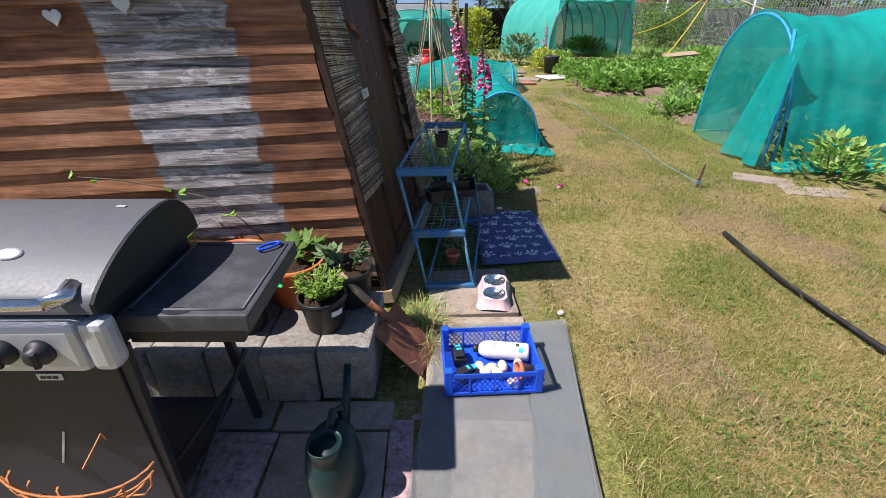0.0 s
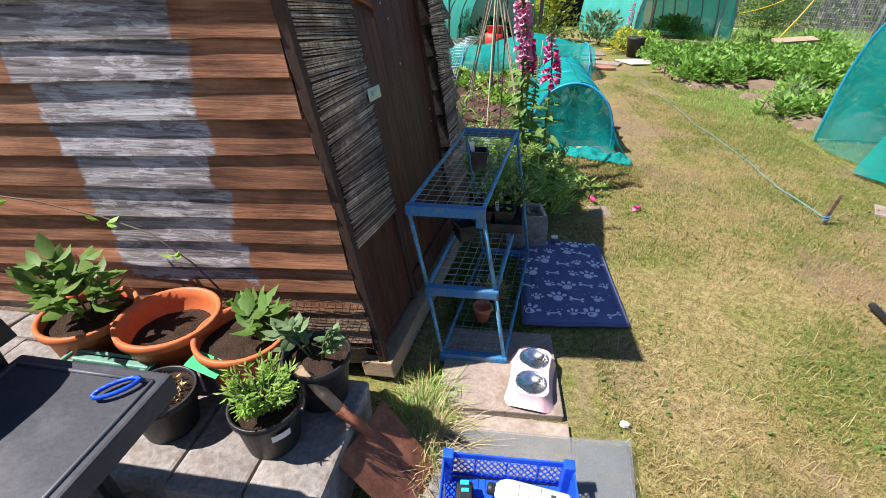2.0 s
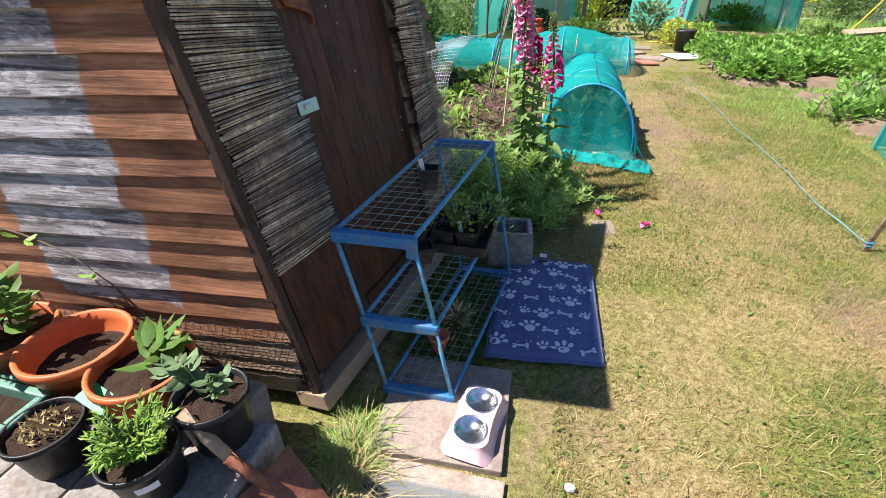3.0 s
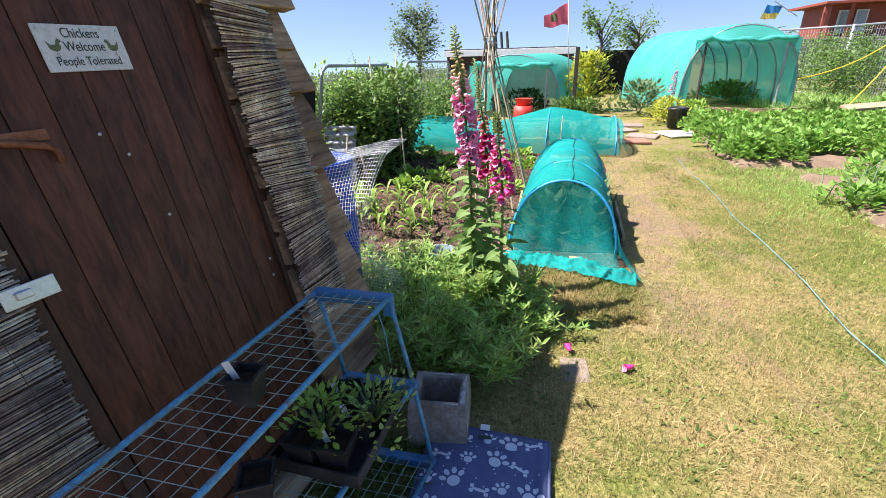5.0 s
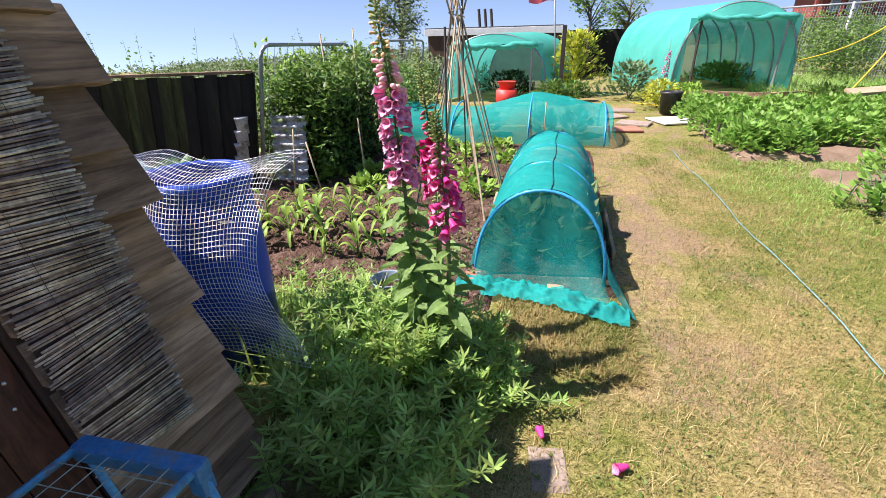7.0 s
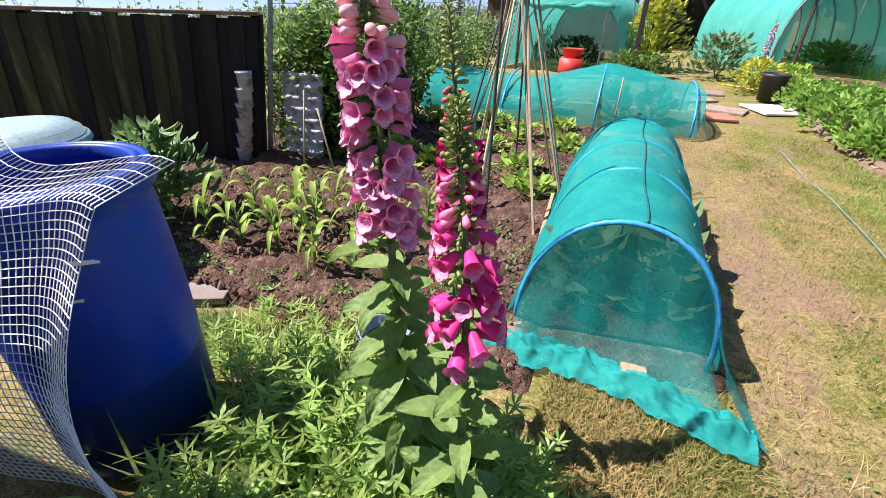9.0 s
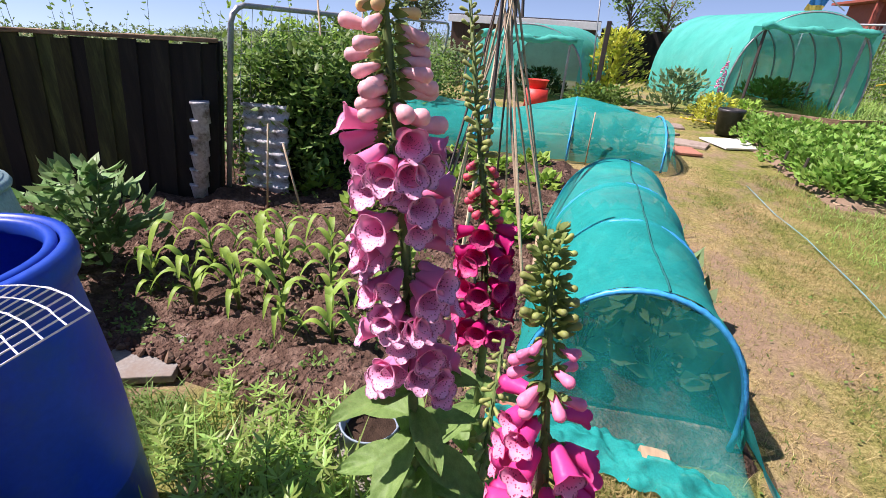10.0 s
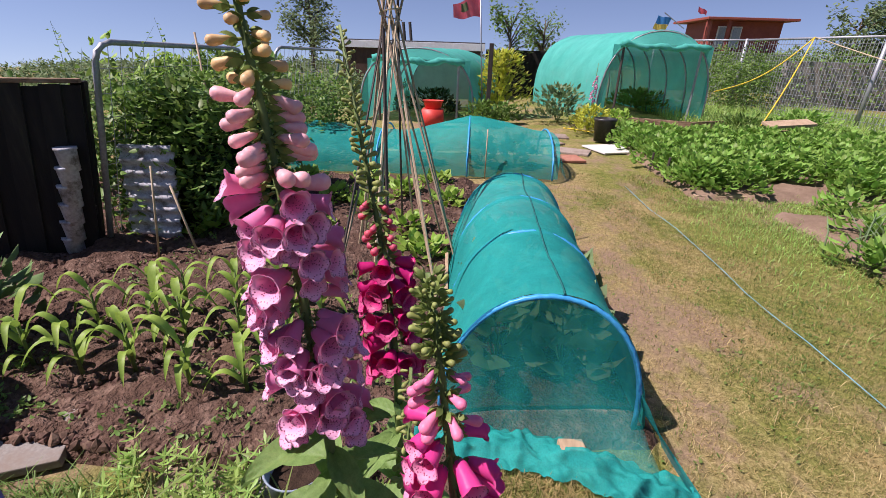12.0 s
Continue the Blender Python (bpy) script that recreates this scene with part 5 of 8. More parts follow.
BUD_CREAM = bud_mesh("bud", material("cream_bud", [(0.66, 0.46, 0.17), (0.80, 0.56, 0.32)], 0.5, 40, 90, bump=0.05, rand=0.15, trans=0.2), 0.033, 0.0076)
BUD_GREEN = bud_mesh("bud", material("green_bud", [(0.17, 0.22, 0.05), (0.27, 0.30, 0.09)], 0.6, 40, 90, bump=0.1, rand=0.15), 0.024, 0.0052)
BUD_RED = bud_mesh("bud", material("red_bud", [(0.62, 0.06, 0.12), (0.70, 0.14, 0.18)], 0.5, 40, 90, bump=0.05, rand=0.12, trans=0.2), 0.026, 0.008)
gw = Geo().tube([(0, 0, -0.016), (0, 0, 0.0)], [0.0016, 0.0026], 5)
for cw in (0.3, 1.55, 2.8, 4.05, 5.3):
    ca, cb = (math.cos(cw), math.sin(cw)), (-math.sin(cw), math.cos(cw))
    gw.sheet(lambda u, v: tuple((0.0028 + 0.0078 * math.sin(1.9 * u)) * ca[q] + (v - 0.5) * 0.0105 * math.sin(math.pi * min(1, 0.25 + 0.75 * u)) * cb[q] for q in (0, 1)) + (0.019 * u,), 4, 2)
CALYX = gw.move(pose(0, 0, 0, -90, 0, 0)).mesh("calyx", M["sepal"], True)
gw = Geo()
gw.sheet(lambda u, v: ((v - 0.5) * 0.44 * math.sin(math.pi * min(1, u * 0.93 + 0.05)) ** 0.75, u, -0.42 * u * u + abs(v - 0.5) * 0.20 + 0.030 * math.sin(u * 30 - abs(v - 0.5) * 26) * math.sin(math.pi * min(1, abs(v - 0.5) * 2.2))), 20, 10)
FOX_LEAF = gw.mesh("leaf", M["leaf_fox"], True)


def along(pts, z):
    for a, b in zip(pts, pts[1:]):
        if a[2] <= z <= b[2]:
            t = (z - a[2]) / (b[2] - a[2])
            return Vector(a).lerp(Vector(b), t)
    return Vector(pts[-1])


def outward(p, an, dip, s=1.0, roll=0.0):
    y = Vector((math.cos(an) * math.cos(dip), math.sin(an) * math.cos(dip), -math.sin(dip)))
    x = Vector((math.sin(an), -math.cos(an), 0))
    z = x.cross(y)
    return affine([x * s, y * s, z * s], p) @ Matrix.Rotation(roll, 4, "Y")


def foxglove(label, stem, zones, seed, leaves, leaf_z=0.55, leaf_s=0.24):
    """zones: (z0, z1, step, pieces, dip, scale, per whorl)."""
    rs = np.random.RandomState(seed)
    th = thing("foxglove", label, "foxglove", stem[0], "foxgloves by the shed")
    n = len(stem)
    part("stem", Geo().tube(stem, [0.011 - 0.008 * i / (n - 1) for i in range(n)], 9), M["stem"], th, "", True)
    flip, an = 1, 0.0
    for z0, z1, step, me, dip, s0, s1, cal in zones:
        z = z0
        while z < z1:
            t = (z - z0) / max(1e-6, z1 - z0)
            flip = -flip
            if me not in (BUD_GREEN, BUD_CREAM):
                an = -1.2 + flip * rs.choice([0.35, 0.75, 1.15, 1.65]) + rs.normal(0, 0.14) + (math.pi if rs.rand() < 0.08 else 0)
            else:
                an += 2.4 + rs.uniform(-0.4, 0.4)
            p = along(stem, z)
            d = dip + rs.normal(0, 0.16)
            s = (s0 + (s1 - s0) * t) * rs.uniform(0.86, 1.1)
            reach = 0.019 if me in (BELL_PINK, BELL_MAG, BELL_DEEP) else 0.013 if cal else 0.005
            m = outward(p + Vector((math.cos(an), math.sin(an), 0)) * reach, an, d, s, rs.normal(0, 0.1))
            pieces("bell" if me in (BELL_PINK, BELL_MAG, BELL_DEEP) else "bud", me, th, [m])
            if cal:
                pieces("calyx", CALYX, th, [outward(p + Vector((math.cos(an), math.sin(an), 0)) * (reach - 0.004), an, d, max(0.62, s))])
            z += step
    for i in range(leaves):
        z = leaf_z * (i / leaves) ** 1.1 + 0.04
        a = i * 2.4 + seed
        L = leaf_s * (1.15 - 0.55 * z / leaf_z) * rs.uniform(0.8, 1.15)
        pieces("leaf", FOX_LEAF, th, [outward(along(stem, z), a, rs.uniform(-0.55, 0.25), L, rs.normal(0, 0.25))])
    return th


S1 = [(0.195, 4.35, 0.0), (0.187, 4.34, 0.6), (0.171, 4.335, 0.95), (0.149, 4.345, 1.2), (0.118, 4.365, 1.4), (0.092, 4.385, 1.55), (0.074, 4.395, 1.67)]
foxglove("tall pink foxglove in full flower, spotted pale throats", S1, [
    (0.965, 1.315, 0.0058, BELL_PINK, 0.10, 0.90, 0.80, True), (1.31, 1.43, 0.0060, BUD_PINK, 0.12, 1.05, 0.78, True),
    (1.43, 1.55, 0.0066, BUD_CREAM, 0.0, 0.98, 0.72, True), (1.55, 1.668, 0.0040, BUD_GREEN, -0.40, 1.25, 0.6, False)], 3, 60, 0.92, 0.19)
S2 = [(0.235, 4.64, 0.0), (0.228, 4.64, 0.8), (0.198, 4.67, 1.08), (0.145, 4.72, 1.32), (0.108, 4.75, 1.51)]
foxglove("crimson foxglove with long unopened tip", S2, [
    (0.82, 1.08, 0.0085, BELL_DEEP, 0.12, 1.05, 0.9, True), (1.08, 1.20, 0.0075, BUD_RED, 0.3, 1.05, 0.8, True),
    (1.20, 1.505, 0.0046, BUD_GREEN, -0.4, 1.15, 0.55, False)], 8, 26, 0.7, 0.19)
S3 = [(0.385, 4.22, 0.0), (0.378, 4.225, 0.7), (0.370, 4.232, 0.95), (0.348, 4.245, 1.12), (0.328, 4.255, 1.255)]
foxglove("young magenta foxglove with green buds at its tip", S3, [
    (0.84, 1.07, 0.0088, BELL_MAG, 0.30, 1.0, 0.72, True), (1.07, 1.15, 0.0068, BUD_MAG, 0.2, 0.9, 0.6, True),
    (1.15, 1.252, 0.0030, BUD_GREEN, -0.5, 0.9, 0.5, True)], 15, 30, 0.76, 0.17)
S4 = [(0.27, 4.42, 0.0), (0.28, 4.42, 0.6), (0.285, 4.44, 0.98)]
foxglove("side shoot of a foxglove in green bud", S4, [(0.68, 0.975, 0.0075, BUD_GREEN, 0.2, 1.3, 0.7, False)], 21, 16, 0.6, 0.16)


def foliage(name, pos, size, shape, mat, label, category, tilt=(0.1, 1.1), seed=1, kind="stuff", at=None, yaw=None):
    g = Geo().stamp(shape[0], shape[1], rand_mats(np.asarray(pos), size, tilt, yaw, seed))
    return solid(name, g, M[mat], label, category, kind, at, True)


def weeds():
    """Cleavers: thin stems with whorls of narrow leaves, in a waist of green beside the shed."""
    rs = np.random.RandomState(4)
    stems, pos, size, yaw = Geo(), [], [], []
    for i in range(330):
        x = rs.uniform(-0.32, 0.66)
        y = rs.uniform(3.52, 4.55)
        if x > 0.47 + 0.25 * (y - 3.5) or (x - 0.275) ** 2 + (y - 3.36) ** 2 < 0.035 or x < -0.22 + 0.15 * rs.rand() and y < 3.75 or ((x + 0.72) ** 2 + (y - 4.26) ** 2) < 0.09:
            continue
        h = rs.uniform(0.14, 0.46) * (1 - 0.40 * max(0, x - 0.15) / 0.35) * (1 + 0.35 * fnoise(x, y, 4.0))
        lx, ly = rs.normal(0.04, 0.10, 2)
        P = [Vector((x + lx * t * t, y + ly * t * t, h * t)) for t in (0, 0.4, 0.75, 1)]
        stems.tube(P, 0.0018, 3, False)
        for k in (5, 7, 9, 10, 11):
            t = k / 11
            p = Vector((x + lx * t * t, y + ly * t * t, h * t))
            for j in range(7):
                pos.append(p)
                size.append(rs.uniform(0.055, 0.092) * (1.15 - 0.45 * t))
                yaw.append(j * 0.8976 + k)
    for i in range(120):
        x, y = rs.uniform(-0.85, 0.12), rs.uniform(4.5, 4.95)
        if (x + 0.72) ** 2 + (y - 4.26) ** 2 < 0.09 or (x + 0.17) ** 2 + (y - 4.9) ** 2 < 0.02:
            continue
        h = rs.uniform(0.06, 0.22)
        stems.tube([(x, y, 0), (x + 0.02, y, h * 0.6), (x + 0.03, y + 0.02, h)], 0.0018, 3, False)
        for k in range(3):
            for j in range(6):
                pos.append(Vector((x + 0.025 * k / 2, y, h * (0.45 + 0.27 * k))))
                size.append(rs.uniform(0.03, 0.06))
                yaw.append(j * 1.047 + k)
    th = thing("cleavers", "dense patch of cleavers growing against the shed", "weeds", (0.1, 4.0, 0.0), "", "stuff")
    part("stems", stems, M["stem"], th, "", False, "stuff")
    part("leaves", Geo().stamp(LEAF_THIN[0], LEAF_THIN[1], rand_mats(np.array(pos), np.array(size), (-0.15, 0.75), yaw, 5)), M["leaf_weed"], th, "", True, "stuff")


weeds()


def grass_patch(name, n, fx, mat, label, h=(0.015, 0.03), w=0.0022, lay=0.9, seed=2):
    """Separate bent blades, one narrow triangle pair each."""
    rs = np.random.RandomState(seed)
    P = fx(rs, n)
    n = len(P)
    hh = rs.uniform(h[0], h[1], n)
    an = rs.uniform(0, 2 * np.pi, n)
    le = rs.uniform(0.1, lay, n)
    d = np.stack([np.cos(an), np.sin(an)], 1)
    q = np.stack([-d[:, 1], d[:, 0]], 1) * w
    z = np.array([ground_z(a, b) for a, b in P])
    v = np.zeros((n, 5, 3))
    v[:, 0, :2], v[:, 1, :2] = P - q, P + q
    mid = P + d * (hh * le * 0.45)[:, None]
    v[:, 2, :2], v[:, 3, :2] = mid + q * 0.8, mid - q * 0.8
    v[:, 4, :2] = P + d * (hh * le * 1.25)[:, None]
    v[:, 0, 2] = v[:, 1, 2] = z - 0.004
    v[:, 2, 2] = v[:, 3, 2] = z + hh * (1 - 0.45 * le) * 0.62
    v[:, 4, 2] = z + hh * (1 - 0.62 * le)
    g = Geo()
    g.v = [v.reshape(-1, 3)]
    b = np.arange(n)[:, None] * 5
    g.f = [tuple(r) for r in (b + np.array([0, 1, 2, 3])).tolist()] + [tuple(r) for r in (b + np.array([3, 2, 4])).tolist()]
    g.n = n * 5
    return solid(name, g, M[mat], label, "grass", "stuff", (0, 0, 0), False)


def lawn_spots(rs, n):
    y = 0.6 + 9.5 * rs.rand(n) ** 1.7
    x = np.where(rs.rand(n) < 0.8, rs.uniform(0.42, 3.6, n), rs.uniform(0.0, 6.0, n))
    keep = (x > 0.66 - 0.1 * (y > 1.95)) & ~((x > 0.2) & (x < 1.2) & (y > 5.2) & (y < 9.2)) & ~((x < 0.42) & (y < 3.4))
    keep &= ~((x < 0.45) & (y > 3.4)) & ~((x > 3.25) & (y > 4.4) & (y < 6.4)) & ~((x > 3.0) & (y > 8.9))
    keep &= ~((x < 0.76) & (x > 0.24) & (y > 2.45) & (y < 3.4))
    keep &= np.array([fnoise(a * 1.1 + 11, b * 0.7 + 4, 1.0) < 0.30 for a, b in zip(x, y)]) | (rs.rand(n) < 0.3)
    keep &= rs.rand(n) < np.where((x > 1.15) & (x < 1.75) & (y > 5), 0.35, 1.0)
    return np.stack([x, y], 1)[keep]


grass_patch("lawn_grass", 260000, lawn_spots, "blades", "short mown grass blades, green and straw mixed", (0.012, 0.032), 0.0016, 1.5, 2)


def tuft_spots(rs, n):
    P = lawn_spots(rs, n)
    return P[[fnoise(a * 0.8 + 7, b * 0.8, 2.2) + 0.5 * fnoise(a, b, 9) > 0.10 for a, b in P]]


grass_patch("grass_tufts", 80000, tuft_spots, "lawn_tuft", "darker green tufts in the parched lawn", (0.016, 0.042), 0.0018, 1.3, 12)
grass_patch("straw_litter", 5000, lawn_spots, "straw", "loose dry grass clippings scattered over the lawn", (0.035, 0.085), 0.0015, 1.55, 8)
grass_patch("lush_grass", 9000, lambda rs, n: np.stack([0.5 + rs.rand(n) * 0.75, 4.45 + rs.rand(n) * 0.65], 1), "blades", "longer green grass before the cloche", (0.03, 0.075), 0.0024, 1.4, 3)
grass_patch("staging_grass", 2600, lambda rs, n: np.stack([rs.uniform(-0.12, 0.26, n), rs.uniform(2.45, 3.25, n)], 1), "lawn_tuft", "uncut grass in the shade under the staging", (0.03, 0.12), 0.002, 1.4, 14)
grass_patch("hay", 5000, lambda rs, n: np.stack([0.6 + 3.0 * rs.rand(n), 0.7 + 5 * rs.rand(n) ** 1.3], 1), "straw", "dry hay strands left on the lawn", (0.03, 0.085), 0.0012, 1.64, 6)
grass_patch("edge_tuft", 900, lambda rs, n: np.stack([rs.normal(-0.12, 0.045, n), rs.normal(1.86, 0.09, n)], 1), "leaf_weed", "tuft of uncut grass by the block ledge", (0.06, 0.15), 0.0022, 1.5, 7)
grass_patch("dead_tuft", 600, lambda rs, n: np.stack([rs.normal(-0.09, 0.04, n), rs.normal(1.78, 0.10, n)], 1), "straw", "withered grass among the tuft", (0.08, 0.2), 0.0015, 1.5, 8)
grass_patch("barrel_grass", 420, lambda rs, n: np.stack([rs.uniform(-0.62, 0.05, n), rs.uniform(4.05, 4.7, n)], 1), "leaf_weed", "long grass in front of the barrel", (0.15, 0.42), 0.0055, 1.35, 9)
grass_patch("bed_edge_grass", 1600, lambda rs, n: np.stack([rs.uniform(-1.3, 0.0, n), rs.normal(4.72, 0.07, n)], 1), "leaf", "weedy grass along the soil edge", (0.05, 0.16), 0.0025, 1.3, 10)
grass_patch("far_grass", 26000, lambda rs, n: np.stack([2.3 + 1.9 * rs.rand(n) ** 0.6 + 5 * rs.rand(n) ** 2, 8.0 + rs.normal(0, 0.85, n)], 1), "leaf_weed", "rough green grass round the beds", (0.02, 0.085), 0.003, 1.2, 11)
grass_patch("tunnel_grass", 14000, lambda rs, n: np.stack([rs.uniform(5.5, 11.5, n), rs.uniform(12.5, 19.5, n)], 1), "leaf_weed", "tall rough grass along the wire fence", (0.15, 0.5), 0.008, 1.0, 12)


def clover():
    """Small flat-leaved weeds in clumps through the mown grass."""
    rs = np.random.RandomState(31)
    P = lawn_spots(rs, 16000)
    P = np.array([p for p in P if fnoise(p[0] + 3, p[1], 1.6) + 0.7 * fnoise(p[0], p[1] + 5, 6) > 0.22])
    z = np.array([ground_z(a, b) for a, b in P]) + rs.uniform(0.004, 0.018, len(P))
    foliage("clover", np.column_stack([P, z]), rs.uniform(0.010, 0.024, len(P)), LEAF_BROAD, "lawn_tuft", "clumps of clover and flat weeds in the lawn", "weeds", (-0.1, 0.6), 32)
    Q = np.column_stack([rs.uniform(-1.9, 0.3, 500), 5.05 + 2.6 * rs.rand(500) ** 1.4])
    Q = np.repeat(Q[[fnoise(a, b, 1.3) > -0.05 for a, b in Q]], 5, 0)
    Q = Q + rs.normal(0, 0.012, Q.shape)
    foliage("bed_weeds", np.column_stack([Q, 0.065 + 0.03 * rs.rand(len(Q))]), rs.uniform(0.014, 0.034, len(Q)), LEAF, "leaf", "small weeds sprouting in the dug soil", "weeds", (-0.2, 0.7), 33)


clover()


def clods():
    rs = np.random.RandomState(3)
    bm = bmesh.new()
    bmesh.ops.create_icosphere(bm, subdivisions=1, radius=1)
    tv, tf = [v.co[:] for v in bm.verts], [[v.index for v in f.verts] for f in bm.faces]
    bm.free()
    n = 16000
    s = 0.005 + 0.024 * rs.rand(n) ** 3.4
    x, y = rs.uniform(-2.9, 0.35, n), 5.0 + 4.2 * rs.rand(n) ** 1.5
    P = np.stack([x, y, [0.045 + 0.03 * fnoise(a, b, 3.1) for a, b in zip(x, y)]], 1)
    m = rand_mats(P, s, (-1, 1), None, 8)
    m[:, :3, 2] *= 0.7
    tv = np.array(tv) * (0.6 + 0.7 * rs.rand(len(tv), 1))
    solid("soil_clods", Geo().stamp(tv, tf, m), M["clod"], "crumbly clods of turned soil", "soil", "stuff", (0, 0, 0), False)


clods()


def corn(seed):
    rs = np.random.RandomState(seed)
    th = thing("maize_plant", "young maize plant with arching leaves in dug soil", "maize", (0, 0, 0), "maize seedlings")
    h = rs.uniform(0.22, 0.34)
    part("stem", Geo().tube([(0, 0, 0), (0.005, 0, h)], [0.010, 0.005], 7), M["stem"], th, "", True)
    for i in range(7):
        a = i * 2.7 + rs.uniform(-0.5, 0.5)
        z0 = h * (0.15 + 0.13 * i)
        L = rs.uniform(0.22, 0.36)
        up = rs.uniform(1.0, 1.7)

        def lf(u, v, a=a, z0=z0, L=L, up=up):
            r = L * (u * 0.62)
            z = z0 + L * (up * u - 1.15 * u * u * up * 0.9)
            w = (v - 0.5) * 0.046 * (1 - u) ** 0.5 * min(1, 0.4 + u * 4)
            return (r * math.cos(a) - w * math.sin(a), r * math.sin(a) + w * math.cos(a), z + abs(v - 0.5) * 0.014)
        part("leaf", Geo().sheet(lf, 9, 2), M["leaf_corn"], th, "", True)
    return th


rs = np.random.RandomState(12)
protos = [corn(1), corn(2), corn(3)]
spots = [(-1.62 + 0.25 * i + 0.10 * j + rs.uniform(-0.05, 0.05), 5.40 + 0.30 * j + rs.uniform(-0.06, 0.06)) for j in range(3) for i in range(5)]
for i, (x, y) in enumerate(spots):
    m = pose(x, y, 0.035, 0, 0, rs.uniform(0, 360))
    if i < 3:
        protos[i].matrix_basis = m
    else:
        copy_thing(protos[i % 3], m)


def bushy(name, label, category, at, h, r, n, leaf, shape, mat, seed, group="", stems=5, tilt=(-0.2, 0.9), low=0.15):
    """A plant of branching stems with leaves set over its whole volume."""
    rs = np.random.RandomState(seed)
    th = thing(name, label, category, at, group)
    A = Vector(at)
    g = Geo()
    for i in range(stems):
        a = 2 * math.pi * i / stems + rs.uniform(-0.4, 0.4)
        e = Vector((math.cos(a) * r * 0.6, math.sin(a) * r * 0.6, h * rs.uniform(0.75, 1.0)))
        g.tube([A, A + Vector((e.x * 0.4, e.y * 0.4, e.z * 0.55)), A + e], [0.006 * (1 + r), 0.004 * (1 + r), 0.002], 5)
    part("stems", g, M["stem"], th, "", True)
    a, t = rs.uniform(0, 6.28, n), rs.uniform(low, 1, n)
    rr = r * np.sqrt(rs.rand(n)) * (0.55 + 0.55 * np.sin(np.pi * np.clip(t, 0, 1) ** 0.8)) * (0.75 + 0.35 * np.sin(3 * a + seed))
    P = np.stack([A.x + rr * np.cos(a), A.y + rr * np.sin(a), A.z + h * t * (1 - 0.25 * (rr / r) ** 2)], 1)
    part("leaves", Geo().stamp(shape[0], shape[1], rand_mats(P, rs.uniform(0.7, 1.2, n) * leaf, tilt, a + rs.normal(0, 0.5, n), seed + 1)), M[mat], th, "", True)
    return th


bushy("broad_bean", "grey-green broad bean plant by the fence", "bean plant", (-2.11, 5.52, 0.03), 0.62, 0.30, 330, 0.115, LEAF, "leaf_bean", 5, stems=9)
bushy("broad_bean", "smaller grey-green bean plant", "bean plant", (-2.42, 5.45, 0.03), 0.45, 0.22, 160, 0.10, LEAF, "leaf_bean", 6, stems=6)

sq = bushy("squash_plant", "yellow-green leafy seedling in the bed", "vegetable plant", (-0.6, 7.9, 0.03), 0.16, 0.20, 70, 0.09, LEAF_BROAD, "leaf_light", 7, "seedlings in rows", 4)
for x, y in ((-0.15, 7.4), (0.15, 8.2), (-0.35, 8.5), (-1.0, 8.2), (-1.3, 7.4), (0.0, 8.9), (-0.8, 8.9), (-1.5, 8.8), (-1.15, 6.9), (-1.75, 7.2), (-0.9, 7.3), (0.05, 6.9)):
    copy_thing(sq, pose(x, y, 0.03, 0, 0, rs.uniform(0, 360)))
bk = bushy("brassica", "blue-green brassica under the mesh", "vegetable plant", (0.55, 5.7, 0.02), 0.38, 0.20, 60, 0.15, LEAF_BROAD, "leaf_grey", 8, "brassicas in the cloche", 4)
for x, y in ((0.88, 5.72), (0.56, 6.15), (0.90, 6.2), (0.6, 6.65), (0.9, 6.7)):
    copy_thing(bk, pose(x, y, 0.02, 0, 0, rs.uniform(0, 360)))
for x, y in ((3.9, 5.0), (4.0, 5.7), (4.7, 5.1), (4.8, 5.8), (5.5, 5.3), (6.2, 5.5), (0.5, 10.2), (-0.4, 10.2), (-1.2, 10.2), (1.0, 10.3)):
    copy_thing(bk, pose(x, y, 0.0, 0, 0, rs.uniform(0, 360)))

pt = [bushy("potato_plant", "bushy green potato plant in a dry bed", "potato plant", (3.2, 9.4 + 0.6 * i, 0.04), 0.33, 0.33, 300, 0.085, LEAF_BROAD, "leaf_potato", 30 + i, "potato plants", 6) for i in range(2)]
k = 0
for i in range(11):
    for j in range(7):
        x, y = 3.15 + 0.45 * i + rs.uniform(-0.08, 0.08), 9.35 + 0.55 * j + rs.uniform(-0.08, 0.08)
        if 1 < i < 4 and j == 0 or i == 6 and j < 1:
            continue
        copy_thing(pt[k % 2], pose(x, y, 0.03, 0, 0, rs.uniform(0, 360)))
        k += 1
ob_ = bushy("leafy_crop", "low leafy crop in the overgrown bed", "vegetable plant", (3.9, 7.2, 0.02), 0.22, 0.30, 130, 0.10, LEAF, "leaf_potato", 41, "leafy crops", 5)
for i in range(26):
    copy_thing(ob_, pose(3.5 + 4.6 * rs.rand(), 6.7 + 1.9 * rs.rand(), 0.02, 0, 0, rs.uniform(0, 360)))


def onions():
    th = thing("leek_clump", "clump of leeks with long blue-green blades", "leeks", (3.75, 7.45, 0.0))
    r2 = np.random.RandomState(9)
    for i in range(16):
        x, y = 3.75 + r2.normal(0, 0.16), 7.45 + r2.normal(0, 0.14)
        a, L = r2.uniform(0, 6.28), r2.uniform(0.30, 0.55)
        part("blade", Geo().tube([(x, y, 0.0), (x + 0.05 * math.cos(a), y + 0.05 * math.sin(a), L * 0.6), (x + 0.18 * math.cos(a), y + 0.18 * math.sin(a), L * 0.95)], [0.008, 0.007, 0.002], 5), M["leaf_grey"], th, "", True)


onions()


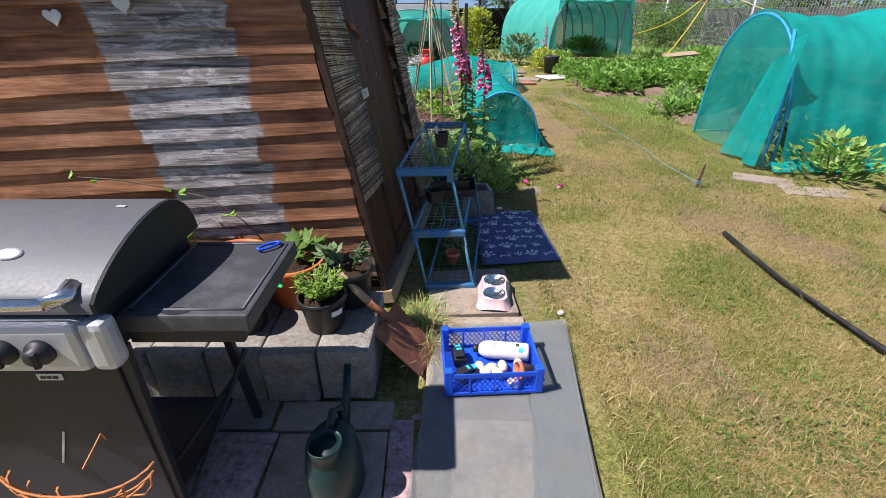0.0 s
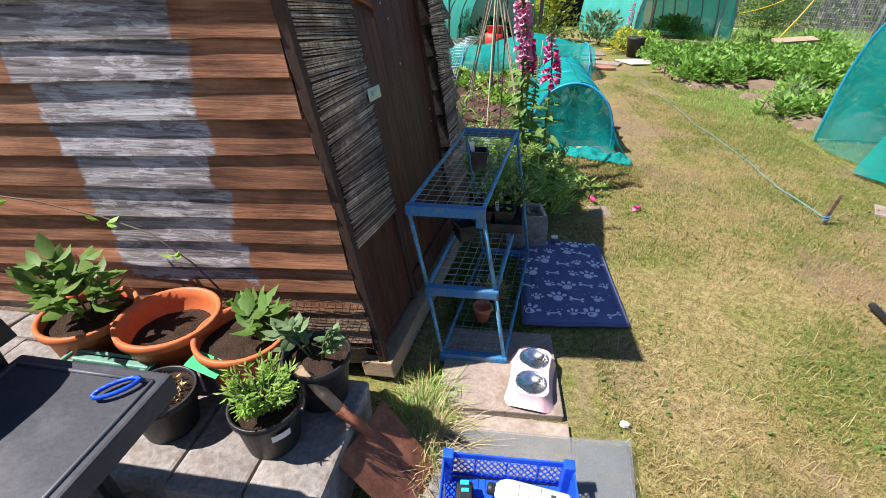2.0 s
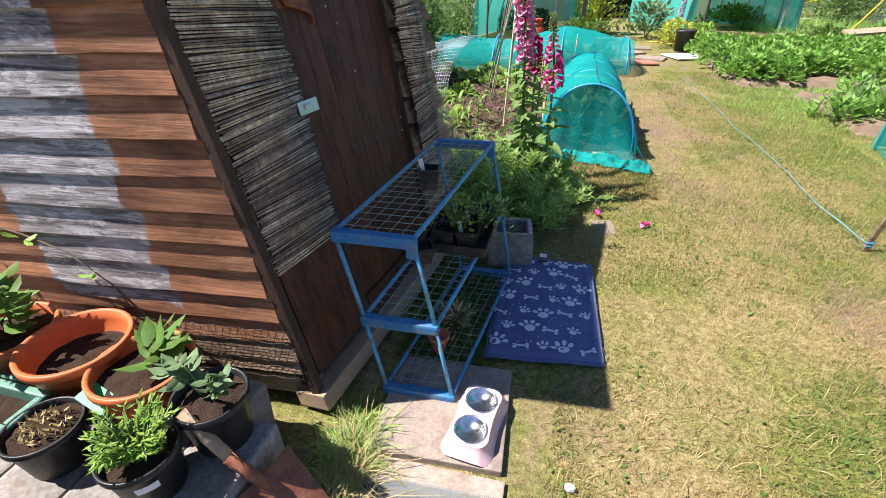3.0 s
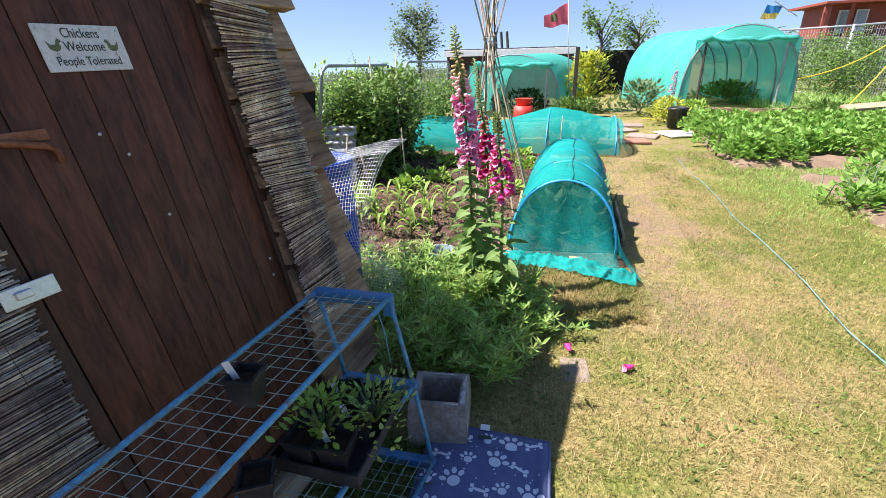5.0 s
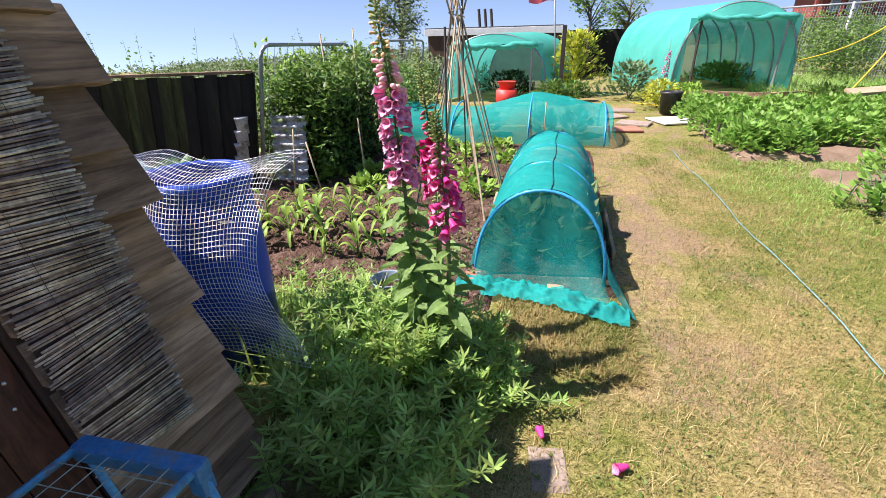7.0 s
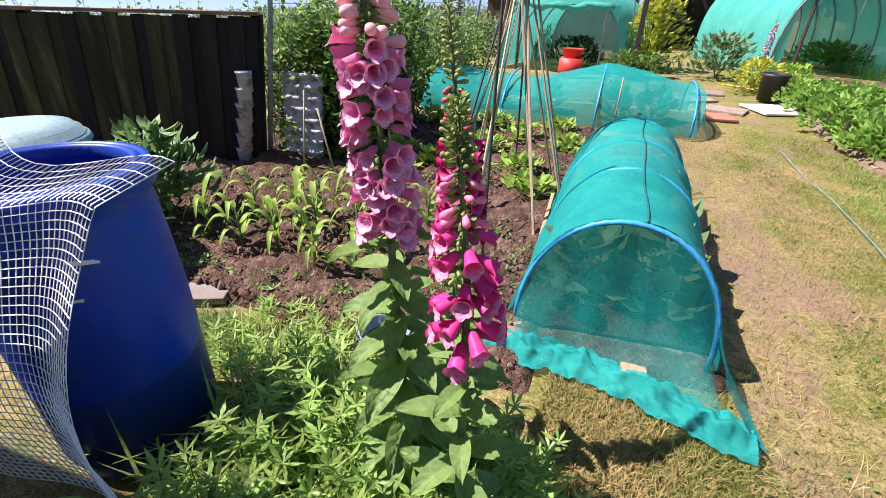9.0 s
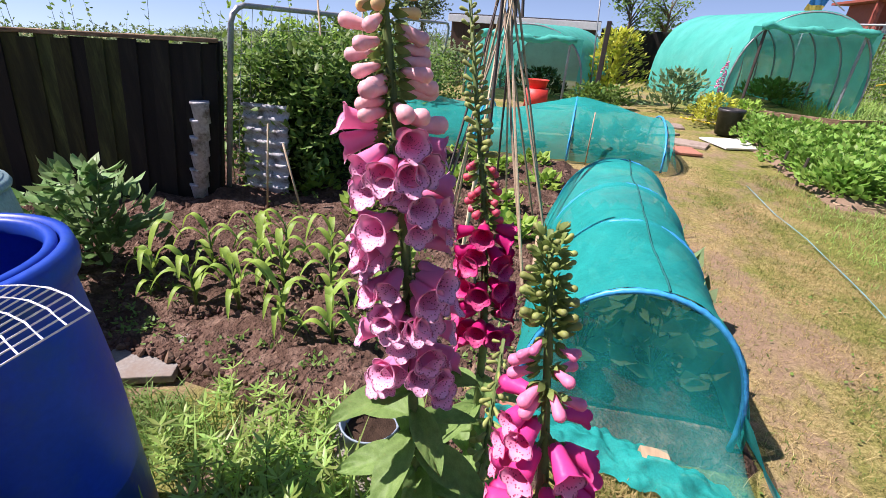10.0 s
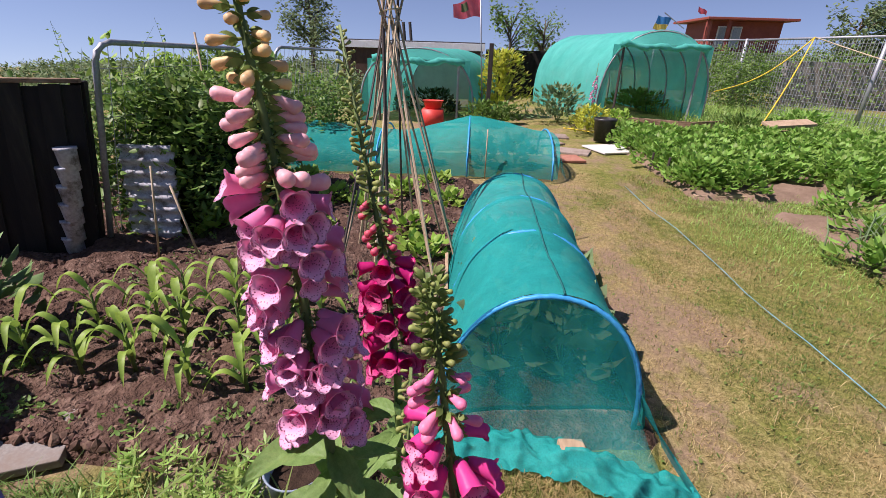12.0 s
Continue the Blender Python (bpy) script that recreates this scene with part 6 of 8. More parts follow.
def hedge(name, label, x0, x1, y0, y1, h0, h1, n, leaf, mat, seed, shape=LEAF_SMALL, taper=0.3):
    rs = np.random.RandomState(seed)
    P = []
    while len(P) < n:
        u, v, w = rs.rand(3)
        x, y = x0 + (x1 - x0) * u, y0 + (y1 - y0) * v
        top = h0 + (h1 - h0) * (0.5 + 0.8 * fnoise(x * 1.3 + seed, y * 1.3, 1.0) + 0.4 * fnoise(x, y + seed, 4))
        z = top * w ** 0.75
        if abs(v - 0.5) * 2 > 1 - taper * (z / max(0.1, top)) or fnoise(x * 3 + seed, y * 3 + z * 3, 1.0) < -0.32:
            continue
        P.append((x, y, z + fall(x, y)))
    return foliage(name, P, leaf * rs.uniform(0.7, 1.3, n), shape, mat, label, "foliage", (-0.5, 0.9), seed)


# lower leaves take the darkened colour, painting the shade under the upper growth
hedge("climber", "dense climbing leaves over the tube frame, coloured dark for shade", -2.50, -1.62, 6.98, 8.7, 0.55, 1.05, 6000, 0.085, "leaf_dark_and_shaded", 51, LEAF)
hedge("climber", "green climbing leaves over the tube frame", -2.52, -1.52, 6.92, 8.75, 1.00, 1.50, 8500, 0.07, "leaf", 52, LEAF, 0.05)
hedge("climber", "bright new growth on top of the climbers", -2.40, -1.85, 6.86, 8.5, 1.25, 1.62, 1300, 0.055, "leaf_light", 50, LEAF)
hedge("climber", "leafy climbers on the second frame", -3.2, -1.6, 9.5, 12.2, 0.7, 1.30, 6500, 0.075, "leaf", 53, LEAF)
hedge("bramble", "tall bushes behind the board fence", -12.0, -3.0, 7.6, 10.5, 0.62, 1.06, 7000, 0.10, "leaf", 54, LEAF)
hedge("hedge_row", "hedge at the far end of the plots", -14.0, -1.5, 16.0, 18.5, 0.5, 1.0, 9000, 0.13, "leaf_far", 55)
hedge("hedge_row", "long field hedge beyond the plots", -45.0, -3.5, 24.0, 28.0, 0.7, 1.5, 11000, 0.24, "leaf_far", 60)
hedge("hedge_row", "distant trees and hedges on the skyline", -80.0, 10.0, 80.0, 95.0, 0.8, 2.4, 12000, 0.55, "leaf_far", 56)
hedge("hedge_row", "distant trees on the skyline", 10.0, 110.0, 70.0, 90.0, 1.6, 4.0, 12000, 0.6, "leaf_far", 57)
hedge("hedge_row", "dark shrubs behind the wire fence", 8.6, 16.0, 21.5, 24.5, 1.2, 2.2, 6500, 0.14, "leaf", 58)
hedge("bramble", "green growth climbing the wire fence", 7.6, 8.9, 18.0, 20.0, 1.2, 2.0, 2600, 0.09, "leaf", 59)
def climber_shoot(x, y, z, h, seed):
    r = np.random.RandomState(seed)
    th = thing("climber_shoot", "long waving shoot above the climbers", "climber", (x, y, z), "climbing shoots")
    lean, bend = r.uniform(-0.12, 0.18), r.uniform(-0.12, 0.12)
    pts = [Vector((x + h * (lean * t + bend * math.sin(3 * t)), y + 0.1 * t * bend, z + h * (t - 0.25 * t * t))) for t in (k / 10 for k in range(11))]
    part("stem", Geo().tube(pts, [0.004 - 0.0003 * k for k in range(11)], 5), M["stem"], th)
    P = [pts[k // 3].lerp(pts[k // 3 + 1], (k % 3) / 3) + Vector(r.normal(0, 0.012, 3)) for k in range(6, 30)]
    part("leaves", Geo().stamp(LEAF_BROAD[0], LEAF_BROAD[1], rand_mats(np.array([p[:] for p in P]), np.linspace(0.085, 0.03, len(P)), (-0.5, 0.6), None, seed)), M["leaf"], th, "", True)


for i in range(22):
    q = i / 21
    climber_shoot(-5.2 + 3.2 * q + 0.12 * math.sin(i * 5.3), 5.85 + 1.25 * q + 0.25 * math.sin(i * 2.1) ** 2, 0.0, 1.75 + 0.42 * abs(math.sin(i * 1.9)), 300 + i)


def tree(label, at, h, r, n, leaf, mat, seed, lift=0.35):
    rs = np.random.RandomState(seed)
    th = thing("tree", label, "tree", at)
    A = Vector(at)
    part("trunk", Geo().tube([A, A + Vector((0.05 * h * 0.2, 0, h * 0.45)), A + Vector((0, 0, h * 0.85))], [0.03 * h, 0.018 * h, 0.004 * h], 8), M["bark"], th, "", True)
    limbs, P = Geo(), []
    for i in range(14):
        a, z = rs.uniform(0, 6.28), h * rs.uniform(lift, 0.85)
        e = A + Vector((math.cos(a) * r * rs.uniform(0.5, 1.0), math.sin(a) * r * rs.uniform(0.5, 1.0), min(h, z + h * rs.uniform(0.05, 0.22))))
        b = A + Vector((0, 0, z * 0.9))
        limbs.tube([b, b.lerp(e, 0.5) + Vector((0, 0, 0.03 * h)), e], [0.010 * h, 0.006 * h, 0.002 * h], 5)
        for k in range(n // 14):
            q = b.lerp(e, rs.uniform(0.35, 1.05))
            P.append(tuple(q + Vector(rs.normal(0, 0.13 * r, 3)) + Vector((0, 0, rs.normal(0, 0.05 * h)))))
    part("limb", limbs, M["bark"], th, "", True)
    part("crown", Geo().stamp(LEAF_SMALL[0], LEAF_SMALL[1], rand_mats(np.array(P), leaf * rs.uniform(0.7, 1.3, len(P)), (-0.9, 0.7), None, seed)), M[mat], th, "", True)
    return th


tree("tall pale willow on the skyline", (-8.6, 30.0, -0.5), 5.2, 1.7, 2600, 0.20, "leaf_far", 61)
tree("young fruit tree behind the small tunnel", (1.5, 21.5, 0), 3.1, 0.9, 900, 0.13, "leaf", 62)
tree("young fruit tree behind the flag", (3.4, 27.0, 0), 3.5, 1.3, 1200, 0.14, "leaf", 63)
tree("dark conifer beyond the hut", (33.0, 44.0, 0), 7.5, 3.0, 2200, 0.4, "leaf_dark_and_shaded", 64, 0.15)
tree("broad tree beyond the wire fence", (25.0, 38.0, 0), 5.0, 2.2, 1600, 0.3, "leaf_far", 65, 0.2)
bushy("golden_shrub", "yellow-green shrub beside the post", "shrub", (0.95, 15.9, 0), 1.55, 0.75, 1300, 0.13, LEAF, "leaf_gold", 71, stems=9)
bushy("golden_shrub", "low yellow-green shrub by the tub", "shrub", (2.75, 13.5, 0), 0.55, 0.5, 520, 0.09, LEAF, "leaf_gold", 72)
bushy("shrub", "grey-green leafy shrub by the path", "shrub", (2.35, 15.0, 0), 0.85, 0.75, 700, 0.13, LEAF, "leaf_grey", 73)
bushy("shrub", "leafy plant with a dark pot behind the tub", "shrub", (3.4, 13.9, 0), 0.45, 0.5, 420, 0.09, LEAF, "leaf_light", 74)
bushy("shrub", "rough herbs by the post", "shrub", (0.55, 14.2, 0), 0.5, 0.45, 500, 0.10, LEAF, "leaf", 75)
bushy("shrub", "rough herbs by the post", "shrub", (1.05, 14.5, 0), 0.45, 0.4, 400, 0.10, LEAF, "leaf", 76)
bushy("shrub", "leafy crop at the big tunnel's mouth", "shrub", (6.2, 14.2, 0), 0.40, 0.8, 600, 0.11, LEAF, "leaf", 77)
bushy("shrub", "leafy crop beside the fence", "shrub", (7.6, 14.4, 0), 0.5, 0.9, 700, 0.11, LEAF, "leaf_potato", 78)
bushy("shrub", "crops growing inside the big tunnel", "shrub", (5.2, 18.2, 0.1), 0.5, 1.0, 800, 0.14, LEAF, "leaf", 79)
bushy("shrub", "crops growing inside the small tunnel", "shrub", (-0.6, 15.6, 0), 0.6, 0.8, 600, 0.12, LEAF, "leaf_dark_and_shaded", 80)
bushy("nettle", "rough green plants by the net house", "weeds", (3.75, 4.2, 0), 0.4, 0.45, 340, 0.09, LEAF, "leaf_weed", 81)
bushy("nettle", "rough green plants by the net house", "weeds", (4.6, 3.9, 0), 0.45, 0.5, 380, 0.09, LEAF, "leaf_weed", 82)
S5 = [(3.0, 14.6, 0.0), (3.0, 14.6, 0.5), (3.02, 14.62, 1.35)]
foxglove("far pink foxglove by the tunnel", S5, [(0.55, 1.1, 0.02, BELL_PINK, 0.4, 1.1, 0.8, False), (1.1, 1.35, 0.015, BUD_GREEN, 0.1, 1, 0.6, False)], 33, 10, 0.4, 0.2)


def wigwam():
    c = thing("cane_wigwam", "wigwam of bamboo canes tied near the top", "plant support", (-0.1, 6.75, 0.0))
    top = Vector((-0.19, 6.98, 1.66))
    for i in range(13):
        a = 2 * math.pi * i / 13 + 0.25 * math.sin(i * 3)
        p = Vector((-0.10 + 0.42 * math.cos(a), 6.72 + 0.75 * math.sin(a), 0.02))
        d = top + Vector((0.05 * math.sin(i * 2.1), 0.05 * math.cos(i * 1.7), 0)) - p
        part("cane", Geo().tube([p, p + d * 0.5 + Vector((0.006 * math.sin(i), 0, 0)), p + d * (1.28 + 0.06 * math.sin(i * 2))], 0.0085, 6), M["cane_dark" if i in (4, 8) else "cane"], c)
    part("tie", Geo().tube([(top.x + 0.07 * math.cos(w / 3), top.y + 0.07 * math.sin(w / 3), 1.64 + 0.004 * w) for w in range(20)], 0.004, 5), M["cane"], c)
    for x, y, h in ((0.0, 5.75, 1.55),):
        part("cane", Geo().tube([(x, y, 0), (x - 0.02, y + 0.1, h)], 0.008, 6), M["cane_dark"], c)


wigwam()


# ---- pots on the ledge ----
def pot_shell(at, r0, r1, h, rim, k=32):
    prof = [(r0, 0), (r0 + (r1 - r0) * 0.85, h * 0.84), (r1 + rim * 0.4, h * 0.85), (r1 + rim, h * 0.87), (r1 + rim, h * 0.99), (r1 + rim * 0.5, h), (r1 - rim * 0.4, h * 0.99), (r1 - rim * 0.6, h * 0.82), (r0 * 0.9, h * 0.3)]
    return Geo().lathe(prof, k, 1, 1, at)


def soil_disc(at, r, z, seed=0):
    def fn(u, v):
        a = 2 * math.pi * v
        return (at[0] + r * u * math.cos(a), at[1] + r * u * math.sin(a), at[2] + z + 0.012 * (1 - u) + 0.008 * fnoise(at[0] * 50 + u * 6 * math.cos(a), u * 6 * math.sin(a) + seed))
    return Geo().sheet(fn, 8, 24)


def potted(name, label, at, r0, r1, h, rim, mat, fill=0.8, plant=None, seed=1, sticker=False):
    """plant: (leaf mesh shape, material, number, leaf length, height, spread)."""
    th = thing(name, label, "plant pot", at)
    part("pot", pot_shell(at, r0, r1, h, rim), M[mat], th, "", True)
    part("compost", soil_disc(at, r0 + (r1 - r0) * fill, h * fill, seed), M["compost"], th, "", True)
    if sticker:
        pot_r = r0 + (r1 - r0) * 0.75 + 0.004
        part("sticker", Geo().sheet(lambda u, v: (at[0] + (pot_r + 0.004 * v) * math.cos(-1.0 + 0.55 * u), at[1] + (pot_r + 0.004 * v) * math.sin(-1.0 + 0.55 * u), at[2] + h * (0.58 + 0.17 * v)), 8, 1), M["white"], th, "blank white sticker")
    if plant:
        shape, pm, n, L, ph, sp = plant
        rs = np.random.RandomState(seed)
        A = Vector(at) + Vector((0, 0, h * fill))
        stems = Geo()
        P, yaw = [], []
        for i in range(max(3, n // 14)):
            a = rs.uniform(0, 6.28)
            e = A + Vector((math.cos(a) * sp * rs.uniform(0.2, 1), math.sin(a) * sp * rs.uniform(0.2, 1), ph * rs.uniform(0.6, 1)))
            b = A + Vector((math.cos(a), math.sin(a), 0)) * 0.02
            stems.tube([b, b.lerp(e, 0.55) + Vector((0, 0, ph * 0.12)), e], [0.004, 0.003, 0.0012], 5)
            for k in range(14):
                P.append(tuple(b.lerp(e, rs.uniform(0.3, 1.0)) + Vector((0, 0, ph * 0.06)) + Vector(rs.normal(0, L * 0.12, 3))))
                yaw.append(a + rs.normal(0, 1.0))
        part("stem", stems, M["stem"], th, "", True)
        part("leaves", Geo().stamp(shape[0], shape[1], rand_mats(np.array(P), L * rs.uniform(0.65, 1.2, len(P)), (-0.35, 0.7), yaw, seed)), M[pm], th, "", True)
    return th


Z = 0.268
potted("flower_pot", "black pot of feathery cosmos, white sticker", (-0.495, 1.545, Z), 0.075, 0.095, 0.155, 0.006, "black_pot", 0.82, (LEAF_SLIM, "leaf_light", 1000, 0.026, 0.11, 0.11), 3, True)
potted("flower_pot", "black pot with a drooping tomato seedling", (-0.415, 1.725, Z), 0.08, 0.10, 0.18, 0.006, "black_pot", 0.85, (LEAF, "leaf_grey", 56, 0.055, 0.16, 0.11), 4)
potted("flower_pot", "black pot of dried moss", (-0.825, 1.545, Z), 0.075, 0.095, 0.14, 0.006, "black_pot", 0.85, None, 5)
foliage("moss", [(-0.825 + 0.06 * math.cos(i * 2.4) * (i / 160) ** 0.5, 1.545 + 0.06 * math.sin(i * 2.4) * (i / 160) ** 0.5, Z + 0.125 + 0.012 * math.sin(i)) for i in range(160)], 0.025, LEAF_SLIM, "straw", "dry moss on the compost of a pot", "moss", (0.2, 1.2), 6)
potted("flower_pot", "orange plastic pot with a young dahlia", (-0.675, 1.760, Z), 0.11, 0.138, 0.205, 0.010, "orange", 0.78, (LEAF, "leaf", 52, 0.095, 0.11, 0.10), 7)
potted("flower_pot", "wide orange plastic pot with bare compost", (-0.945, 1.780, Z), 0.115, 0.150, 0.215, 0.011, "orange", 0.62, None, 8)
potted("flower_pot", "orange pot with a leafy dahlia", (-1.245, 1.775, Z), 0.11, 0.14, 0.20, 0.010, "orange", 0.8, (LEAF, "leaf", 120, 0.085, 0.26, 0.17), 9)


def plant_label():
    th = thing("plant_label", "bright green plant label stuck in a pot", "label", (-0.735, 1.655, Z + 0.15))
    part("card", Geo().box(-0.06, 0.06, -0.03, 0.03, 0, 0.0015, 0.0004).move(pose(-0.735, 1.645, Z + 0.158, 12, 6, -12)), material("green_card", [(0.01, 0.42, 0.12), (0.02, 0.50, 0.16)], 0.4, 10, 80, bump=0), th)
    part("logo_bar", Geo().box(0.005, 0.035, -0.008, 0.004, 0.0018, 0.0022).move(pose(-0.735, 1.645, Z + 0.158, 12, 6, -12)), M["ink"], th)
    part("stake", Geo().box(-0.004, 0.004, 0, 0.0015, -0.13, 0.01).move(pose(-0.785, 1.655, Z + 0.15, 0, 0, 0)), M["white"], th)


plant_label()


def trough():
    th = thing("planting_trough", "pale green plastic trough behind the grill", "trough", (-1.095, 1.595, Z))
    g = Geo().box(-1.20, -0.93, 1.50, 1.525, Z, Z + 0.13, 0.006).box(-1.20, -0.93, 1.625, 1.65, Z, Z + 0.13, 0.006).box(-1.20, -1.18, 1.527, 1.623, Z, Z + 0.13, 0.004).box(-0.95, -0.93, 1.527, 1.623, Z, Z + 0.13, 0.004)
    part("body", g, M["trough"], th)
    part("rim", Geo().tube([(-1.215, 1.49, Z + 0.13), (-0.915, 1.49, Z + 0.13), (-0.915, 1.66, Z + 0.13), (-1.215, 1.66, Z + 0.13), (-1.215, 1.49, Z + 0.13)], 0.009, 8), M["trough"], th, "", True)
    part("compost", Geo().box(-1.18, -0.95, 1.527, 1.623, Z + 0.01, Z + 0.09), M["compost"], th)


trough()


def vine():
    th = thing("vine_shoot", "thin vine shoot trailing up the boards", "vine", (-1.0, 1.95, 0.5))
    pts = [Vector(p) for p in ((-0.86, 1.97, 0.42), (-0.95, 1.965, 0.56), (-1.08, 1.96, 0.68), (-1.24, 1.955, 0.73), (-1.46, 1.94, 0.78), (-1.66, 1.925, 0.80))]
    part("stem", Geo().tube(pts, 0.0035, 6), M["bark"], th, "", True)
    P = [tuple(pts[i % 6].lerp(pts[min(5, i % 6 + 1)], 0.4 * (i % 3)) + Vector((0, -0.02, 0.0))) for i in range(16)]
    part("leaves", Geo().stamp(LEAF[0], LEAF[1], rand_mats(np.array(P), 0.04, (-0.5, 0.6), None, 4)), M["leaf_light"], th, "", True)


vine()


def hearts():
    for a, z in ((0.96, 1.475), (0.68, 1.505)):
        n = 40
        pts = []
        for i in range(n):
            t = 2 * math.pi * i / n
            pts.append((0.0021 * 16 * math.sin(t) ** 3, 0.0021 * (13 * math.cos(t) - 5 * math.cos(2 * t) - 2 * math.cos(3 * t) - math.cos(4 * t))))
        v = [(x, y, 0.0) for x, y in pts] + [(x, y, 0.006) for x, y in pts]
        f = [tuple(range(n, 2 * n)), tuple(range(n - 1, -1, -1))] + [(i, (i + 1) % n, n + (i + 1) % n, n + i) for i in range(n)]
        solid("heart_ornament", Geo().add(v, f).move(FRONT @ Matrix.Translation((a, z, 0.034))), M["white_paint"], "small white wooden heart on the shed boards", "ornament", "", None, False, "hearts on the shed")


hearts()


def chicken_wire():
    g = Geo()
    for i in range(34):
        a = 0.0 + 0.03 * i
        g.tube([(a, 0.17, 0.024), (a + 0.012 * math.sin(i), 0.30, 0.026), (a, 0.42, 0.022)], 0.0009, 3, False)
    for j in range(9):
        z = 0.18 + 0.028 * j
        g.tube([(0.03 * i, z + 0.004 * math.sin(i * 2 + j), 0.025) for i in range(34)], 0.0009, 3, False)
    solid("chicken_wire", g.move(FRONT), M["bark"], "rusty chicken wire tacked over the lowest boards", "wire mesh")


chicken_wire()


# ---- tools and clutter on the paving ----
def shovel():
    th = thing("shovel", "rusty shovel with a broken wooden handle", "shovel", (-0.2, 1.58, 0.012))
    T = Matrix.Translation

    def blade(u, v):
        # u: tread to tip, v: across
        a = Vector((-0.262, 1.635, 0.222)).lerp(Vector((-0.07, 1.585, 0.018)), u)
        side = Vector((0.05, 0.175, -0.01))
        w = (v - 0.5) * 1.42 * (1 - 0.10 * u)
        p = a + side * w + Vector((0.0, -0.01, 0.10)) * abs(w) * abs(w) * 0.5
        return p
    part("blade", Geo().sheet(blade, 12, 10).sheet(lambda u, v: Vector(blade(u, 1 - v)) + Vector((0.003, -0.003, -0.004)), 12, 10), M["rust"], th, "rusty pressed steel blade", True)
    part("socket", Geo().tube([(-0.225, 1.635, 0.215), (-0.275, 1.635, 0.268), (-0.325, 1.635, 0.318)], [0.012, 0.019, 0.021], 10), M["rust"], th, "", True)
    part("handle", Geo().tube([(-0.315, 1.635, 0.308), (-0.375, 1.64, 0.38), (-0.438, 1.645, 0.455)], [0.0175, 0.018, 0.016], 10), M["sill"], th, "grey worn wooden shaft", True)


shovel()


def watering_can():
    at = (-0.36, 0.99, 0.012)
    th = thing("watering_can", "dark green plastic watering can", "watering can", at)
    part("body", Geo().lathe([(0.085, 0), (0.095, 0.01), (0.092, 0.12), (0.08, 0.2), (0.055, 0.235)], 28, 1.0, 1.25, at), M["dgreen_plastic"], th, "", True)
    part("mouth", Geo().lathe([(0.045, 0.19), (0.050, 0.25), (0.055, 0.27), (0.052, 0.272), (0.046, 0.25), (0.04, 0.20)], 28, 1, 1, (at[0] + 0.0, at[1] - 0.055, at[2])), M["dgreen_plastic"], th, "open filler mouth", True)
    # black disc across the neck stands in for the dark interior
    part("inside", Geo().lathe([(0.040, 0.205), (0.001, 0.206)], 20, 1, 1, (at[0], at[1] - 0.055, at[2])), M["bbq_black"], th)
    part("grip", Geo().tube([(at[0], at[1] + 0.0, 0.26), (at[0] + 0.005, at[1] + 0.05, 0.30), (at[0] + 0.01, at[1] + 0.11, 0.25), (at[0] + 0.01, at[1] + 0.115, 0.10)], [0.014, 0.013, 0.013, 0.012], 10), M["dgreen_plastic"], th, "", True)
    part("spout", Geo().tube([(at[0], at[1] + 0.10, 0.05), (at[0] + 0.01, at[1] + 0.2, 0.20), (at[0] + 0.015, at[1] + 0.26, 0.31)], [0.026, 0.017, 0.014], 10), M["dgreen_plastic"], th, "", True)


watering_can()


def wire_basket():
    th = thing("wire_basket", "rusty orange wire hanging basket beside the grill", "wire basket", (-0.98, 0.77, 0.16))
    rust = material("orange_rust_wire", [(0.45, 0.14, 0.04), (0.60, 0.24, 0.08)], 0.7, 30, 90, bump=0.1)
    for k, (z, r) in enumerate(((0.40, 0.18), (0.365, 0.17), (0.325, 0.14), (0.30, 0.08))):
        part("hoop", Geo().tube([(-0.93 + r * math.cos(w / 12 * math.pi) * 1.1, 0.755 - 0.4 * r * math.sin(w / 12 * math.pi), z + 0.035 * abs(math.cos(w / 12 * math.pi)) ** 3) for w in range(0, 13)], 0.0035, 6), rust, th, "", True)
    for w in range(1, 12, 2):
        a = w / 12 * math.pi
        part("rib", Geo().tube([(-0.93 + r * math.cos(a) * 1.1, 0.755 - 0.4 * r * math.sin(a), z) for z, r in ((0.405, 0.18), (0.365, 0.17), (0.325, 0.14), (0.30, 0.05))], 0.0025, 5), rust, th, "", True)
    part("hook", Geo().tube([(-0.93, 0.76, 0.40), (-0.93, 0.845, 0.43), (-0.93, 0.852, 0.40)], 0.003, 5), rust, th)


wire_basket()

gc = Geo()
gc.tube([(0.035 * math.cos(t / 16 * 2 * math.pi) * 1.0, 0.014 * math.sin(t / 16 * 2 * math.pi) + 0.004 * math.cos(t / 16 * 2 * math.pi), 0) for t in range(17)], 0.0045, 8, False)
solid("carabiner", gc.move(pose(-0.535, 1.235, 0.8055, 0, 0, 38)), M["crate"], "blue aluminium carabiner on the side table", "carabiner", "", None, True)


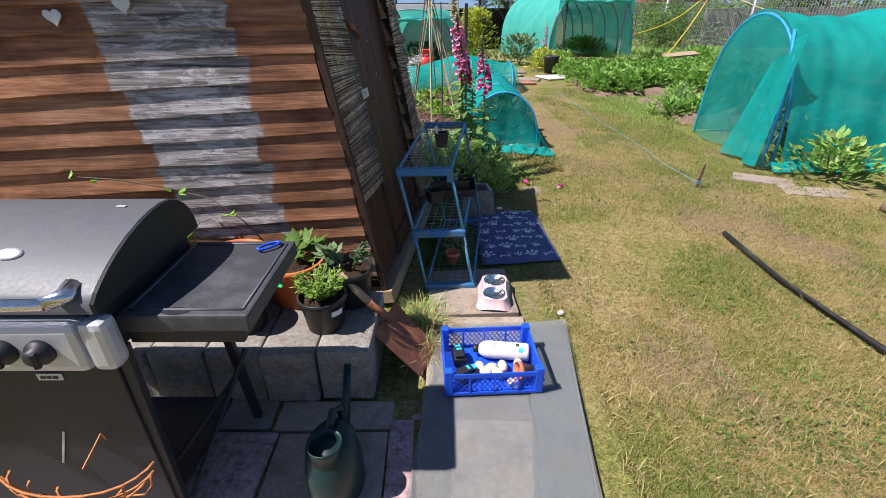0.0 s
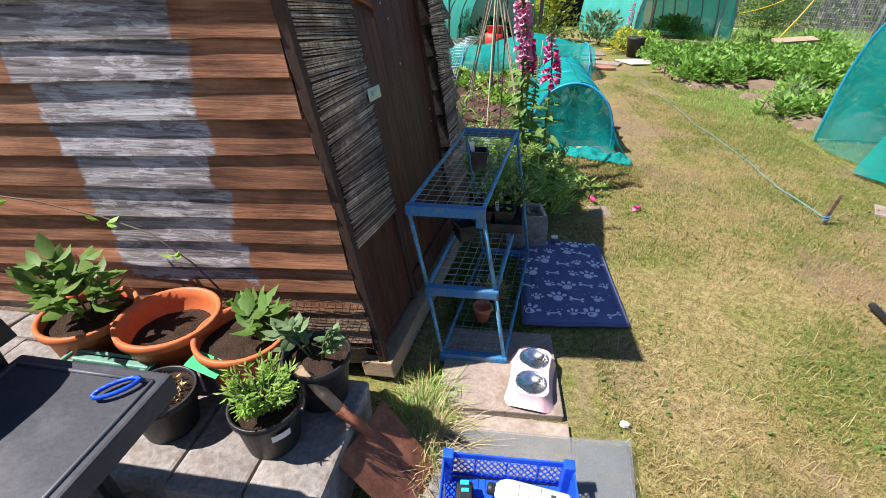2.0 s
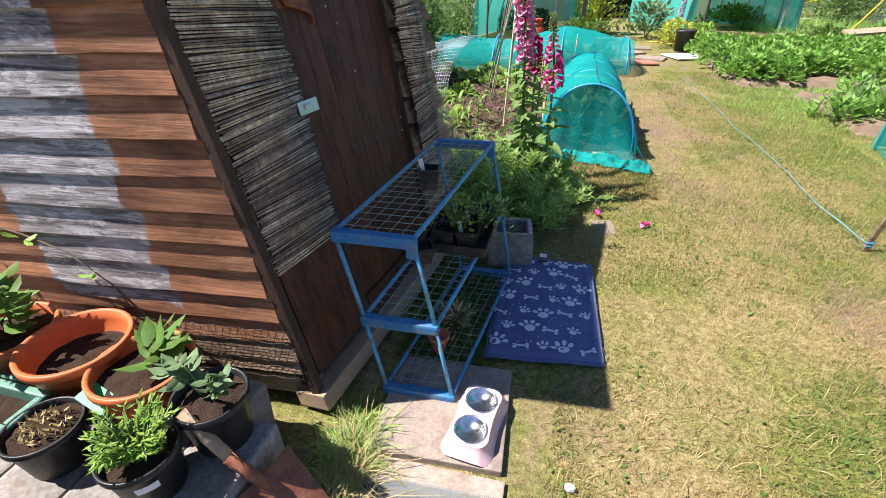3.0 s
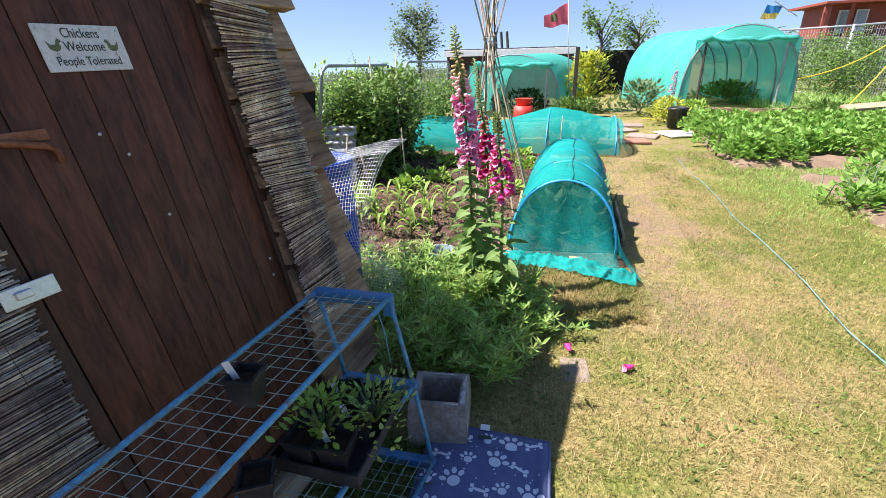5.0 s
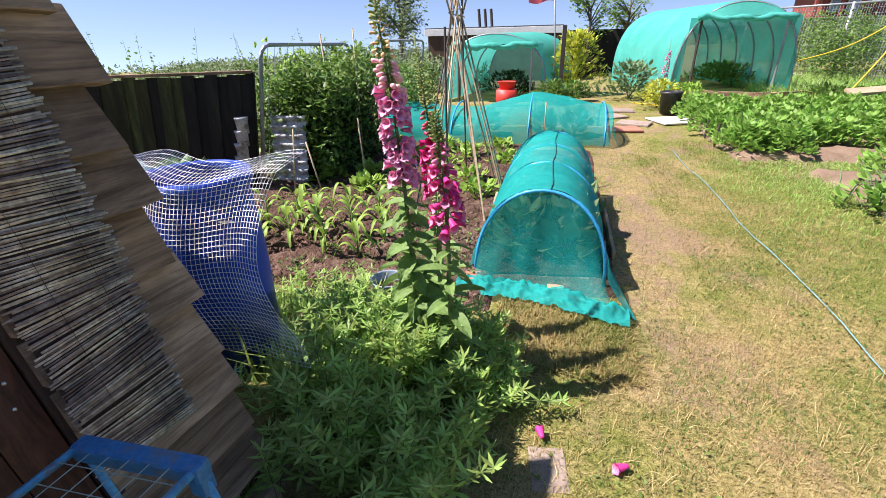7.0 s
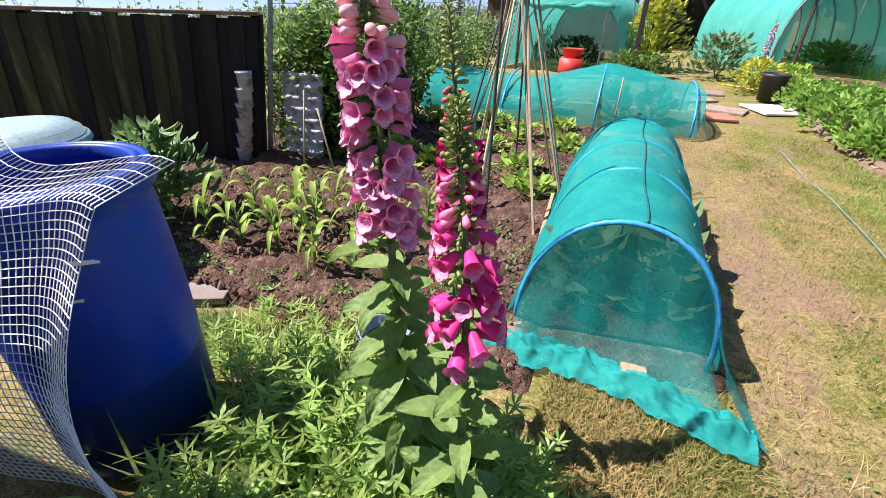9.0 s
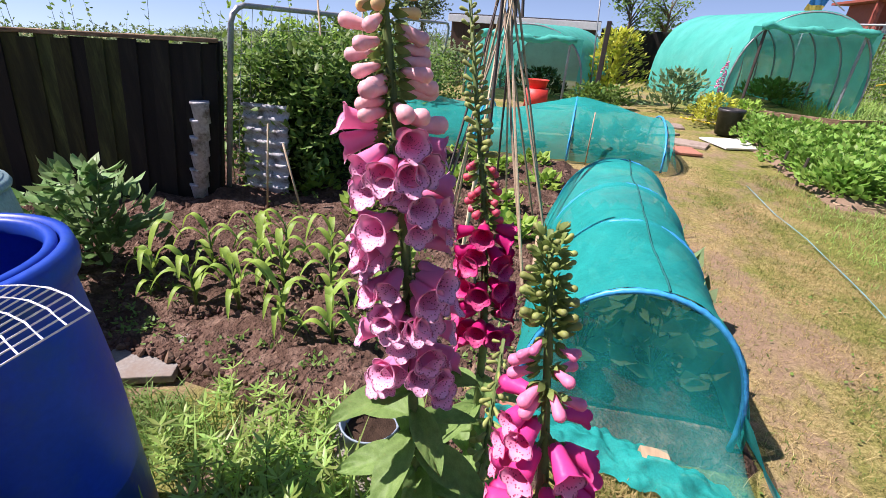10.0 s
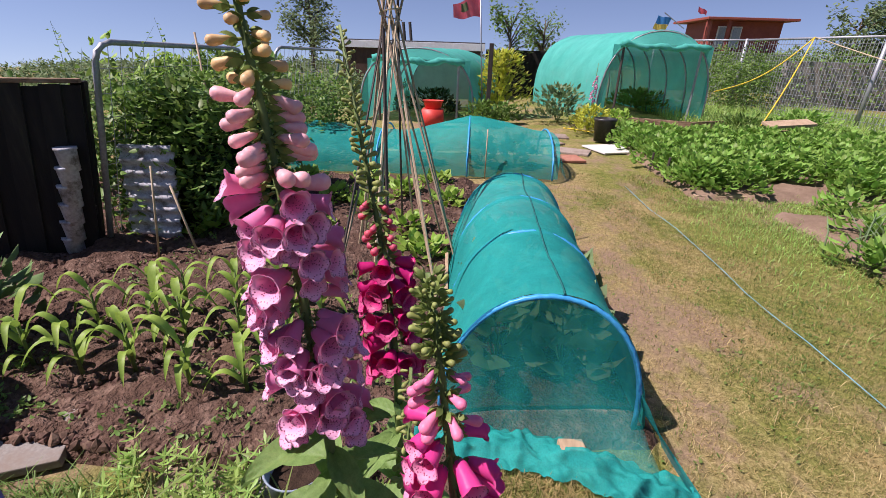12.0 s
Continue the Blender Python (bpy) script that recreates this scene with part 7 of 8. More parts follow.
def crate():
    at = (0.205, 1.52, 0.036)
    th = thing("plastic_crate", "blue ventilated plastic crate on the slab", "crate", at)
    W, D, H, t = 0.40, 0.30, 0.115, 0.006
    X = pose(*at, 0, 0, 3)

    def lattice(L, h0, h1, step=0.021):
        """Diamond lattice in the x-z plane."""
        g = Geo()
        n = int(L / step)
        for s in (1, -1):
            for i in range(-8, n + 8):
                x = -L / 2 + i * step
                a, b = Vector((x, 0, h0)), Vector((x + s * (h1 - h0) * 0.75, 0, h1))
                lo, hi = -L / 2, L / 2
                if max(a.x, b.x) < lo or min(a.x, b.x) > hi:
                    continue
                d = b - a
                t0, t1 = 0.0, 1.0
                for lim in (lo, hi):
                    q = (lim - a.x) / d.x
                    if (d.x > 0) == (lim == lo):
                        t0 = max(t0, q)
                    else:
                        t1 = min(t1, q)
                if t1 - t0 > 0.03:
                    g.tube([a + d * t0, a + d * t1], 0.0022, 4)
        return g
    for sgn in (-1, 1):
        wall = part("side", lattice(W - 0.03, 0.012, H - 0.022).move(X @ pose(0, sgn * (D / 2 - 0.004), 0)), M["crate"], th, "", False, "stuff")
        part("rim", Geo().box(-W / 2, W / 2, -t / 2, t / 2, H - 0.024, H, 0.003).box(-W / 2, W / 2, -t / 2, t / 2, 0.0, 0.016, 0.003).move(X @ pose(0, sgn * (D / 2), 0)), M["crate"], th)
        part("side", lattice(D - 0.03, 0.012, H - 0.022).move(X @ pose(sgn * (W / 2 - 0.004), 0, 0, 0, 0, 90)), M["crate"], th, "", False, "stuff")
        part("rim", Geo().box(-D / 2, D / 2, -t / 2, t / 2, H - 0.024, H, 0.003).box(-D / 2, D / 2, -t / 2, t / 2, 0.0, 0.016, 0.003).move(X @ pose(sgn * (W / 2), 0, 0, 0, 0, 90)), M["crate"], th)
        for s2 in (-1, 1):
            part("corner", Geo().box(-0.017, 0.017, -0.017, 0.017, 0, H + 0.014, 0.004).move(X @ pose(sgn * (W / 2 - 0.013), s2 * (D / 2 - 0.013), 0)), M["crate"], th)
        for k in (-0.1, 0.0, 0.1):
            part("stiffener", Geo().box(k - 0.003, k + 0.003, -0.004, 0.004, 0.0, H - 0.01, 0.001).move(X @ pose(0, sgn * (D / 2), 0)), M["crate"], th)
    g = Geo().box(-W / 2 + 0.01, W / 2 - 0.01, -D / 2 + 0.01, D / 2 - 0.01, 0.0, 0.003)
    for i in range(17):
        x = -0.18 + 0.0225 * i
        g.box(x - 0.002, x + 0.002, -D / 2 + 0.01, D / 2 - 0.01, 0.0025, 0.006)
    part("base", g.move(X), M["crate"], th, "", False, "stuff")


crate()
ZB = 0.044


def bottle():
    th = thing("spray_bottle", "white plastic bottle lying on its side in the crate", "bottle", (0.27, 1.585, ZB))
    R = pose(0.165, 1.60, ZB + 0.040, 0, 90, -7)
    part("body", Geo().lathe([(0.018, 0.0), (0.03, 0.012), (0.038, 0.03), (0.04, 0.05), (0.04, 0.215), (0.036, 0.225)], 28).move(R), M["white"], th, "white bottle with a small printed label", True)
    part("cap", Geo().lathe([(0.014, -0.025), (0.018, -0.02), (0.0185, 0.004)], 20).move(R), M["bbq_black"], th, "black cap", True)
    for a, z0, z1, mt in ((0.35, 0.10, 0.101, "ink"), (-0.3, 0.135, 0.1365, "ink"), (-0.3, 0.07, 0.0715, "ink")):
        part("print_bar", Geo().sheet(lambda u, v: (0.0404 * math.cos(2.7 + a * 0 + 1.1 * u), 0.0404 * math.sin(2.7 + 1.1 * u), z0 + (z1 - z0) * v), 8, 1).move(R), M[mt], th)
    part("print_square", Geo().sheet(lambda u, v: (0.0404 * math.cos(3.0 + 0.45 * u), 0.0404 * math.sin(3.0 + 0.45 * u), 0.165 + 0.015 * v), 5, 1).move(R), M["ink"], th)
    part("print_square", Geo().sheet(lambda u, v: (0.0404 * math.cos(3.6 + 0.5 * u), 0.0404 * math.sin(3.6 + 0.5 * u), 0.178 + 0.02 * v), 5, 1).move(R), M["cyan"], th)


bottle()


def battery_pack(x, y, rz):
    th = thing("battery_pack", "black tool battery with cyan buttons", "battery", (x, y, ZB), "batteries in the crate")
    X = pose(x, y, ZB, 0, 0, rz)
    part("case", Geo().box(-0.028, 0.028, -0.045, 0.045, 0, 0.045, 0.008).move(X), M["bbq_black"], th)
    part("terminal_block", Geo().box(-0.020, 0.020, -0.04, 0.025, 0.045, 0.062, 0.004).move(X), M["bbq_black"], th)
    part("button", Geo().box(-0.014, 0.014, 0.026, 0.044, 0.045, 0.056, 0.003).move(X), M["cyan"], th, "cyan release button")
    part("stripe", Geo().box(-0.012, 0.012, 0.0, 0.012, 0.062, 0.0645, 0.001).move(X), M["cyan"], th)


battery_pack(0.075, 1.565, 8)
battery_pack(0.105, 1.45, -58)
for i, (x, y, rz) in enumerate(((0.165, 1.50, 20), (0.185, 1.465, 70), (0.215, 1.495, 110), (0.24, 1.46, 40), (0.265, 1.505, 10), (0.30, 1.40, 60), (0.335, 1.515, 0))):
    solid("egg", Geo().lathe([(0.002, -0.029), (0.012, -0.026), (0.019, -0.016), (0.0215, -0.003), (0.019, 0.012), (0.012, 0.024), (0.002, 0.029)], 16).move(pose(x, y, ZB + 0.022, 90, 0, rz)), M["egg"], "loose hen's egg in the crate", "egg", "", None, True, "eggs in the crate")
tp = thing("terracotta_pot", "small terracotta-coloured pot tipped over in the crate", "plant pot", (0.345, 1.455, ZB))
part("pot", Geo().lathe([(0.026, 0), (0.036, 0.05), (0.041, 0.052), (0.042, 0.07), (0.039, 0.07), (0.034, 0.05), (0.024, 0.006)], 24).move(pose(0.385, 1.455, ZB + 0.040, 0, -82, 12)), M["terracotta"], tp, "", True)


# ---- feeding bowl ----
def bowl():
    at = (0.29, 2.13, 0.022)
    th = thing("pet_bowl", "pink double pet feeder with two steel bowls", "pet bowl", at)
    X = pose(*at, 0, 0, -6)

    def skirt(u, v):
        a = 2 * math.pi * u
        c, s = math.cos(a), math.sin(a)
        w = 0.075 + 0.026 * (1 - v) ** 1.5
        l = 0.135 + 0.030 * (1 - v) ** 1.5
        e = 0.45
        x = w * math.copysign(abs(c) ** e, c) * (1 - 0.14 * max(0, 1 - abs(s) * 2.2))
        y = l * math.copysign(abs(s) ** e, s)
        notch = 0.018 * max(0, math.cos(2 * a)) * (1 - v) * 0 + 0.014 * (1 - v) * max(0, abs(math.cos(a + math.pi / 2)) - 0.86) / 0.14
        return (x, y, 0.058 * v + notch)
    part("stand", Geo().sheet(skirt, 64, 8).sheet(lambda u, v: tuple(c * (0.999 if k < 2 else 1) * ((1 - v) if k < 2 else 1) for k, c in enumerate(skirt(u, 1.0))), 64, 6).move(X), M["pink"], th, "moulded pink stand", True)
    for y in (-0.068, 0.068):
        b = part("dish", Geo().lathe([(0.062, 0.0585), (0.060, 0.062), (0.055, 0.061), (0.050, 0.045), (0.043, 0.036), (0.001, 0.035)], 32).move(X @ pose(0, y, 0)), M["chrome"], th, "round stainless dish", True)


bowl()


# ---- fleece mat ----
def mat():
    c = [Vector((0.26, 2.50, 0)), Vector((0.765, 2.565, 0)), Vector((0.725, 3.36, 0)), Vector((0.225, 3.36, 0))]

    def top(u, v):
        p = c[0].lerp(c[1], u).lerp(c[3].lerp(c[2], u), v)
        e = min(u, 1 - u, v, 1 - v)
        edge = min(1, e / 0.04)
        h = 0.012 + 0.020 * edge ** 0.5 + 0.006 * fnoise(u * 3, v * 4) - 0.007 * math.exp(-((e - 0.10) / 0.012) ** 2)
        h += 0.055 * max(0, 1 - ((u / 0.16) ** 2 + ((1 - v) / 0.13) ** 2)) ** 0.7
        rx = 0.03 * max(0, 1 - e / 0.05)
        return p + Vector((0.0, 0.0, h))
    th = thing("fleece_mat", "navy fleece pet mat printed with white paws and bones", "pet mat", (0.5, 2.95, 0.0))
    part("pad", Geo().sheet(top, 40, 56).sheet(lambda u, v: (c[0].lerp(c[1], 1 - u)).lerp(c[3].lerp(c[2], 1 - u), v) + Vector((0, 0, 0.003)), 4, 4), M["mat"], th, "", True)
    g = Geo()
    g.tube([top(t / 20, 0.0) for t in range(21)] + [top(1.0, t / 30) for t in range(1, 31)] + [top(1 - t / 20, 1.0) for t in range(1, 21)] + [top(0, 1 - t / 30) for t in range(1, 31)], 0.009, 7)
    part("piping", g, M["mat"], th, "", True)

    def spot(u, v, ru, rv, k=12, an=0.0):
        pts = [(u + ru * math.cos(w) * math.cos(an) - rv * math.sin(w) * math.sin(an), v + (ru * math.cos(w) * math.sin(an) + rv * math.sin(w) * math.cos(an)) * 0.62) for w in (2 * math.pi * i / k for i in range(k))]
        q = [top(min(0.99, max(0.01, a)), min(0.99, max(0.01, b))) + Vector((0, 0, 0.0022)) for a, b in pts]
        return q, [tuple(range(k))]
    rs = np.random.RandomState(5)
    n = 0
    for j in range(7):
        for i in range(5):
            u = 0.10 + 0.20 * i + (0.06 if j % 2 else -0.02) + rs.uniform(-0.02, 0.02)
            v = 0.08 + 0.14 * j + rs.uniform(-0.015, 0.015)
            if u > 0.95:
                continue
            kind = (i + 2 * j) % 3
            an = rs.uniform(-0.6, 0.6)
            g = Geo()
            if kind == 0 or kind == 2:
                s = 1.5 if kind == 0 else 1.0
                g.add(*spot(u, v, 0.034 * s, 0.030 * s, 12, an))
                for t in (-1.05, -0.36, 0.36, 1.05):
                    w = math.pi / 2 + t + an
                    g.add(*spot(u + 0.058 * s * math.cos(w), v + 0.058 * s * math.sin(w) * 0.62, 0.014 * s, 0.020 * s, 8, w - math.pi / 2))
                part("paw_print", g, M["mat_print"], th, "white paw print")
            else:
                d = (math.cos(an), math.sin(an) * 0.62)
                g.add(*spot(u, v, 0.055, 0.014, 10, an))
                for s in (-1, 1):
                    for k in (-1, 1):
                        g.add(*spot(u + s * d[0] * 0.058 - k * d[1] * 0.017, v + s * d[1] * 0.058 + k * d[0] * 0.0125, 0.018, 0.018, 8))
                part("bone_print", g, M["mat_print"], th, "white bone print")
    g = Geo()
    for i in range(90):
        g.add(*spot(rs.uniform(0.04, 0.96), rs.uniform(0.04, 0.96), 0.0065, 0.0065, 6))
    part("dots", g, M["mat_print"], th)
    part("tag", Geo().box(-0.02, 0.02, -0.012, 0.012, 0, 0.002).move(pose(0.455, 3.345, 0.05, 25, 0, 3)), M["white"], th, "white care tag")
    part("strap", Geo().box(-0.028, 0.028, -0.008, 0.008, 0, 0.004, 0.001).move(pose(0.46, 3.30, 0.040, 0, 0, 3)), M["ink"], th)


mat()


# ---- things on the staging ----
def square_pot(x, y, z, s, h, label, rz=0, tag=True, group="pots on the staging"):
    th = thing("seedling_pot", label, "plant pot", (x, y, z), group)
    X = pose(x, y, z, 0, 0, rz)
    a, b = s * 0.38, s * 0.5
    v = [(sx * r, sy * r, zz) for r, zz in ((a, 0), (b, h), (b + 0.004, h), (b + 0.004, h + 0.008), (b - 0.004, h + 0.008), (a * 0.95, 0.02)) for sx, sy in ((-1, -1), (1, -1), (1, 1), (-1, 1))]
    f = [(i * 4 + j, i * 4 + (j + 1) % 4, (i + 1) * 4 + (j + 1) % 4, (i + 1) * 4 + j) for i in range(5) for j in range(4)] + [(3, 2, 1, 0), (20, 21, 22, 23)]
    part("pot", Geo().add(v, f).move(X), M["black_pot"], th)
    part("compost", Geo().box(-b + 0.008, b - 0.008, -b + 0.008, b - 0.008, h * 0.6, h * 0.82).move(X), M["compost"], th)
    if tag:
        part("tag", Geo().box(-0.009, 0.009, -0.0008, 0.0008, h * 0.4, h + 0.05, 0.0004).move(X @ pose(-b * 0.4, b * 0.3, 0, 8, -12, 20)), M["white"], th, "white plastic plant tag")
    return th


square_pot(-0.005, 2.60, 0.750, 0.072, 0.075, "black square pot with a white tag on the top shelf", 8)
tr = thing("seed_tray", "black tray of leggy seedlings on the middle shelf", "seed tray", (0.07, 2.85, 0.405))
part("tray", Geo().box(-0.075, 0.215, 2.68, 3.02, 0.405, 0.412, 0.002).box(-0.075, -0.069, 2.68, 3.02, 0.412, 0.45).box(0.209, 0.215, 2.68, 3.02, 0.412, 0.45).box(-0.069, 0.209, 2.68, 2.686, 0.412, 0.45).box(-0.069, 0.209, 3.014, 3.02, 0.412, 0.45), M["black_pot"], tr)
for i, (x, y) in enumerate(((0.02, 2.74), (0.12, 2.75), (0.03, 2.85), (0.13, 2.86), (0.05, 2.95), (0.15, 2.96))):
    square_pot(x, y, 0.413, 0.095, 0.085, "black square seedling pot in the tray", 5 * i, i in (1, 3, 4))
bushy("seedling", "leggy lettuce seedlings in the tray", "seedling", (0.06, 2.78, 0.46), 0.17, 0.13, 130, 0.030, LEAF, "leaf_light", 91, "", 16)
bushy("seedling", "pale trailing seedlings in the tray", "seedling", (0.18, 2.88, 0.46), 0.13, 0.17, 150, 0.026, LEAF, "leaf_weed", 92, "", 18)
square_pot(-0.05, 2.60, 0.405, 0.09, 0.07, "black pot lying at the tray's end", 30, False)
solid("terracotta_pot", Geo().lathe([(0.03, 0), (0.042, 0.06), (0.046, 0.062), (0.046, 0.08), (0.041, 0.08), (0.036, 0.06), (0.028, 0.01)], 24, 1, 1, (0.06, 2.46, 0.048)), M["terracotta"], "small terracotta pot on the lowest shelf", "plant pot", "", None, True)
bushy("dead_plant", "withered brown plant on the lowest shelf", "plant", (0.10, 2.62, 0.048), 0.10, 0.09, 90, 0.05, LEAF_SLIM, "straw", 93)


def hollow_block():
    th = thing("hollow_block", "rough hollow concrete block standing by the path", "concrete block", (0.27, 3.38, 0.0))
    X = pose(0.258, 3.345, 0.0, 0, 0, 8) @ Matrix.Diagonal((1.0, 0.92, 1.0, 1.0))
    g = Geo()
    o, i, H = 0.122, 0.084, 0.225
    v = [(sx * r, sy * r, z) for r, z in ((o, -0.01), (o + 0.003, H * 0.5), (o - 0.004, H - 0.006), (o - 0.012, H), (i + 0.006, H), (i, H - 0.01), (i - 0.004, 0.02)) for sx, sy in ((-1, -1), (1, -1), (1, 1), (-1, 1))]
    g.add(v, [(a * 4 + j, a * 4 + (j + 1) % 4, (a + 1) * 4 + (j + 1) % 4, (a + 1) * 4 + j) for a in range(6) for j in range(4)] + [(24, 25, 26, 27)])
    part("block", g.move(X), M["concrete"], th)
    for x0, x1, y0, y1 in ((-0.09, 0.108, 0.094, 0.109), (0.094, 0.109, -0.10, 0.092), (-0.109, -0.095, -0.05, 0.06), (0.02, 0.09, -0.109, -0.094)):
        part("paint_patch", Geo().box(x0, x1, y0, y1, H - 0.004, H + 0.0025, 0.001, 0.004).move(X), M["flaked_paint"], th, "flaking white paint on the rim")


hollow_block()


# ---- sign on the door ----
def sign():
    at = SIDE @ Vector((0.76, 1.51, 0.012))
    th = thing("door_sign", "white printed sign screwed to the shed door", "sign", at)
    B = SIDE @ Matrix.Translation((0.662, 1.507, 0.012)) @ Matrix.Rotation(radians(0.4), 4, "Z") @ Matrix.Diagonal((0.70, 0.91, 1.0, 1.0))
    part("board", Geo().box(0, 0.285, 0, 0.115, 0, 0.004, 0.001).move(B), M["white_paint"], th)
    for word, x, y, s in (("Chickens", 0.143, 0.083, 0.034), ("Welcome", 0.143, 0.050, 0.034), ("People Tolerated", 0.143, 0.015, 0.031)):
        cu = bpy.data.curves.new("writing", "FONT")
        cu.body, cu.size, cu.align_x, cu.extrude = word, s, "CENTER", 0.0004
        tmp = bpy.data.objects.new("writing", cu)
        scene.collection.objects.link(tmp)
        me = bpy.data.meshes.new_from_object(tmp)
        bpy.data.objects.remove(tmp)
        me.transform(Matrix.Translation(-ORIGIN[th.name]) @ B @ Matrix.Translation((x, y, 0.0048)))
        me.materials.append(M["ink"])
        ob = new("writing", me)
        ob.parent = th
    for x, s in ((0.046, 1), (0.240, -1)):
        n = [(0.019 * math.cos(w), 0.013 * math.sin(w)) for w in (math.pi * (1 + i / 10) for i in range(11))]
        n = [(s * (a), b) for a, b in n] + [(s * 0.017, 0.006), (s * 0.026, 0.012), (s * 0.017, 0.019), (s * 0.010, 0.014), (s * 0.004, 0.003), (-s * 0.010, 0.003), (-s * 0.024, 0.014)]
        v = [(x + a, 0.062 + b, 0.0046) for a, b in n]
        part("hen_shape", Geo().add(v, [tuple(range(len(v)))]).move(B), M["ink_green"], th, "plain olive hen shape")
        part("hen_leg", Geo().box(x - 0.002, x - 0.001, 0.036, 0.047, 0.0042, 0.0048).box(x + 0.004, x + 0.005, 0.036, 0.047, 0.0042, 0.0048).move(B), M["ink_green"], th)
    for x, y in ((0.012, 0.103), (0.272, 0.103)):
        part("screw", Geo().lathe([(0.004, 0), (0.004, 0.002), (0.002, 0.003)], 10).move(B @ Matrix.Translation((x, y, 0.004))), M["metal_plate"], th)


sign()


# ---- lawn things ----
st = thing("wooden_stake", "short wooden stake in the lawn with blue cord round it", "stake", (2.36, 3.97, 0))
part("peg", Geo().box(-0.013, 0.013, -0.009, 0.009, -0.02, 0.22, 0.003).move(affine([(1, 0, 0), (0, 1, 0), (0.13, 0.02, 1)], (2.36, 3.97, 0))), M["board_grey"], st)
part("cord", Geo().tube([(2.368 + 0.018 * math.cos(w), 3.973 + 0.016 * math.sin(w), 0.012 + 0.0035 * w) for w in (i * 0.6 for i in range(24))], 0.005, 6), M["rope"], st, "blue cord wound round the foot", True)
gp = Geo().tube([(2.36 - 0.02 * math.sin(i * 0.9) - 0.016 * i * 0.3, 3.98 + 0.30 * i, 0.035 if i < 2 else 0.022 + 0.006 * math.sin(i * 2)) for i in range(19)], 0.003, 6)
solid("guide_line", gp, M["string_grey"], "faded blue line stretched along the grass", "rope", "", None, True)
solid("black_pole", Geo().tube([(2.04, 2.93, 0.022), (2.02, 2.3, 0.02), (2.09, 1.66, 0.022), (2.20, 0.8, 0.02)], [0.017, 0.016, 0.016, 0.017], 10), M["black_pot"], "length of black pipe lying on the lawn", "pipe", "", None, True)
for x, y, an in ((0.80, 4.03, 0.3), (1.12, 3.97, 2.0)):
    ob = new("fallen_bell", BELL_MAG)
    ob.matrix_basis = pose(x, y, 0.022, 0, 0, math.degrees(an))
    tagged(ob, "fallen magenta foxglove bell on the grass", "petal", "fallen bells")
solid("crumpled_paper", Geo().lathe([(0.004, 0), (0.02, 0.006), (0.018, 0.018), (0.004, 0.026)], 7, 1, 0.7, (0.635, 1.975, 0.0)), M["white"], "crumpled scrap of white paper", "paper")
solid("log", Geo().tube([(3.62, 3.36, 0.0), (3.66, 3.36, 0.17)], [0.07, 0.065], 14), M["sill"], "short pale log end standing in the grass", "log", "", None, True)
solid("brick_piece", Geo().box(-0.05, 0.05, -0.03, 0.03, 0, 0.035, 0.005).move(pose(0.82, 5.16, 0.05, 0, 4, 8)), M["sill"], "piece of wood weighing down the mesh", "wood block")
solid("brick_piece", Geo().box(-0.05, 0.05, -0.1, 0.1, 0, 0.05, 0.005).move(pose(0.285, 5.28, 0.012, 0, 0, 12)), M["brick"], "old red brick at the cloche corner", "brick")
solid("edging_plank", Geo().box(-0.012, 0.012, -0.45, 0.45, 0, 0.11, 0.004).move(pose(0.265, 6.4, 0.01, 0, -8, 3)), M["sill"], "grey edging plank beside the cloche", "plank")
solid("edging_plank", Geo().box(-0.012, 0.012, -0.6, 0.6, 0, 0.06, 0.004).move(pose(1.22, 6.4, 0.0, 0, 0, 0)), M["sill"], "low edging plank along the path", "plank")
bk2 = thing("bucket", "grey-blue bucket behind the foxgloves", "bucket", (-0.17, 4.9, 0.012))
part("pail", Geo().lathe([(0.085, 0), (0.105, 0.15), (0.11, 0.16), (0.106, 0.165), (0.10, 0.155), (0.08, 0.01)], 28, 1, 1, (-0.17, 4.9, 0.012)), material("grey_blue_plastic", [(0.16, 0.22, 0.28), (0.26, 0.32, 0.38)], 0.5, 8, 60, bump=0.05), bk2, "", True)
part("compost", soil_disc((-0.17, 4.9, 0.012), 0.095, 0.10), M["compost"], bk2, "", True)


def bin_with_lid():
    at = (-2.12, 4.88, 0.0)
    th = thing("compost_bin", "faded teal compost bin with a round lid", "compost bin", at)
    part("body", Geo().lathe([(0.33, 0), (0.34, 0.02), (0.29, 0.66), (0.285, 0.70)], 40, 1, 1, at), M["bin"], th, "", True)
    part("lid", Geo().lathe([(0.30, 0.70), (0.305, 0.715), (0.295, 0.735), (0.28, 0.74), (0.27, 0.765), (0.25, 0.772), (0.24, 0.79), (0.12, 0.80), (0.001, 0.80)], 40, 1, 1, at), M["bin"], th, "ribbed round lid", True)


bin_with_lid()

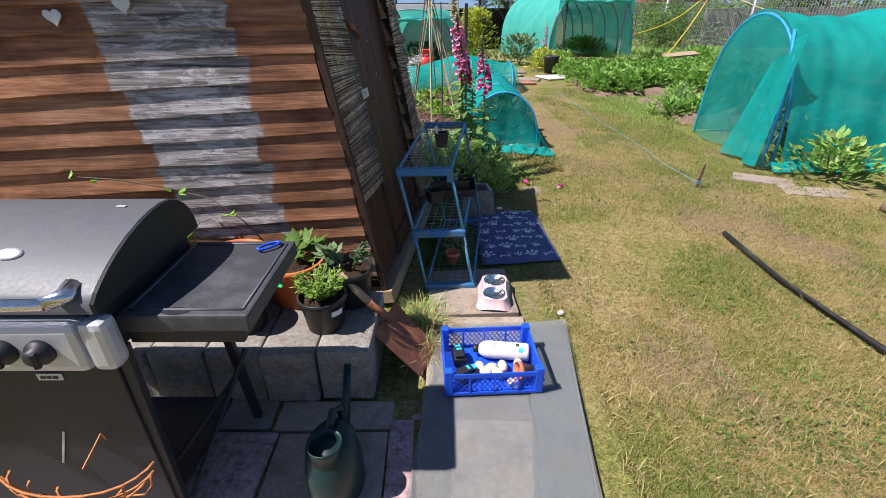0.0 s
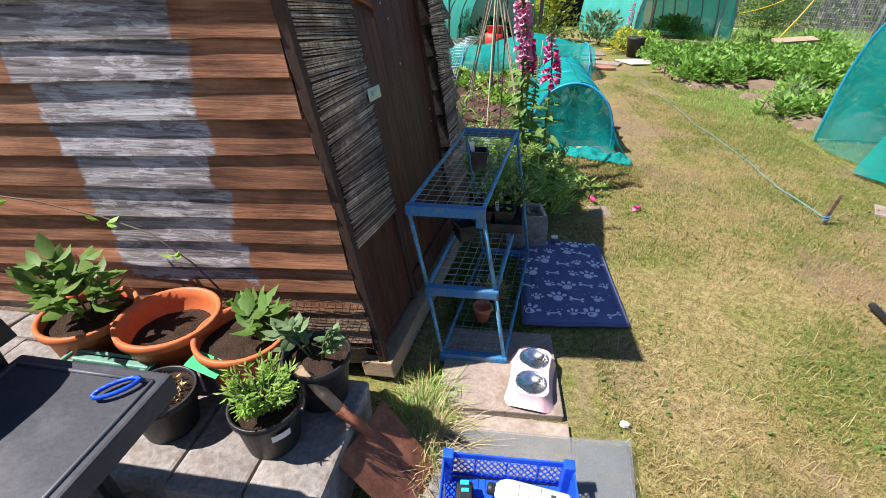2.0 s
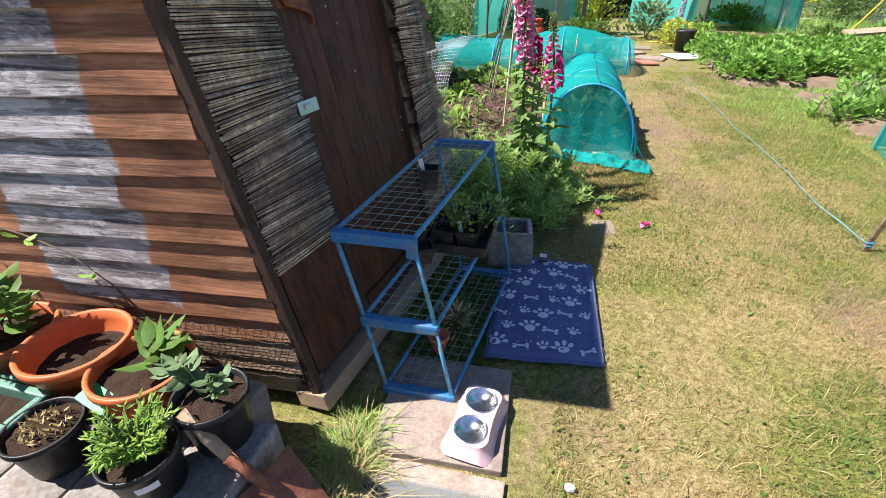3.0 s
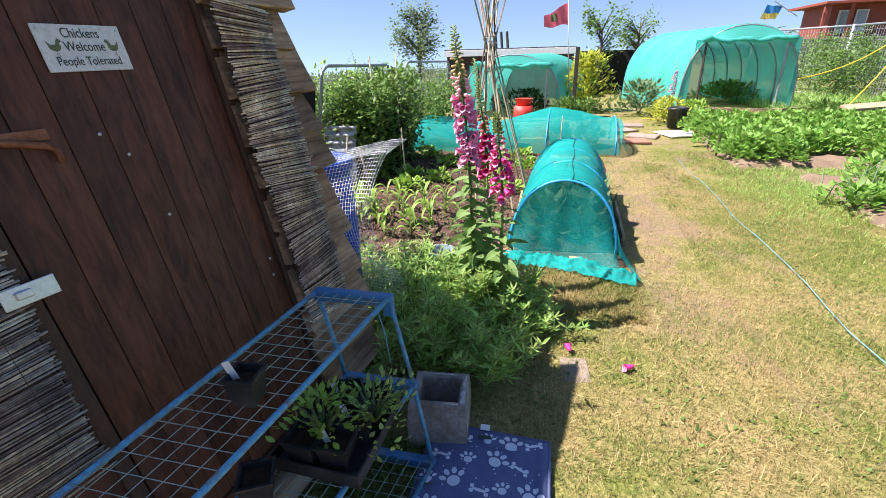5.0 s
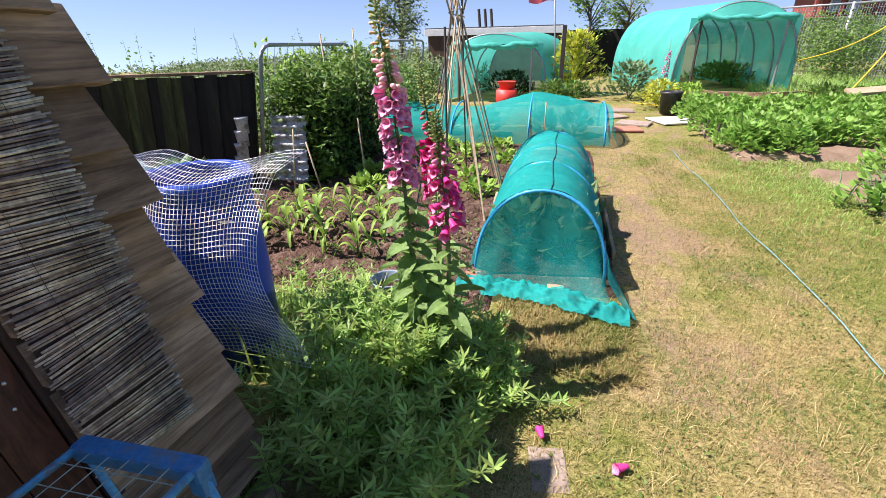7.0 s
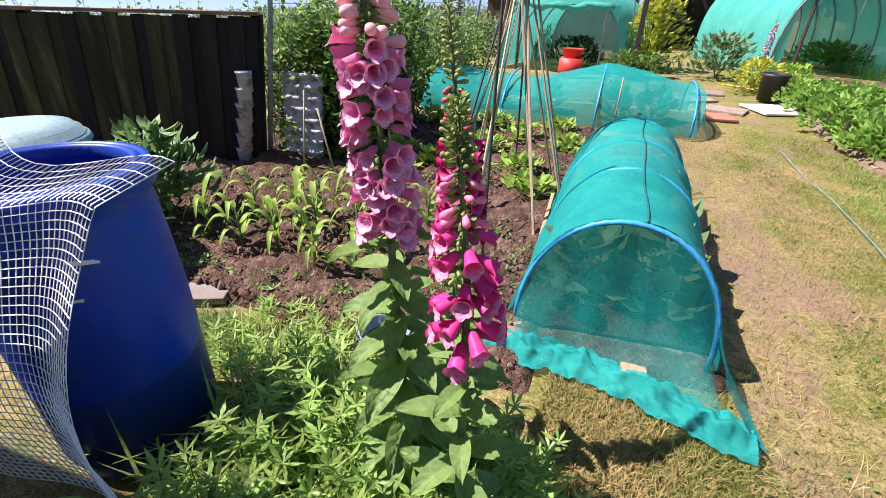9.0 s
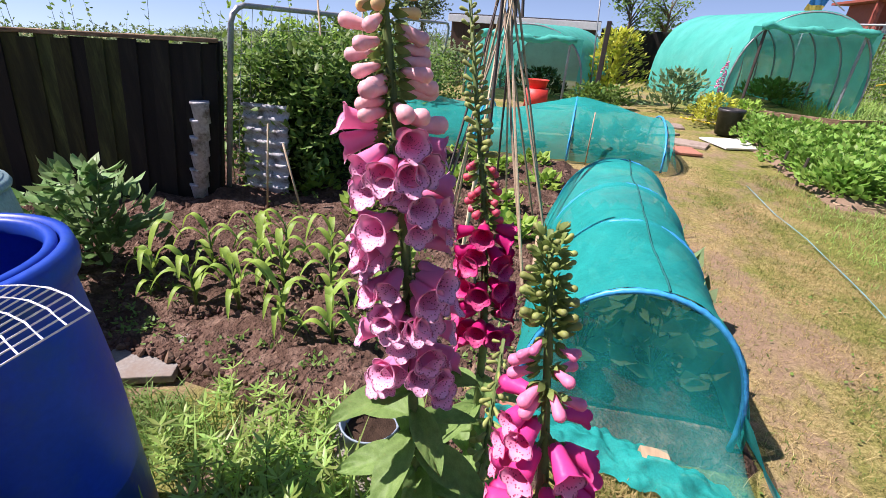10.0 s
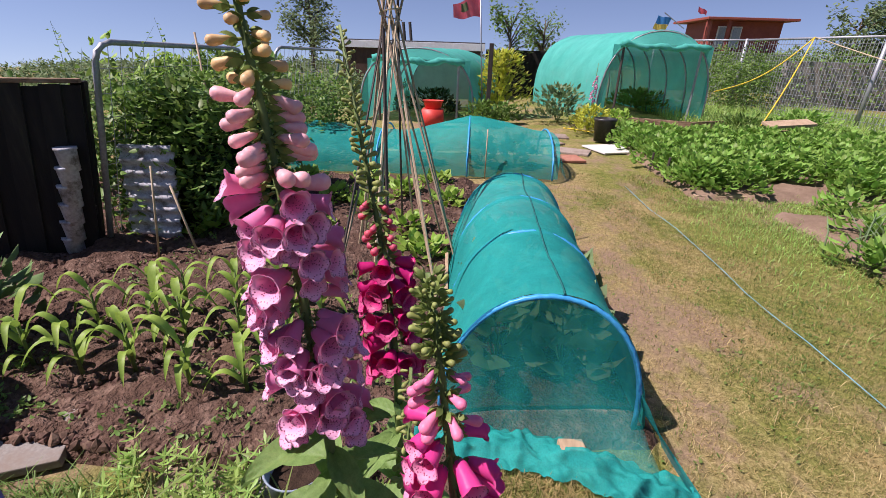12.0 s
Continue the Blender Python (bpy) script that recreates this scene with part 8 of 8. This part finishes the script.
# pots and panel are white; the shade by the fence is in their grey
pw = thing("pot_stack", "stack of dirty white plastic pots beside the frame, greyed for shade", "pot stack", (-2.50, 6.67, 0.0))
for i in range(6):
    part("pot", Geo().lathe([(0.054, 0), (0.062, 0.14), (0.067, 0.145), (0.067, 0.16), (0.058, 0.16)], 20, 1, 1, (-2.50 + 0.030 * i, 6.67, 0.0 + 0.13 * i)), M["dirty_shaded_plastic"], pw, "", True)
wp = thing("ribbed_panel", "dirty white ribbed plastic panel behind the climbers, greyed for shade", "panel", (-2.3, 7.3, 0.0))
part("panel", Geo().sheet(lambda u, v: (-2.30 + 0.40 * u + 0.08 * v, 6.97 + 0.014 * math.sin(v * 50) + 0.02 * u, 0.02 + 0.76 * v), 8, 60).sheet(lambda u, v: (-1.90 - 0.40 * u + 0.08 * v, 6.985 + 0.014 * math.sin(v * 50) + 0.02 * (1 - u), 0.02 + 0.76 * v), 8, 60), M["dirty_shaded_plastic"], wp, "", True)
for i, (x, y, h, dx) in enumerate(((-1.75, 7.5, 1.55, -0.05), (-1.62, 7.9, 1.6, 0.02), (-1.25, 7.1, 0.75, -0.03), (0.55, 9.45, 0.62, 0.0), (-1.9, 6.7, 0.7, 0.1), (-1.5, 6.6, 0.6, -0.12))):
    solid("garden_cane", Geo().tube([(x, y, 0), (x + dx, y, h)], 0.008, 6), M["cane"], "single bamboo cane pushed into the soil", "cane", "", None, True, "single canes")


# ---- middle distance ----
tub = thing("tub", "black plastic tub on a pale stone", "tub", (2.80, 12.55, 0.03))
part("tub_body", Geo().lathe([(0.16, 0), (0.19, 0.36), (0.205, 0.37), (0.205, 0.41), (0.19, 0.41), (0.17, 0.1)], 28, 1, 1, (2.80, 12.55, 0.03)), M["black_pot"], tub, "", True)
solid("stone_flag", Geo().box(-0.55, 0.55, -0.35, 0.35, 0, 0.03, 0.01).move(pose(2.95, 11.9, 0.0, 0, 0, 20)), M["white_stone"], "pale broken stone flag", "stone", "", None, False, "stepping stones")
solid("stone_flag", Geo().box(-0.5, 0.5, -0.4, 0.4, 0, 0.03, 0.01).move(pose(4.0, 13.2, 0.0, 0, 0, -15)), M["white_stone"], "pale stone flag by the tunnel", "stone", "", None, False, "stepping stones")
solid("stone_flag", Geo().box(-0.45, 0.45, -0.3, 0.3, 0, 0.02, 0.01).move(pose(4.5, 14.3, 0.0, 0, 0, 10)), M["slab"], "buff stone flag by the tunnel", "stone", "", None, False, "stepping stones")
for x, y, rz in ((1.80, 10.9, 10), (2.05, 11.5, -20), (1.7, 12.2, 30), (1.95, 13.0, 0)):
    solid("rubble_stone", Geo().box(-0.28, 0.28, -0.22, 0.22, -0.01, 0.025, 0.008).move(pose(x, y, 0.0, 0, 0, rz)), M["brick" if rz == 10 else "slab"], "flat broken brick rubble in the path", "rubble", "", None, False, "path rubble")
for (a, b) in (((3.4, 14.6), (5.0, 14.0)), ((5.0, 14.0), (6.1, 14.6)), ((3.1, 12.9), (4.1, 13.3)), ((5.0, 12.9), (6.6, 13.3))):
    d = (Vector((*b, 0)) - Vector((*a, 0)))
    L = d.length
    d.normalize()
    solid("bed_board", Geo().box(0, L, -0.02, 0.02, 0, 0.26, 0.005).move(affine([d, (-d.y, d.x, 0), (0, 0, 1)], (*a, 0))), M["board_grey"], "grey timber edge of a raised bed", "board", "", None, False, "raised bed boards")
solid("plank", Geo().box(-0.45, 0.45, -0.14, 0.14, 0, 0.05, 0.005).move(pose(6.3, 12.95, 0.40, 12, -4, 8)).box(5.95, 6.02, 12.9, 13.0, 0.0, 0.42).box(6.6, 6.67, 12.9, 13.0, 0.0, 0.42), M["sill"], "grey plank on two pegs behind the potatoes", "plank")
solid("edging_plank", Geo().box(-0.45, 0.45, -0.04, 0.04, 0, 0.03, 0.004).move(pose(3.45, 9.12, 0.0, 0, 0, 4)), M["sill"], "weathered board along the potato bed", "plank")
for x, y, h in ((2.92, 10.35, 0.26), (2.90, 9.75, 0.32)):
    solid("garden_peg", Geo().tube([(x, y, 0), (x + 0.01, y, h)], 0.016, 6), M["cane_dark"], "short dark peg at the bed's corner", "peg")

ps = thing("flag_post", "dark timber post with a flagpole and a red flag", "flagpole", (0.70, 15.1, 0))
part("post", Geo().box(0.64, 0.74, 15.05, 15.15, 0, 1.68, 0.01), M["cane_dark"], ps)
part("pole", Geo().tube([(0.58, 15.12, 0.0), (0.36, 15.12, 2.78)], 0.016, 8), M["galv"], ps, "", True)


def cloth(A, B, C, D, amp=0.04):
    A, B, C, D = map(Vector, (A, B, C, D))
    return Geo().sheet(lambda u, v: A.lerp(B, u).lerp(D.lerp(C, u), v) + Vector((0, amp * math.sin(u * 9 + v * 2), amp * 0.6 * math.sin(u * 7))), 16, 8)


fl = part("flag", cloth((0.37, 15.12, 2.70), (-0.22, 15.05, 2.42), (-0.20, 15.05, 2.16), (0.40, 15.12, 2.20)), M["flag_red"], ps, "red flag flying in the breeze", True)
part("emblem", cloth((0.14, 15.06, 2.52), (-0.04, 15.03, 2.44), (-0.03, 15.03, 2.28), (0.15, 15.06, 2.32), 0.02), M["ink_green"], fl)


def low_building():
    th = thing("low_shed", "low dark shed with a white fascia board", "shed", (-1.4, 20.5, 0))
    part("wall", Geo().box(-4.2, 0.55, 20.2, 22.5, 0, 1.58, 0.01), M["dark_wood"], th)
    part("fascia", Geo().box(-4.3, 0.62, 20.1, 20.16, 1.52, 1.74, 0.01), M["white_paint"], th, "weathered white fascia")
    part("roof", Geo().box(-4.3, 0.62, 20.17, 22.6, 1.70, 1.78, 0.01), M["felt"], th)
    for i in range(3):
        part("chimney_pipe", Geo().tube([(-1.9 - 0.22 * i, 20.6, 1.78), (-1.95 - 0.22 * i, 20.6, 2.35)], 0.05, 8), M["cane_dark"], th)
    part("rear_fence", Geo().box(0.7, 3.0, 22.0, 22.06, 0, 1.6, 0.01), M["fence"], th)


low_building()


def wire_fence():
    pts = [Vector((6.9, 22.5, 0)), Vector((8.6, 19.6, 0)), Vector((9.4, 15.4, 0)), Vector((10.2, 11.5, 0)), Vector((11.0, 7.0, 0))]
    th = thing("wire_fence", "galvanised steel mesh fence panels along the plots", "fence", pts[0])
    H = 2.08
    for a, b in zip(pts, pts[1:]):
        d = (b - a)
        part("top_rail", Geo().tube([a + Vector((0, 0, H)), b + Vector((0, 0, H))], 0.03, 8), M["galv"], th, "", True)
        part("bottom_rail", Geo().tube([a + Vector((0, 0, 0.12)), b + Vector((0, 0, 0.12))], 0.022, 8), M["galv"], th, "", True)
        part("post", Geo().tube([a, a + Vector((0, 0, H + 0.04))], 0.045, 8), M["galv"], th, "", True)
        g = Geo()
        n = int(d.length / 0.09)
        for i in range(n):
            p = a + d * (i / n)
            g.tube([p + Vector((0, 0, 0.12)), p + Vector((0, 0, H))], 0.006, 3, False)
        for k in range(1, 14):
            g.tube([a + Vector((0, 0, 0.12 + k * 0.14)), b + Vector((0, 0, 0.12 + k * 0.14))], 0.006, 3, False)
        part("mesh", g, M["galv"], th)


wire_fence()
solid("far_wall", Geo().box(11.5, 40.0, 22.0, 22.3, 0, 1.55), M["slab_grey"], "pale blockwork wall beyond the fence", "wall", "structure")


def sag(p, q, drop, r, mt, label):
    p, q = Vector(p), Vector(q)
    solid("rope", Geo().tube([p.lerp(q, i / 14) - Vector((0, 0, drop * math.sin(math.pi * i / 14))) for i in range(15)], r, 6), M[mt], label, "rope", "", None, True, "yellow guy ropes")


sag((9.0, 17.2, 2.10), (6.2, 13.6, 0.3), 0.12, 0.016, "yellow", "yellow rope tied from the fence to the ground")
sag((9.0, 17.2, 2.10), (5.6, 14.6, 0.85), 0.25, 0.016, "yellow", "slack yellow rope hung from the fence")
sag((9.0, 17.2, 2.10), (9.0, 10.5, 0.8), 0.05, 0.014, "cane", "faded rope from the fence")
sag((2.3, 13.8, 0.06), (4.4, 12.2, 0.04), 0.0, 0.014, "yellow", "yellow hose lying on the ground")


def hut():
    th = thing("timber_hut", "red-brown timber hut with a verandah", "hut", (13.3, 30.0, 0))
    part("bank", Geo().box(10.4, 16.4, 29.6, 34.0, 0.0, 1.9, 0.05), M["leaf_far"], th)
    part("wall", Geo().box(12.3, 15.8, 30.4, 33.5, 1.9, 3.35, 0.02), M["red_wood"], th)
    part("roof", Geo().box(11.7, 16.1, 29.6, 34.0, 3.352, 3.47, 0.02), M["red_wood"], th, "shallow red-brown roof")
    for x in (11.85, 12.9):
        part("verandah_post", Geo().box(x - 0.07, x + 0.07, 29.8, 29.94, 1.9, 3.35, 0.01), M["red_wood"], th)
    for x in (12.6, 13.3):
        w = part("window", Geo().box(x, x + 0.5, 30.3, 30.36, 2.1, 3.1, 0.01), M["white_paint"], th)
        part("pane", Geo().box(x + 0.06, x + 0.44, 30.28, 30.3, 2.16, 3.04), M["glass"], w)
    part("flagstaff", Geo().tube([(10.7, 29.8, 2.9), (9.6, 29.8, 3.6)], 0.02, 6), M["galv"], th)
    part("flag", cloth((10.0, 29.8, 3.35), (9.3, 29.7, 3.45), (9.2, 29.7, 3.1), (9.9, 29.8, 3.05)), M["flag_blue"], th, "blue and yellow flag", True)
    part("flag", cloth((9.9, 29.79, 3.05), (9.2, 29.69, 3.1), (9.1, 29.69, 2.85), (9.8, 29.79, 2.8)), M["flag_yellow"], th, "", True)
    part("flag", cloth((11.6, 29.7, 3.7), (11.1, 29.6, 3.9), (11.1, 29.6, 3.65), (11.6, 29.7, 3.5)), M["flag_red"], th, "red and blue flag", True)


hut()
solid("red_tub", Geo().lathe([(0.15, 0), (0.19, 0.16), (0.21, 0.17), (0.19, 0.17), (0.14, 0.03)], 20, 1.1, 0.8, (-0.5, 13.7, 0.36)).box(-0.72, -0.28, 13.5, 13.9, 0.0, 0.355), M["red"], "red plastic tub on a stand in the small tunnel", "tub", "", None, True)
